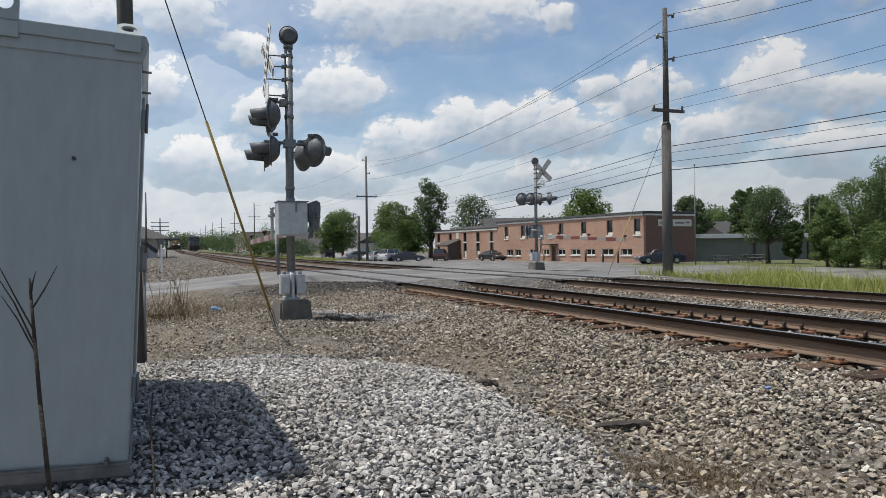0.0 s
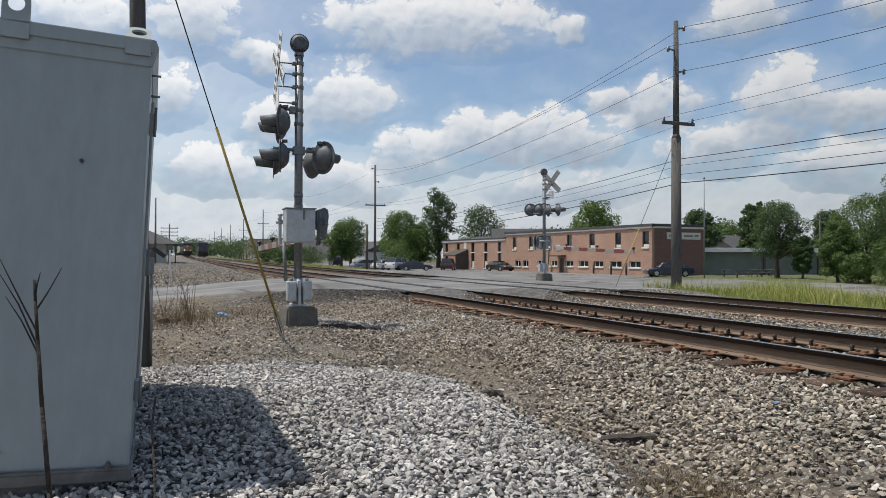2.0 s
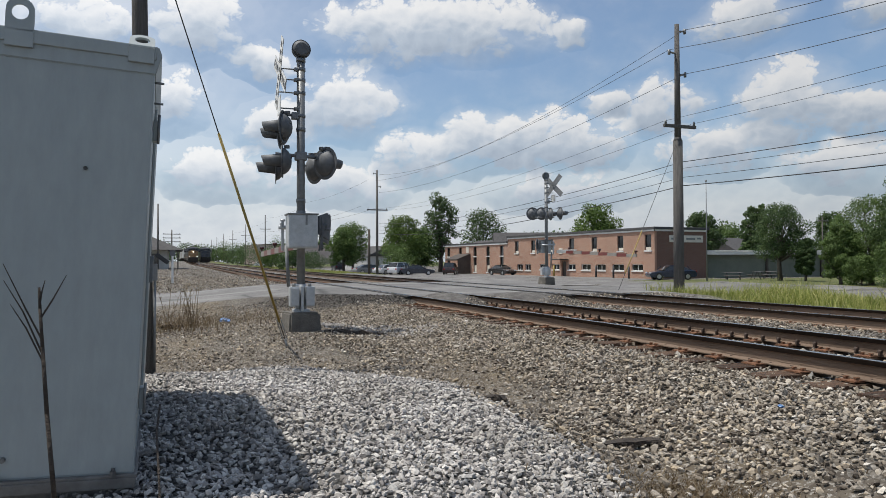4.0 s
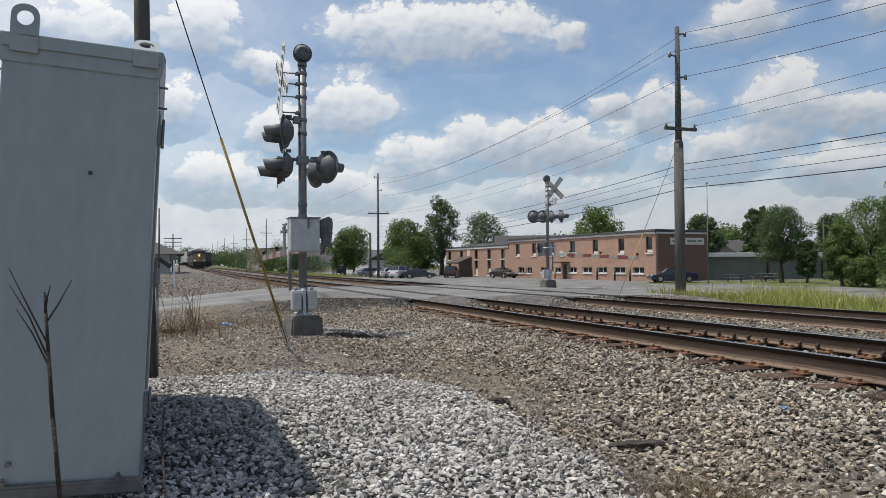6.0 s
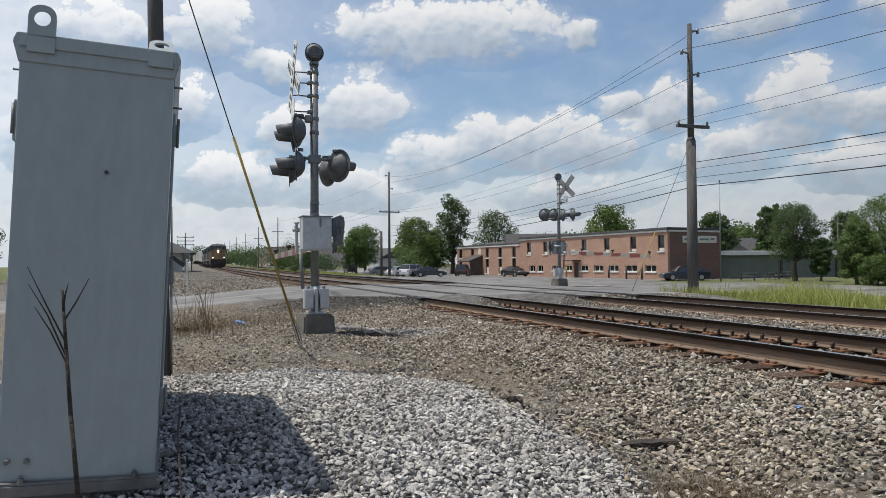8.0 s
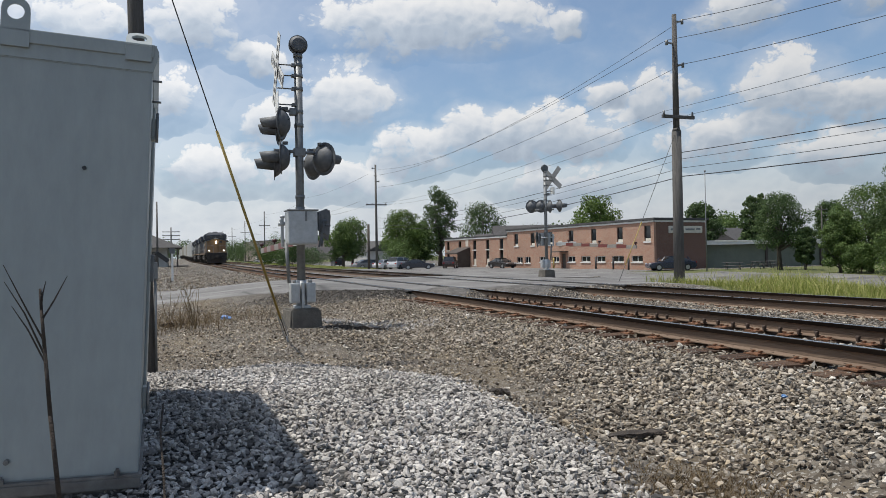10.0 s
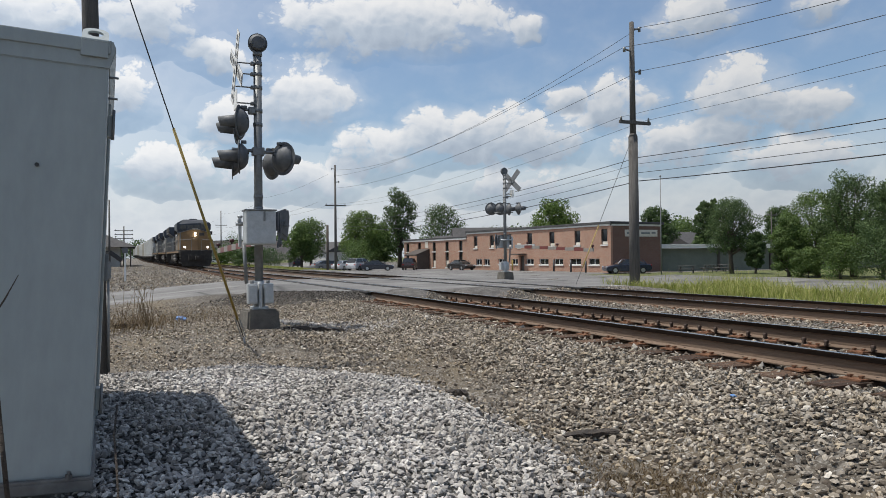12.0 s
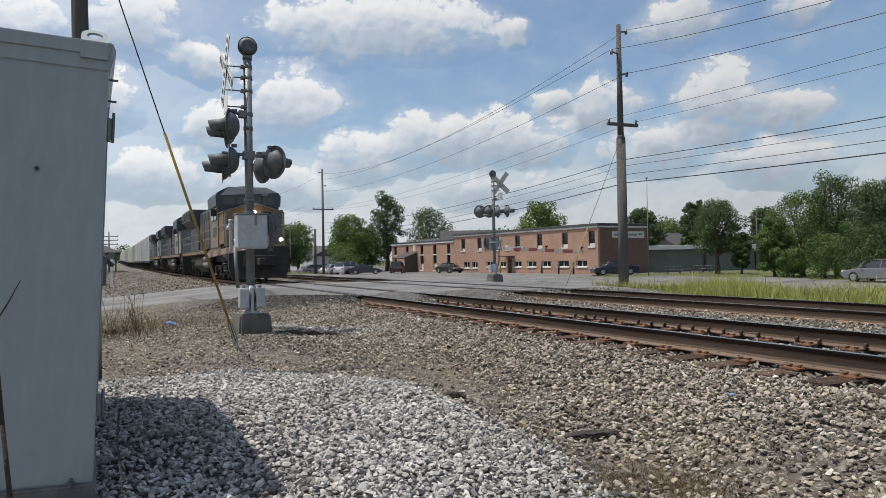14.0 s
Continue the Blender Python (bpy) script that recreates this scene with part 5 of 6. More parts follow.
    prism(bm, [(-1.45, 1.2), (-1.45, 0.75), (-1.1, 0.35), (1.1, 0.35), (1.45, 0.75), (1.45, 1.2)], 4.6, pose(0, 9.4, 0))
    part("fuel_tank", bm, M["under"], L, "grimy fuel tank")
    for s in (-1, 1):
        for z in (1.12, 0.78):
            bm = bmesh.new()
            lathe(bm, ((0, 0.05), (0.06, 0.15), (0.14, 0.17), (1.8, 0.17), (1.88, 0.15), (1.94, 0.05)), 14)
            bmesh.ops.translate(bm, verts=bm.verts, vec=(s * 1.36, 7.2, z))
            part("air_reservoir", bm, M["tank"], L, "pale steel air reservoir")
    for s in (-1, 1):
        bm = bmesh.new()
        for z in (2.2, 2.65):
            rod(bm, (s * 1.5, 5.8, z), (s * 1.5, 21.0, z), 0.02, seg=6)
        for i in range(9):
            rod(bm, (s * 1.5, 5.9 + i * 1.88, 1.65), (s * 1.5, 5.9 + i * 1.88, 2.65), 0.02, seg=6)
        part("handrail", bm, M["loco_grey"], L)
        bm = bmesh.new()
        rod(bm, (s * 1.5, 0.1, 1.0), (s * 1.5, 0.1, 2.7), 0.025, seg=6)
        rod(bm, (s * 0.5, 0.1, 2.65), (s * 1.5, 0.1, 2.65), 0.025, seg=6)
        rod(bm, (s * 0.45, 0.06, 1.6), (s * 0.45, 0.06, 2.65), 0.022, seg=6)
        rod(bm, (s * 1.5, 0.1, 2.65), (s * 1.5, 2.7, 2.65), 0.022, seg=6)
        for z in (0.5, 0.85, 1.2):
            box(bm, (0.3, 0.5, 0.04), (s * 1.38, 0.6, z))
        part("step", bm, M["loco_grey"], L)
        part("sill_stripe", box(bmesh.new(), (0.02, 20.0, 0.16), (s * 1.56, 11.0, 1.5)), M["loco_yellow"], L, "yellow sill stripe")
    truck(L, 4.2, 3, 1.9)
    truck(L, 17.8, 3, 1.9)
    if lights:
        for z in (3.1, 3.33):
            part("headlight", rod(bmesh.new(), (0, 1.02, z), (0, 1.4, z), 0.09, seg=14), M["headlight"], L, "lit headlight")
        for x in (-1.05, 1.05):
            part("ditch_light", rod(bmesh.new(), (x, 0.02, 1.95), (x, 0.2, 1.95), 0.085, seg=14), M["headlight"], L, "lit ditch light")
        part("number_board", box(bmesh.new(), (0.3, 0.06, 0.13), (0.8, 2.56, 4.3), 0.01), M["loco_grey"], L)
    part("nose_ridge", box(bmesh.new(), (0.5, 0.12, 0.08), (0, 1.5, 3.77), 0.02), M["loco_grey"], nz)
    part("horn", rod(bmesh.new(), (0.3, 3.6, 4.68), (0.3, 3.2, 4.68), 0.06, 0.1, 8), M["under"], L)
    return L


def freight_car(label, paint):
    c = thing("freight_car", label, "freight car")
    bm = bmesh.new()
    box(bm, (2.95, 15.6, 3.3), (0, 8.4, 2.85), 0.06)
    body = part("body", bm, paint, c)
    for i in range(14):
        for s in (-1, 1):
            part("rib", box(bmesh.new(), (0.08, 0.12, 3.1), (s * 1.51, 1.2 + i * 1.11, 2.85), 0.01), paint, body)
    part("roof", box(bmesh.new(), (2.7, 15.4, 0.14), (0, 8.4, 4.56), 0.03), M["tank"], c)
    bm = bmesh.new()
    box(bm, (2.9, 15.9, 0.3), (0, 8.4, 1.1), 0.02)
    box(bm, (0.3, 17.2, 0.3), (0, 8.4, 0.95))
    for s in (-1, 1):
        for k in range(3):
            prism(bm, [(-0.9, 1.0), (0.9, 1.0), (0.3, 0.4), (-0.3, 0.4)], 1.8, pose(0, 4.8 + k * 2.6, 0))
    part("underframe", bm, M["under"], c)
    for s in (-1, 1):
        lad = bmesh.new()
        for z in np.arange(1.4, 4.4, 0.4):
            rod(lad, (s * 1.2 - 0.22, 0.52, z), (s * 1.2 + 0.22, 0.52, z), 0.015, seg=5)
        part("ladder", lad, M["loco_grey"], c)
    truck(c, 2.4, 2, 1.75)
    truck(c, 14.4, 2, 1.75)
    return c


train = []
lead = locomotive("Yellow and dark blue diesel locomotive with lit headlights", M["hood_dark"], M["loco_blue"], M["loco_yellow"])
second = locomotive("Second dark blue and grey diesel locomotive in the train", M["hood_dark"], M["loco_blue"], M["loco_grey"], lights=False)
third = copy_thing(second, pose(0, 60, 0))
parked = locomotive("Dark parked locomotive waiting on the second track", M["loco_blue"], M["loco_blue"], M["loco_blue"], lights=False)
parked.matrix_basis = pose(TRACK_2 + float(bend(234)), 234, float(rise(234)), 0, 0, 0.56)
tagged(lead, group="train on the main line")
tagged(second, group="train on the main line")
tagged(third, group="train on the main line")
white_car = freight_car("Weathered white freight car with ribbed sides", M["car_white"])
tan_car = freight_car("Weathered tan freight car with ribbed sides", M["car_tan"])
offset = 0.0
for ob, ln in ((lead, 22.6), (second, 22.6), (third, 22.6)):
    train.append((ob, offset, ln))
    offset += ln
for i in range(13):
    if i == 0:
        ob = white_car
    elif i == 3:
        ob = tan_car
    else:
        ob = copy_thing(tan_car if i in (6, 7, 11) else white_car, pose(0, 200 + 20 * i, 0))
    tagged(ob, group="train on the main line")
    train.append((ob, offset, 17.2))
    offset += 17.2

FRONT_END, SPEED = 33.8, 19.0          # where the front stands at the end of the clip, and metres a second


def rail_pose(y, ln, x0):
    """The pose of a vehicle whose front is at y on the track."""
    y1 = y + ln
    a, b = x0 + float(bend(y)), x0 + float(bend(y1))
    za, zb = float(rise(y)), float(rise(y1))
    return pose(a, y, za, math.degrees(math.atan2(zb - za, ln)), 0, math.degrees(math.atan2(a - b, ln)))


def motions():
    for ob, off, ln in train:
        rows = []
        for k in range(15):
            y = FRONT_END + SPEED * (14.0 - k) + off
            rows.append((float(k), rail_pose(y, ln, TRACK_1)))
        walk(ob, rows)
    rows = []
    for k in range(15):
        rows.append((float(k), pose(43.5, 28.3 + 8.5 * (k - 14.0), CAR_Z, 0, 0, 90)))
    walk(moving_car, rows)

# ---- trees ----
def leaf_material(name, c0, c1, c2):
    m = bpy.data.materials.new(name)
    m.use_nodes = True
    nt = m.node_tree
    nt.nodes.clear()
    n = Nodes(nt)
    g = n.add("ShaderNodeNewGeometry")
    col = n.ramp(g.outputs["Random Per Island"], [(0.0, c0), (0.5, c1), (1.0, c2)])
    col = n.mix(0.5, col, n.ramp(n.noise(g.outputs["Position"], 0.5, 4.0), [(0.3, (0.6,) * 3), (0.7, (1.2,) * 3)]), "MULTIPLY")
    a = n.add("ShaderNodeBsdfPrincipled", ins={"Base Color": col, "Roughness": 0.6, "Specular IOR Level": 0.3})
    b = n.add("ShaderNodeBsdfTranslucent", ins={"Color": col})
    mix = n.add("ShaderNodeMixShader", ins={0: 0.3})
    nt.links.new(a.outputs[0], mix.inputs[1])
    nt.links.new(b.outputs[0], mix.inputs[2])
    out = n.add("ShaderNodeOutputMaterial")
    nt.links.new(mix.outputs[0], out.inputs[0])
    return m


M["leaf"] = leaf_material("green_leaves", (0.05, 0.092, 0.024), (0.094, 0.152, 0.04), (0.155, 0.22, 0.062))
M["leaf_dark"] = leaf_material("dark_leaves", (0.036, 0.068, 0.024), (0.066, 0.112, 0.038), (0.12, 0.172, 0.06))
M["leaf_pale"] = leaf_material("pale_leaves", (0.06, 0.10, 0.02), (0.10, 0.16, 0.035), (0.15, 0.21, 0.05))
M["bark"] = material("bark", ((0.06, 0.05, 0.04), (0.13, 0.11, 0.09)), 6, 0.95, 0, 0.4, 20, axis=(3, 3, 0.5))
M["grass"] = leaf_material("tall_grass", (0.15, 0.19, 0.035), (0.29, 0.32, 0.07), (0.5, 0.46, 0.19))
M["dry"] = leaf_material("dry_grass", (0.09, 0.06, 0.032), (0.15, 0.105, 0.058), (0.23, 0.175, 0.10))


def leaves(rng, clumps, count, size):
    """Small leaf cards on the shells of the clumps (x, y, z, rx, ry, rz)."""
    c = np.array(clumps, float)
    weight = (c[:, 3] * c[:, 4] + c[:, 3] * c[:, 5])
    pick = rng.choice(len(c), count, p=weight / weight.sum())
    d = rng.normal(size=(count, 3))
    d /= np.linalg.norm(d, axis=1)[:, None]
    r = rng.uniform(0.25, 1.04, count) ** 0.6
    p = c[pick, :3] + d * c[pick, 3:] * r[:, None]
    a = rng.normal(size=(count, 3)) * 0.75 + d * 1.1 + np.array([0, 0, 0.35])
    a /= np.linalg.norm(a, axis=1)[:, None]
    u = np.cross(a, rng.normal(size=(count, 3)))
    u /= np.linalg.norm(u, axis=1)[:, None]
    v = np.cross(a, u)
    s = (size * rng.uniform(0.5, 1.3, count))[:, None]
    quad = np.stack([p - u * s, p + v * s * 0.55, p + u * s, p - v * s * 0.55], 1)
    return quad.reshape(-1, 3), np.arange(count * 4).reshape(-1, 4)


def tree(at, height, width, leaf, label, seed, count=2600, size=0.22, low=0.22, lobes=16, lobe=(0.3, 0.5), name="tree", category="tree"):
    rng = np.random.default_rng(seed)
    t = thing(name, label, category, pose(*at, 0, 0, rng.uniform(0, 360)))
    bm = bmesh.new()
    trunk = height * low
    r = 0.035 * height
    rod(bm, (0, 0, -0.3), (0.02 * height, 0, trunk + 0.15 * height), r, r * 0.6, 9)
    clumps = []
    rx = width / 2
    for i in range(lobes):
        k = (i + 0.5) / lobes
        z = trunk + (height - trunk) * (0.12 + 0.80 * k)
        spread = rx * (0.35 + 0.65 * math.sin(math.pi * min(1.0, 0.22 + 0.75 * k))) * rng.uniform(0.4, 0.85)
        a = i * 2.4 + rng.uniform(-0.5, 0.5)
        q = (spread * math.cos(a), spread * math.sin(a), z)
        s = rx * rng.uniform(*lobe)
        clumps.append((*q, s, s, s * rng.uniform(0.65, 0.95)))
        if i % 2 == 0:
            rod(bm, (0.02 * height, 0, trunk * 0.9 + 0.25 * (z - trunk)), q, r * 0.35, r * 0.1, 5)
    clumps.append((0, 0, trunk + (height - trunk) * 0.5, rx * 0.6, rx * 0.6, (height - trunk) * 0.42))
    part("trunk", bm, M["bark"], t)
    vs, fs = leaves(rng, clumps, count, size)
    vs[:, 2] = np.maximum(vs[:, 2], 0.05)
    crown = new("crown", mesh_np("crown", vs, fs, leaf))
    crown.parent = t
    return t


def lz(x, y):
    return float(land(x, y)) - 0.02


TREES = (
    (34.4, 145.3, 10.2, 9.0, "leaf", "Broad green tree beyond the street"), (29.5, 132, 8.2, 7.0, "leaf", "Green tree beyond the parked cars"),
    (35.7, 114.0, 9.9, 8.0, "leaf_pale", "Light green tree beside the street"), (45.0, 121.3, 14.6, 7.2, "leaf_dark", "Tall dark tree beside the brick building"),
    (60.1, 136.8, 13.2, 11.0, "leaf_dark", "Round dark tree behind the brick building"), (40.0, 118.0, 8.0, 6.0, "leaf", "Shady tree near the brick building"),
    (57.1, 88.7, 10.3, 8.4, "leaf_pale", "Bright green tree behind the brick building"), (70.0, 108, 9.2, 5.0, "leaf", "Small tree behind the brick building"),
    (72.5, 84.8, 9.5, 5.8, "leaf_dark", "Dark rounded tree behind the brick building"), (68.3, 69.8, 9.4, 3.9, "leaf_dark", "Tall narrow dark tree behind the low building"),
    (53.0, 51.1, 7.4, 5.8, "leaf_dark", "Broad leafy tree on the lawn before the low building"), (53.7, 48.9, 4.1, 2.0, "leaf_dark", "Small dark tree on the lawn"),
    (101.5, 88.6, 10.3, 7.0, "leaf_dark", "Distant dark tree beyond the low building"), (100.0, 110.0, 9.0, 9.0, "leaf", "Distant green tree beyond the houses"),
    (51.6, 40.6, 7.3, 6.4, "leaf", "Tall feathery green tree at the lawn edge"), (48.9, 41.0, 5.0, 3.4, "leaf", "Pale green young tree at the lawn edge"),
    (51.6, 37.4, 8.5, 6.2, "leaf_dark", "Tall dark feathery tree at the lawn edge"), (50.8, 33.4, 7.4, 5.0, "leaf_dark", "Dense dark tree beside the street"),
    (51.5, 29.5, 7.0, 5.5, "leaf_dark", "Dense dark tree beside the street"), (47.5, 22.0, 7.0, 7.0, "leaf_dark", "Dense tree beside the street"),
    (50.0, 15.0, 7.5, 8.0, "leaf_dark", "Dense tree beside the street"), (-16.0, 60.0, 6.5, 6.5, "leaf_dark", "Tree beyond the signal cabinet"),
)
for i, (x, y, h, w, mat, label) in enumerate(TREES):
    near = math.hypot(x, y) < 75
    if near:
        tree((x, y, lz(x, y)), h, w, M[mat], label, 20 + i, 23000, 0.074, 0.22 if w == 5.8 else 0.06, 46, lobe=(0.17, 0.36))
    else:
        tree((x, y, lz(x, y)), h, w, M[mat], label, 20 + i, 9000, 0.18, 0.1, 32, lobe=(0.22, 0.4))
for i, (x, y, h, w) in enumerate(((31.9, 104.6, 4.6, 6.0), (15.6, 168.6, 4.4, 8.5), (14.6, 118.4, 2.8, 4.6), (15.0, 98.2, 3.0, 4.2), (14.6, 228.8, 6.6, 9.5), (15.2, 198.7, 5.2, 8.5), (26.8, 202.5, 8.8, 9.0), (26.4, 146.9, 3.6, 7.5),
                                  (47.9, 35.7, 3.3, 3.6), (47.8, 32.4, 3.9, 4.0), (48.3, 38.7, 2.4, 2.6), (47.5, 28.5, 3.0, 4.5))):
    tree((x, y, lz(x, y)), h, w, M["leaf_dark" if i % 2 else "leaf"], "Rounded green bush at the edge of the grass", 60 + i, 7000 if x > 40 else 3600, 0.072 if x > 40 else 0.12, 0.04, 16, name="bush", category="bush")
for i, (x, y, h, w) in enumerate(((7.5, 420, 8.4, 22), (20, 400, 8, 22), (34, 360, 9, 24), (-10, 380, 9, 22), (55, 300, 11, 26), (85, 260, 11, 26), (120, 220, 11, 26), (150, 170, 10, 24), (-30, 330, 9, 26), (165, 120, 10, 26), (175, 70, 10, 26))):
    tree((x, y, lz(x, y)), h, w, M["leaf_dark"], "Hazy distant stand of trees", 90 + i, 3600, 0.5, 0.05, 14, name="distant_trees", category="trees")

# ---- parked cars ----
M["tyre"] = material("tyre_rubber", ((0.015, 0.015, 0.015), (0.03, 0.03, 0.03)), 20, 0.85)
M["rim"] = material("alloy_rim", ((0.35, 0.36, 0.37), (0.5, 0.51, 0.52)), 9, 0.35, 0.8)
M["car_glass"] = material("tinted_car_glass", ((0.015, 0.018, 0.02), (0.03, 0.034, 0.037)), 2, 0.06, spec=0.8)
M["tail"] = material("tail_lamp", ((0.25, 0.015, 0.012), (0.35, 0.02, 0.015)), 8, 0.2)
M["head"] = material("head_lamp", ((0.5, 0.52, 0.54), (0.7, 0.72, 0.74)), 8, 0.15)
SEDAN = ((-2.15, 0.23), (2.1, 0.23), (2.32, 0.42), (2.31, 0.6), (2.12, 0.72), (1.6, 0.82), (1.0, 0.9), (-1.7, 0.95), (-2.2, 0.9), (-2.33, 0.64), (-2.3, 0.42))
SEDAN_TOP = ((1.15, 0.88), (0.72, 1.14), (0.25, 1.34), (-0.2, 1.4), (-0.8, 1.38), (-1.3, 1.2), (-1.85, 0.93))
SUV = ((-2.25, 0.28), (2.25, 0.28), (2.32, 0.75), (2.2, 0.98), (1.15, 1.1), (-2.2, 1.12), (-2.3, 0.7))
SUV_TOP = ((1.2, 1.08), (0.55, 1.66), (-1.95, 1.72), (-2.22, 1.1))


def car(at, rz, paint, label, suv=False):
    c = thing("car", label, "car", pose(*at, 0, 0, rz), "cars by the street")
    low, top = (SUV, SUV_TOP) if suv else (SEDAN, SEDAN_TOP)
    bm = bmesh.new()
    prism(bm, low, 1.78)
    bmesh.ops.translate(bm, verts=bm.verts, vec=(0, -0.89, 0))
    bmesh.ops.bevel(bm, geom=bm.edges[:], offset=0.07, segments=2, affect="EDGES", profile=0.6, clamp_overlap=True)
    part("body", bm, paint, c, smooth=False)
    bm = bmesh.new()
    prism(bm, top, 1.56)
    bmesh.ops.translate(bm, verts=bm.verts, vec=(0, -0.78, 0))
    for v in bm.verts:
        if v.co.z > 1.2:
            v.co.y *= 0.82
    bmesh.ops.bevel(bm, geom=bm.edges[:], offset=0.05, segments=2, affect="EDGES", clamp_overlap=True)
    cabin = part("cabin", bm, M["car_glass"], c, "dark tinted windows")
    zt = max(z for _, z in top)
    part("roof", box(bmesh.new(), (1.15 if not suv else 2.3, 1.2, 0.05), (-0.28 if not suv else -0.7, 0, zt + 0.0), 0.02), paint, cabin)
    for s in (-1, 1):
        for xx, lean in ((-0.3, 0.05), (top[0][0] - 0.4, -0.6), (top[-1][0] + 0.45, 0.6)):
            bm = bmesh.new()
            rod(bm, (xx - lean * 0.0 + (0.38 if lean < -0.1 else -0.38 if lean > 0.1 else 0), s * 0.785, 0.95 if not suv else 1.1), (xx, s * 0.635, zt - 0.03), 0.035, seg=6)
            part("pillar", bm, paint, cabin)
        for xx in (-1.4, 1.42):
            w = part("wheel", rod(bmesh.new(), (xx, s * 0.70, 0.33), (xx, s * 0.90, 0.33), 0.33, seg=20), M["tyre"], c)
            part("rim", rod(bmesh.new(), (xx, s * 0.89, 0.33), (xx, s * 0.912, 0.33), 0.21, seg=16), M["rim"], w)
        part("headlight", box(bmesh.new(), (0.12, 0.34, 0.14), (2.24, s * 0.66, 0.7), 0.03), M["head"], c)
        part("tail_light", box(bmesh.new(), (0.1, 0.3, 0.16), (-2.26, s * 0.68, 0.82), 0.03), M["tail"], c)
        part("mirror", box(bmesh.new(), (0.12, 0.16, 0.12), (0.85, s * 0.93, 1.0), 0.03), paint, c)
    return c


def paint(name, c):
    return material(name, (tuple(v * 0.94 for v in c), c), 3, 0.28, 0.2, coat=0.6)


NAVY, WHITE_P, SILVER_P, MAROON, DARK, BLUE_P = (paint(n, c) for n, c in (("navy_paint", (0.03, 0.035, 0.05)), ("white_paint", (0.68, 0.69, 0.7)), ("silver_paint", (0.2, 0.21, 0.22)),
                                                                         ("maroon_paint", (0.05, 0.03, 0.027)), ("charcoal_paint", (0.035, 0.033, 0.033)), ("dark_blue_paint", (0.02, 0.03, 0.06))))


def park(x, y, rz, p, label, suv=False):
    return car((x, y, float(land(x, y)) + 0.02), rz, p, label, suv)


park(31.8, 94.6, -14, NAVY, "Navy blue sedan parked at the roadside")
park(30.2, 97.4, 38, WHITE_P, "White sport utility car parked at the roadside", True)
park(28.6, 98.6, 30, WHITE_P, "White hatchback parked beside other cars")
park(28.3, 104.0, 20, DARK, "Dark sedan parked behind white cars")
park(26.6, 102.0, 12, SILVER_P, "Silver sedan parked at the end of the row")
park(37.8, 97.5, 62, MAROON, "Dark brown minivan parked near the brick building", True)
park(42.4, 89.5, -82, DARK, "Charcoal sedan parked along the brick building")
park(46.2, 58.2, 160, BLUE_P, "Dark blue sedan parked at the corner of the brick building")
park(30.0, 140.0, 90, NAVY, "Dark car far down the street", True)
park(20.5, 186.0, 0, WHITE_P, "White car far down the tracks")
moving_car = car((43.5, 28.3, float(land(43.5, 28.3)) + 0.02), 90, SILVER_P, "Silver car driving along the street")
CAR_Z = float(land(43.5, 28.3)) + 0.02

# ---- street furniture ----
M["bollard_yellow"] = M["yellow"]
for x, y, mat, label in ((46.0, 65.0, "black", "Dark steel bollard in front of the brick building"), (46.2, 68.2, "black", "Dark steel bollard in front of the brick building"), (45.7, 71.0, "black", "Dark steel bollard in front of the brick building"), (45.2, 80.0, "bollard_yellow", "Yellow steel bollard in front of the brick building")):
    b = thing("bollard", label, "bollard", pose(x, y, lz(x, y)), "bollards at the brick building")
    bm = bmesh.new()
    rod(bm, (0, 0, -0.1), (0, 0, 1.35), 0.11, seg=12)
    rod(bm, (0, 0, 1.35), (0, 0, 1.42), 0.11, 0.05, 12)
    part("post", bm, M[mat], b)
fp = thing("flagpole", "Slim pale metal flagpole without a flag", "flagpole", pose(46.95, 53.9, lz(46.95, 53.9)))
part("pole", rod(bmesh.new(), (0, 0, -0.1), (0, 0, 9.4), 0.065, 0.035, 10), M["galv"], fp)
bm = bmesh.new()
bmesh.ops.create_icosphere(bm, subdivisions=2, radius=0.1, matrix=pose(0, 0, 9.48))
part("finial", bm, M["galv"], fp)
for x, y in ((55.5, 56.5), (58.5, 57.5), (51.5, 55.5)):
    p = thing("picnic_table", "Weathered grey wooden picnic table on the lawn", "table", pose(x, y, lz(x, y), 0, 0, 20 * x), "picnic tables on the lawn")
    part("tabletop", box(bmesh.new(), (1.8, 0.75, 0.05), (0, 0, 0.75), 0.01), M["wood_pole"], p)
    for s in (-1, 1):
        part("bench", box(bmesh.new(), (1.8, 0.25, 0.05), (0, s * 0.7, 0.45), 0.01), M["wood_pole"], p)
        part("leg", box(bmesh.new(), (0.08, 1.5, 0.08), (s * 0.6, 0, 0.4), 0.01), M["wood_pole"], p)
        for k in (-0.5, 0.5):
            part("leg", box(bmesh.new(), (0.08, 0.08, 0.8), (s * 0.6, k * 0.7, 0.38), 0.01, rot=pose(0, 0, 0, k * 40, 0, 0)), M["wood_pole"], p)
for x, y in ((66, 58), (92, 80)):
    utility_pole((x, y, lz(x, y)), 6.6, 0.09, "Slim pole among the trees behind the lawn", 0, ((6.2, 1.4),))
sp = thing("street_sign_post", "Thin dark sign post standing in the grass", "sign post", pose(23.6, 12.6, lz(23.6, 12.6)))
part("post", rod(bmesh.new(), (0, 0, -0.1), (0, 0, 1.5), 0.025, seg=6), M["galv"], sp)
mk = thing("marker_post", "White marker post in the ballast beside the tracks", "post", pose(0.0, 42.5, lz(0, 42.5)))
part("post", box(bmesh.new(), (0.11, 0.05, 1.7), (0, 0, 0.85), 0.01), M["white"], mk)
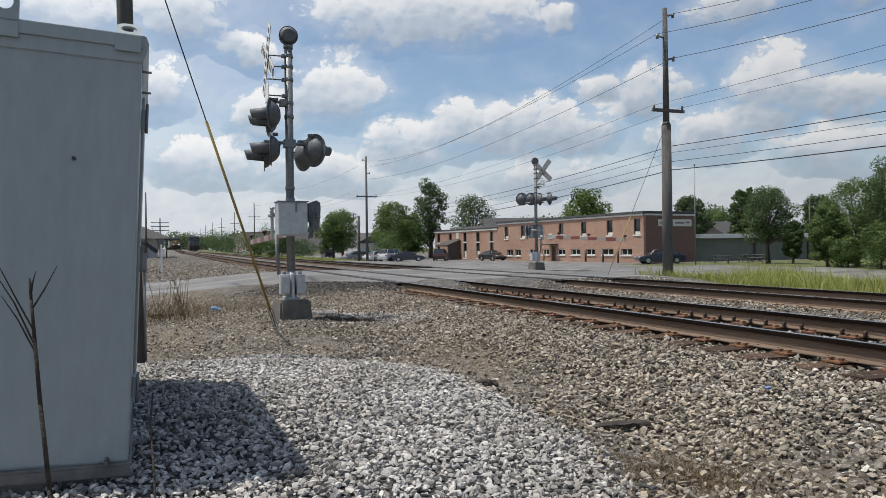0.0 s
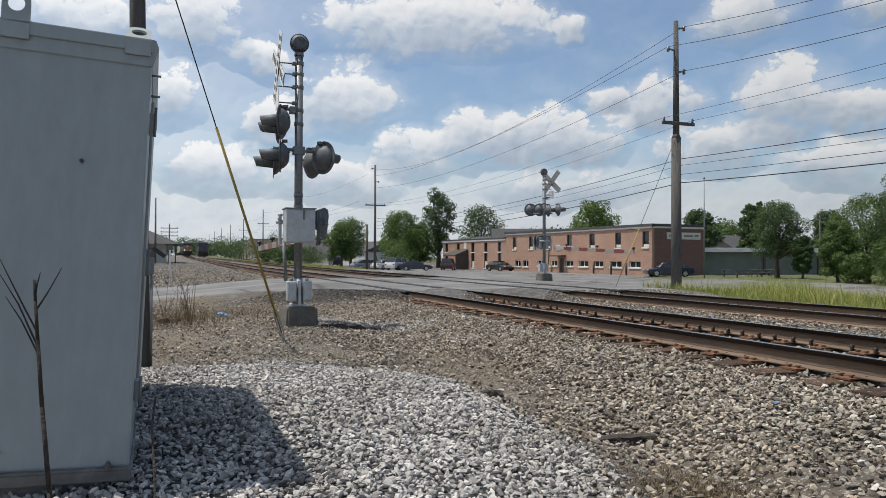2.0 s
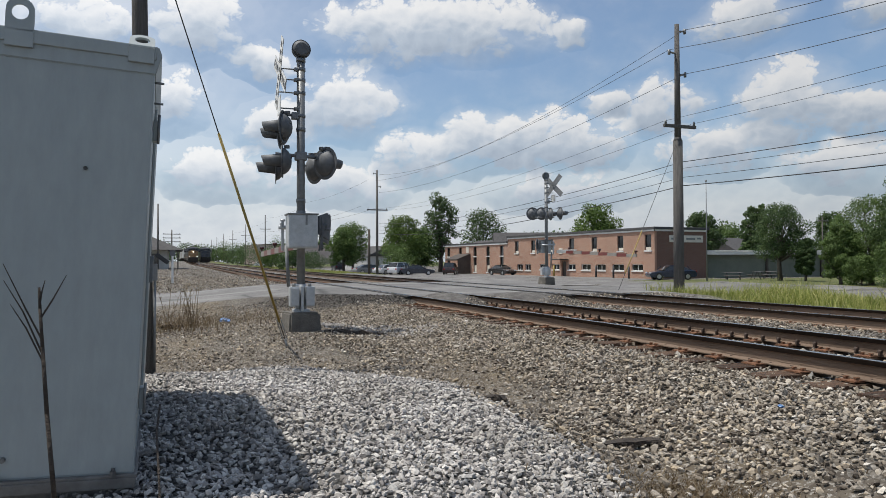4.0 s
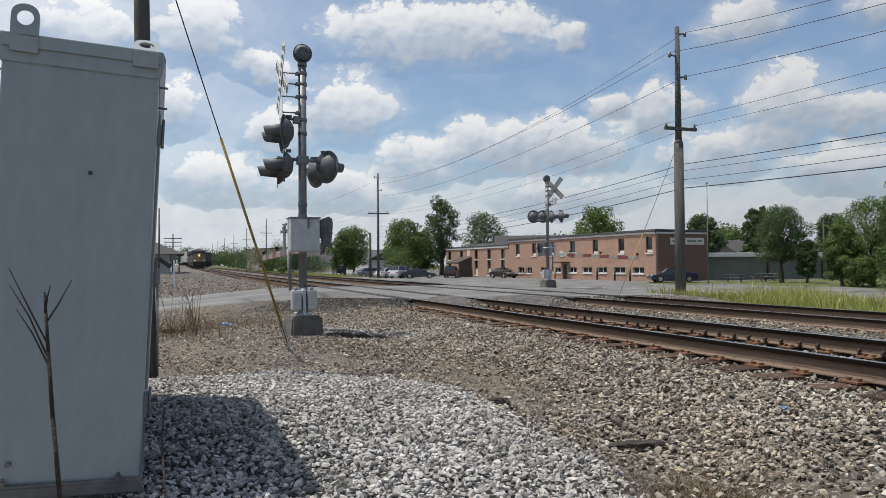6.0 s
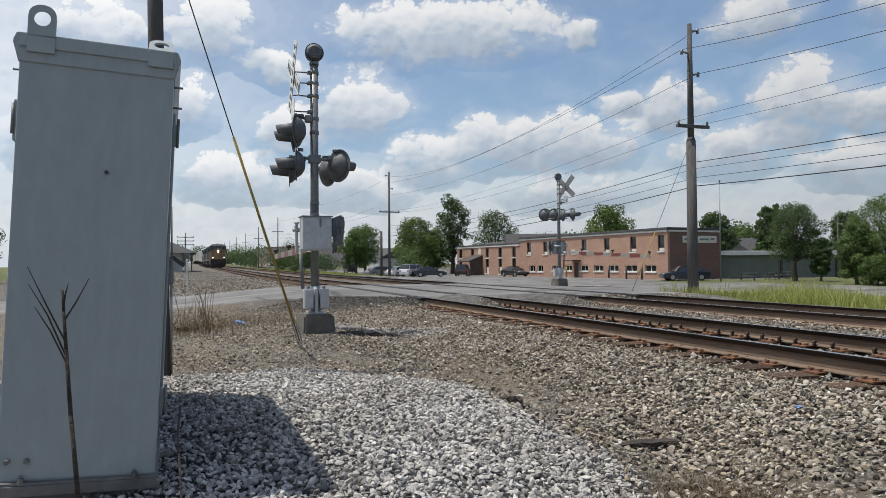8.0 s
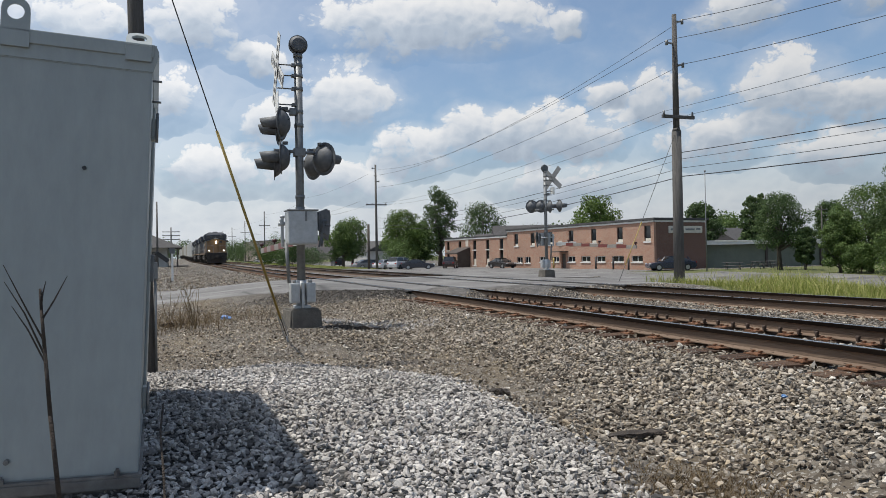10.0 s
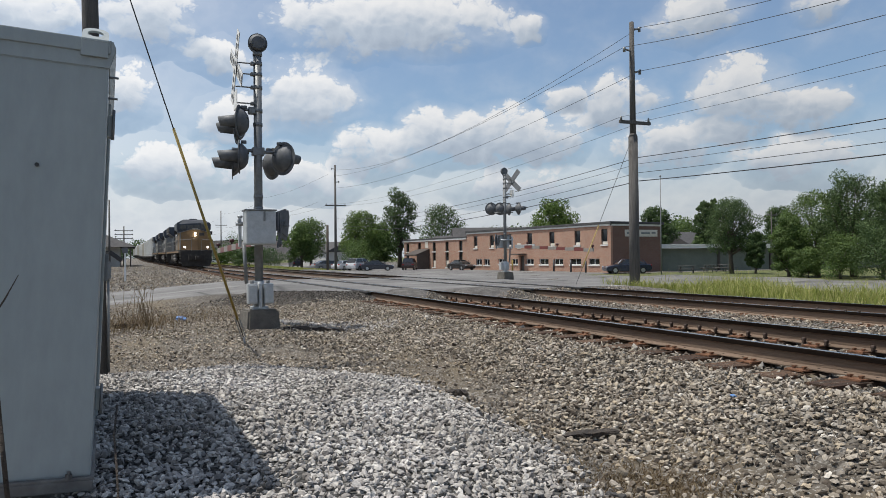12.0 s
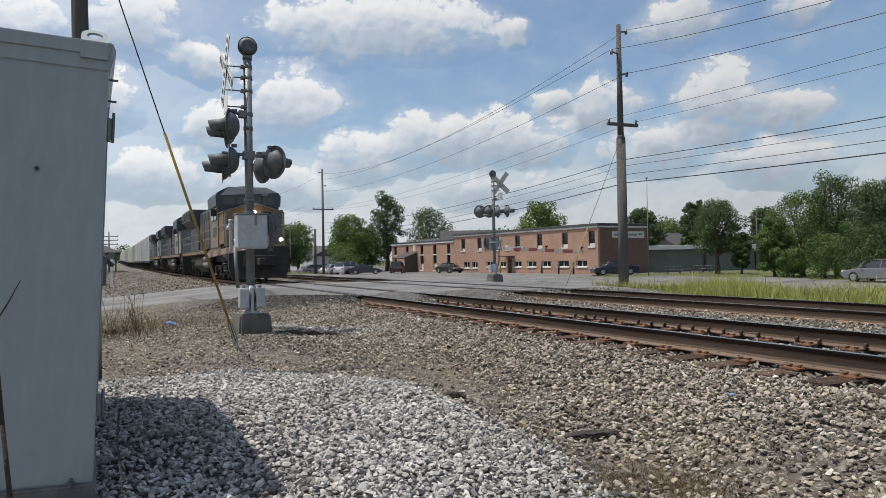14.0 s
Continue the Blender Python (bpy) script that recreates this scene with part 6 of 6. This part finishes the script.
part("plate", box(bmesh.new(), (0.3, 0.03, 0.3), (0, -0.04, 1.75), 0.01), M["lampback"], mk)
q = thing("wooden_post", "Short dark wooden post beside the street pole", "post", pose(17.7, 67.0, lz(17.7, 67.0)))
part("shaft", rod(bmesh.new(), (0, 0, -0.1), (0, 0, 4.4), 0.13, 0.11, seg=10), M["bark"], q)
em = thing("electric_meter", "Grey electric meter box with conduit on a wooden pole", "meter", pose(0.05, 8.3, 0.0))
part("case", box(bmesh.new(), (0.06, 0.08, 0.2), (-0.03, 0, 0.72), 0.012), M["galv"], em)
part("conduit", rod(bmesh.new(), (-0.03, 0, -0.45), (-0.03, 0, 0.65), 0.014, seg=8), M["galv"], em)
part("bracket", box(bmesh.new(), (0.17, 0.05, 0.05), (0.05, 0, 0.88), 0.01, rot=pose(0, 0, 0, 0, 38, 0)), M["black"], em)

# ---- small things near the camera ----
sap = thing("dead_sapling", "Bare dead sapling with forked twigs beside the cabinet", "sapling", pose(-0.19, 2.62, -0.42))
bm = bmesh.new()
stem = [(-0.0, 0, -0.05), (-0.02, 0, 0.26), (-0.05, 0, 0.62), (-0.068, 0, 0.90), (-0.078, 0, 1.06), (-0.082, 0, 1.15)]
for i, (a, b) in enumerate(zip(stem, stem[1:])):
    rod(bm, a, b, 0.0115 - 0.0013 * i, 0.0115 - 0.0013 * (i + 1), 8)
part("stem", bm, M["deadwood"], sap)
for a, b, c in (((-0.07, 0, 0.93), (-0.13, 0, 1.06), (-0.21, -0.02, 1.25)), ((-0.068, 0, 0.87), (-0.14, 0, 1.05), (-0.215, 0.02, 1.18)), ((-0.066, 0, 0.84), (-0.13, 0.01, 0.98), (-0.19, 0.02, 1.08)), ((-0.076, 0, 1.02), (-0.03, 0, 1.10), (0.02, 0, 1.20)), ((-0.08, 0, 1.07), (-0.072, 0, 1.13), (-0.06, 0, 1.18))):
    bm = bmesh.new()
    rod(bm, a, b, 0.0042, 0.0034, 6)
    rod(bm, b, c, 0.0034, 0.0014, 6)
    part("twig", bm, M["deadwood"], sap)
tw = thing("dead_weed", "Thin dead weed stalk beside the cabinet", "weed", pose(0.21, 2.9, -0.40))
bm = bmesh.new()
pts = [(0.0, -0.4, 0.0), (-0.015, -0.2, 0.28), (-0.03, 0.0, 0.42), (-0.02, 0.2, 0.52)]
for a, b in zip(pts, pts[1:]):
    rod(bm, a, b, 0.006, 0.005, 6)
part("stalk", bm, M["deadwood"], tw)


def chunk(name, at, size, rz, label, category, mat, seed):
    rnd = random.Random(seed)
    bm = bmesh.new()
    box(bm, size)
    long_edges = [e for e in bm.edges if (e.verts[0].co - e.verts[1].co).length > 0.6 * max(size)]
    bmesh.ops.subdivide_edges(bm, edges=long_edges, cuts=5)
    for v in bm.verts:
        v.co += Vector([rnd.uniform(-0.3, 0.3) * size[2] for _ in range(3)])
        v.co.z *= 1 - 0.5 * abs(v.co.x) / (0.5 * size[0] + 0.001)
    ob = new(name, finish(bm, name, mat))
    ob.matrix_basis = pose(*at, rnd.uniform(-4, 4), rnd.uniform(-4, 4), rz)
    return tagged(ob, label, category)


chunk("wood_chunk", (3.06, 5.32, float(land(3.06, 5.32)) + 0.035), (0.17, 0.085, 0.06), -25, "Dark rotten chunk of timber in the stones", "wood", M["deadwood"], 1)
chunk("broken_plank", (3.42, 3.72, float(land(3.42, 3.72)) + 0.05), (0.42, 0.075, 0.03), -14, "Broken dark plank lying on the stones", "plank", M["deadwood"], 2)
chunk("wood_splinter", (2.54, 2.25, float(land(2.54, 2.25)) + 0.05), (0.035, 0.10, 0.02), 20, "Pale splintered wood scrap among the ballast", "wood", M["wood_pole"], 3)
# added dark strip where the signal's shadow falls: shade made as a shape
chunk("timber_scrap", (3.1, 10.7, float(land(3.1, 10.7)) + 0.04), (0.7, 0.12, 0.06), -18, "Dark strip standing in for the mast's shadow", "wood", M["deadwood"], 4)
chunk("timber_scrap", (0.15, 13.2, float(land(0.15, 13.2)) + 0.04), (0.42, 0.14, 0.07), 10, "Dark timber scrap on the soil", "wood", M["deadwood"], 5)
# second added strip, also standing in for the signal's shadow
chunk("timber_scrap", (2.75, 11.0, float(land(2.75, 11.0)) + 0.03), (0.42, 0.1, 0.05), -8, "Dark strip standing in for the mast's shadow", "wood", M["deadwood"], 6)


def crumple(at, r, label, seed):
    rnd = random.Random(seed)
    bm = bmesh.new()
    bmesh.ops.create_icosphere(bm, subdivisions=2, radius=r)
    for v in bm.verts:
        v.co = v.co * rnd.uniform(0.6, 1.25)
        v.co.z *= 0.5
    ob = new("plastic_scrap", finish(bm, "plastic_scrap", M["blue_bag"]))
    ob.matrix_basis = pose(*at)
    tagged(ob, label, "litter")


crumple((1.16, 14.5, float(land(1.16, 14.5)) + 0.04), 0.11, "Crumpled blue and white plastic scrap on the soil", 1)
crumple((4.46, 3.35, float(land(4.46, 3.35)) + 0.035), 0.024, "Small blue plastic scrap on the ballast", 2)


def blades(rng, xs, ys, heights, width, bendy, z_fn):
    """Grass blades, each a bent strip of two quads."""
    k = len(xs)
    a = rng.uniform(0, math.tau, k)
    side = np.stack([np.cos(a), np.sin(a), np.zeros(k)], 1) * (width * rng.uniform(0.6, 1.3, k))[:, None]
    b = rng.uniform(0, math.tau, k)
    lean = np.stack([np.cos(b), np.sin(b), np.zeros(k)], 1) * (heights * bendy * rng.uniform(0.2, 1.0, k))[:, None]
    base = np.stack([xs, ys, z_fn(xs, ys) - 0.02], 1)
    up = np.array([0, 0, 1.0])
    p0, p1 = base - side, base + side
    mid = base + lean * 0.35 + up * (heights * 0.6)[:, None]
    tip = base + lean + up * heights[:, None] * rng.uniform(0.85, 1.0, k)[:, None]
    v = np.stack([p0, p1, mid + side * 0.8, mid - side * 0.8, tip + side * 0.15, tip - side * 0.15], 1).reshape(-1, 3)
    i = np.arange(k)[:, None] * 6
    f = np.concatenate([i + np.array([[0, 1, 2, 3]]), i + np.array([[3, 2, 4, 5]])])
    return v, f


rng = np.random.default_rng(5)
gx, gy = rng.uniform(13.5, 22.5, 48000), rng.uniform(-8, 18.8, 48000)
keep = (gx > 13.9 + 0.5 * np.sin(gy * 1.7) + 0.04 * (gy - 8)) & (gy < 18.3 + 0.5 * np.sin(gx * 2))
gx, gy = gx[keep], gy[keep]
tuft = 0.5 + 0.5 * np.sin(gx * 1.9 + 1.3 * np.sin(gy * 0.8)) * np.sin(gy * 1.4 + gx)
gh = rng.uniform(0.2, 0.55, len(gx)) * (0.55 + 1.0 * tuft ** 1.5) + (rng.random(len(gx)) < 0.04) * rng.uniform(0.2, 0.5, len(gx))
v, f = blades(rng, gx, gy, gh * 0.74, 0.0065, 0.75, land)
tagged(new("tall_grass", mesh_np("tall_grass", v, f, M["grass"])), "Tall yellow-green grass growing beside the tracks", "grass", kind="stuff")
gx, gy = rng.uniform(13.2, 21, 22000), rng.uniform(67, 150, 22000)
v, f = blades(rng, gx, gy, rng.uniform(0.05, 0.16, len(gx)), 0.022, 0.5, land)
tagged(new("verge_grass", mesh_np("verge_grass", v, f, M["grass"])), "Rough green verge grass beyond the crossing", "grass", kind="stuff")
gx = np.concatenate([rng.normal(0.35, 0.45, 700), rng.normal(0.9, 0.9, 700), rng.normal(3.1, 0.3, 3000), rng.normal(3.35, 0.35, 1800)])
gy = np.concatenate([rng.normal(13.2, 0.9, 700), rng.normal(15.0, 1.4, 700), rng.normal(2.55, 0.28, 3000), rng.normal(6.4, 0.8, 1800)])
gh = np.concatenate([rng.uniform(0.05, 0.3, 1400), rng.uniform(0.02, 0.065, 3000), rng.uniform(0.01, 0.045, 1800)])
v, f = blades(rng, gx, gy, gh, 0.004, 1.2, land)
tagged(new("dry_grass", mesh_np("dry_grass", v, f, M["dry"])), "Dry brown grass and weeds on the soil", "dry grass", kind="stuff")
for i, (x, y) in enumerate(((0.3, 12.6), (0.55, 12.3), (0.5, 13.0), (0.1, 13.4))):
    w = thing("dry_weed", "Tall dry brown weed standing on the soil", "weed", pose(x, y, lz(x, y)), "weeds near the mast")
    rnd = random.Random(i)
    for k in range(5):
        bm = bmesh.new()
        tip = Vector((rnd.uniform(-0.25, 0.25), rnd.uniform(-0.2, 0.2), rnd.uniform(0.45, 0.9)))
        rod(bm, (0, 0, 0), tip * 0.6, 0.005, 0.004, 5)
        rod(bm, tip * 0.6, tip, 0.004, 0.002, 5)
        for j in range(4):
            q = tip * rnd.uniform(0.4, 0.95)
            rod(bm, q, q + Vector((rnd.uniform(-0.1, 0.1), rnd.uniform(-0.1, 0.1), rnd.uniform(0.03, 0.1))), 0.003, 0.002, 4)
        part("stalk", bm, M["dry"], w)

# ---- ballast stones ----


def stone_material(name, stops):
    m = bpy.data.materials.new(name)
    m.use_nodes = True
    nt = m.node_tree
    nt.nodes.clear()
    n = Nodes(nt)
    g = n.add("ShaderNodeNewGeometry")
    col = n.ramp(g.outputs["Random Per Island"], stops)
    col = n.mix(0.55, col, n.ramp(n.noise(g.outputs["Position"], 45.0, 5.0, 0.65), [(0.3, (0.5,) * 3), (0.7, (1.2,) * 3)]), "MULTIPLY")
    dust = n.ramp(n.noise(g.outputs["Position"], 0.9, 4.0), [(0.4, (0.8, 0.78, 0.74)), (0.65, (1.05, 1.04, 1.02))])
    col = n.mix(1.0, col, dust, "MULTIPLY")
    b = n.add("ShaderNodeBsdfPrincipled", ins={"Base Color": col, "Roughness": 0.88, "Specular IOR Level": 0.3})
    n.set(b.inputs["Normal"], n.add("ShaderNodeBump", ins={"Strength": 0.5, "Distance": 0.012, "Height": n.noise(g.outputs["Position"], 90, 4.0)}).outputs[0])
    out = n.add("ShaderNodeOutputMaterial")
    nt.links.new(b.outputs[0], out.inputs[0])
    return m


M["fresh_stone"] = stone_material("fresh_grey_limestone", [(0.0, (0.185, 0.174, 0.168)), (0.3, (0.36, 0.342, 0.33)), (0.7, (0.505, 0.485, 0.465)), (1.0, (0.68, 0.655, 0.625))])
M["old_stone"] = stone_material("mixed_old_ballast", [(0.0, (0.06, 0.048, 0.039)), (0.2, (0.178, 0.15, 0.12)), (0.45, (0.29, 0.254, 0.211)), (0.7, (0.4, 0.364, 0.318)), (0.9, (0.44, 0.365, 0.268)), (1.0, (0.64, 0.61, 0.56))])

M["tar_stone"] = stone_material("crumbled_tar", [(0.0, (0.03, 0.027, 0.025)), (0.5, (0.075, 0.068, 0.062)), (0.9, (0.13, 0.12, 0.11)), (1.0, (0.3, 0.28, 0.25))])

GOLD = (1 + 5 ** 0.5) / 2
ICO = np.array([(a * s0, b * s1 * GOLD, 0) for a in (1,) for b in (1,) for s0 in (-1, 1) for s1 in (1, -1)], float)
ICO = np.concatenate([ICO, ICO[:, (2, 0, 1)], ICO[:, (1, 2, 0)]]) / math.hypot(1, GOLD)
ICO_F = np.array([(i, j, k) for i in range(12) for j in range(i + 1, 12) for k in range(j + 1, 12)
                  if max(np.linalg.norm(ICO[i] - ICO[j]), np.linalg.norm(ICO[j] - ICO[k]), np.linalg.norm(ICO[i] - ICO[k])) < 1.1])
ICO_F = np.array([f if np.dot(np.cross(ICO[f[1]] - ICO[f[0]], ICO[f[2]] - ICO[f[0]]), ICO[f[0]]) > 0 else f[::-1] for f in ICO_F])

OCT = np.array([(1, 0, 0), (-1, 0, 0), (0, 1, 0), (0, -1, 0), (0, 0, 1), (0, 0, -1)], float)
OCT_F = np.array([(0, 2, 4), (2, 1, 4), (1, 3, 4), (3, 0, 4), (2, 0, 5), (1, 2, 5), (3, 1, 5), (0, 3, 5)])


def scatter(name, rng, xs, ys, size, mat, label, sink=0.25, spread=0.45, base=ICO, faces=ICO_F):
    k, nv = len(xs), len(base)
    v = base[None] * rng.uniform(0.72, 1.12, (k, nv, 1)) + (rng.normal(0, 0.16, (k, nv, 3)) if nv == 6 else 0)
    cut = rng.normal(size=(k, 3, 3))
    cut /= np.linalg.norm(cut, axis=2)[:, :, None]
    for q in range(3):                      # split faces: flatten the stone against three random planes
        d = (v * cut[:, q:q + 1]).sum(2)
        v = v - cut[:, q:q + 1] * np.maximum(d - rng.uniform(0.2, 0.6, (k, 1)), 0)[:, :, None]
    v = v * np.stack([rng.uniform(0.8, 1.3, k), rng.uniform(0.65, 1.0, k), rng.uniform(0.4, 0.75, k)], 1)[:, None, :]
    v = v * (size * np.exp(np.clip(rng.normal(0, spread * 0.55, k), -0.5, 0.5)))[:, None, None] * 0.86
    ax = rng.normal(size=(k, 3)) * np.array([0.35, 0.35, 1.0])
    ax /= np.linalg.norm(ax, axis=1)[:, None]
    an = rng.uniform(0, math.tau, k)
    c, s = np.cos(an)[:, None, None], np.sin(an)[:, None, None]
    a = ax[:, None, :]
    dot = (v * a).sum(2, keepdims=True)
    v = v * c + np.cross(np.broadcast_to(a, v.shape), v) * s + a * dot * (1 - c)
    z = land(xs, ys) + size * rng.uniform(-sink, 1.0, k)
    v = v + np.stack([xs, ys, z], 1)[:, None, :]
    f = (np.arange(k) * nv)[:, None, None] + faces[None]
    ob = new(name, mesh_np(name, v.reshape(-1, 3), f.reshape(-1, 3), mat))
    return tagged(ob, label, "ballast", kind="stuff")


rng = np.random.default_rng(11)


def area(x0, x1, y0, y1, per_m2):
    k = int((x1 - x0) * (y1 - y0) * per_m2)
    return rng.uniform(x0, x1, k), rng.uniform(y0, y1, k)


def clear(x, y):
    """Away from the cabinet, the road and the mast foundation."""
    lo, _ = road_edges(x)
    return ~((np.abs(x + 0.28) < 0.34) & (y > 3.1) & (y < 5.45)) & (y < lo - 0.2) & (np.hypot(x - 2.22, y - 11.4) > 0.42)


x, y = area(-1.6, 3.3, 1.4, 8.4, 1300)
x0, y0 = area(-2.4, 3.3, -0.9, 1.4, 260)
x1, y1 = area(-2.4, -1.6, 1.4, 8.4, 260)
x, y = np.concatenate([x, x0, x1]), np.concatenate([y, y0, y1])
edge = fresh_edge(x, y) + rng.normal(0, 0.09, len(x))
ok = (edge > 0) & clear(x, y)
scatter("fresh_ballast", rng, x[ok], y[ok], 0.0265, M["fresh_stone"], "Fresh pale grey crushed stone heaped by the cabinet")
x, y = area(2.4, 5.2, 0.8, 17.0, 1150)
p = np.clip(smooth_step(3.3, 4.0, x) + 0.35 + 0.3 * smooth_step(5.5, 3.5, y), 0, 1)
bare = np.exp(-(((x - 3.05) / 0.42) ** 2 + ((y - 2.75) / 0.5) ** 2)) + np.exp(-(((x - 3.38) / 0.45) ** 2 + ((y - 6.3) / 1.3) ** 2)) + 0.5 * np.exp(-(((x - 3.75) / 0.55) ** 2 + ((y - 2.3) / 0.5) ** 2))
p = p * (1 - 0.93 * np.clip(1.4 * bare, 0, 1)) * (1 - 0.8 * tar_mask(x, y))
ok = (fresh_edge(x, y) < rng.normal(0.05, 0.1, len(x))) & (rng.random(len(x)) < p) & clear(x, y)
near = ok & (y < 5.2)
scatter("shoulder_ballast", rng, x[near], y[near], 0.029, M["old_stone"], "Mixed grey and tan ballast on the track shoulder")
near = ok & (y >= 5.2)
scatter("shoulder_ballast", rng, x[near], y[near], 0.033, M["old_stone"], "Mixed grey and tan ballast near the road", base=OCT, faces=OCT_F)
x0, y0 = area(5.0, 8.7, 0.5, 16.0, 430)
x1, y1 = area(8.7, 13.2, 0.5, 16.0, 270)
x, y = np.concatenate([x0, x1]), np.concatenate([y0, y1])
ok = clear(x, y) & ~((np.abs(np.abs(x - TRACK_1) - 0.753) < 0.1) | (np.abs(np.abs(x - TRACK_2) - 0.753) < 0.1))
scatter("track_ballast", rng, x[ok], y[ok], 0.034, M["old_stone"], "Dirty ballast between the rails and tracks", sink=0.4, base=OCT, faces=OCT_F)
x, y = area(2.3, 4.6, 9.8, 13.8, 620)
k = np.clip(((x - 2.8) * 1.1 - (y - 13.0) * 2.5) / (1.1 ** 2 + 2.5 ** 2), 0, 1)
off = np.hypot(x - 2.8 - 1.1 * k, y - 13.0 + 2.5 * k)
ok = clear(x, y) & (off < 0.42 + rng.normal(0, 0.14, len(x)))
scatter("pale_ballast", rng, x[ok], y[ok], 0.036, M["fresh_stone"], "Streak of pale crushed stone beside the crossing mast", base=OCT, faces=OCT_F)
x, y = area(-1.2, 4.4, 5.5, 19.5, 480)
worn = np.exp(-(((x - 3.35) / 0.5) ** 2 + ((y - 6.4) / 1.3) ** 2))
ok = (fresh_edge(x, y) < 0.0) & clear(x, y) & (rng.random(len(x)) > worn) & (rng.random(len(x)) < 0.35 + 0.65 * (np.sin(x * 2.1 + y) * np.sin(y * 1.3) > -0.2))
scatter("loose_stones", rng, x[ok], y[ok], 0.0235, M["old_stone"], "Small loose stones trodden into the soil", spread=0.8, base=OCT, faces=OCT_F)
x0, y0 = area(-6.0, 5.2, 29.8, 60, 30)
x1, y1 = area(-7.0, 4.6, 60, 110, 10)
x, y = np.concatenate([x0, x1]), np.concatenate([y0, y1])
scatter("yard_ballast", rng, x, y, 0.06, M["old_stone"], "Grey ballast spread beyond the crossing", base=OCT, faces=OCT_F)

x, y = area(2.2, 5.6, 14.0, 19.6, 700)
ok = (rng.random(len(x)) < tar_mask(x, y) * 1.2) & (y < road_edges(x)[0] + 0.15)
scatter("asphalt_crumbs", rng, x[ok], y[ok], 0.024, M["tar_stone"], "Dark crumbled asphalt along the edge of the road", base=OCT, faces=OCT_F)

# ---- ties ----
lay_ties(track_near, TRACK_1, ((-8.0, 16.2), (28.2, 300.0)), 62.0)
lay_ties(track_far, TRACK_2, ((-8.0, 14.8), (29.0, 200.0)), 16.0)

# ---- flangeways through the crossing ----
M["flange"] = material("black_rubber_and_tar", ((0.02, 0.019, 0.018), (0.05, 0.047, 0.044)), 3, 0.8, 0, 0.2, 30)
for x0, y0, y1 in ((TRACK_1, 16.0, 28.6), (TRACK_2, 14.9, 28.4)):
    for side in (-0.753, 0.753):
        for d in (-0.095, 0.095):
            bm = bmesh.new()
            box(bm, (0.1, y1 - y0, 0.03), (x0 + side + d, (y0 + y1) / 2, -0.022))
            strip = new("flangeway_strip", finish(bm, "flangeway_strip", M["flange"]))
            strip.parent = road

motions()
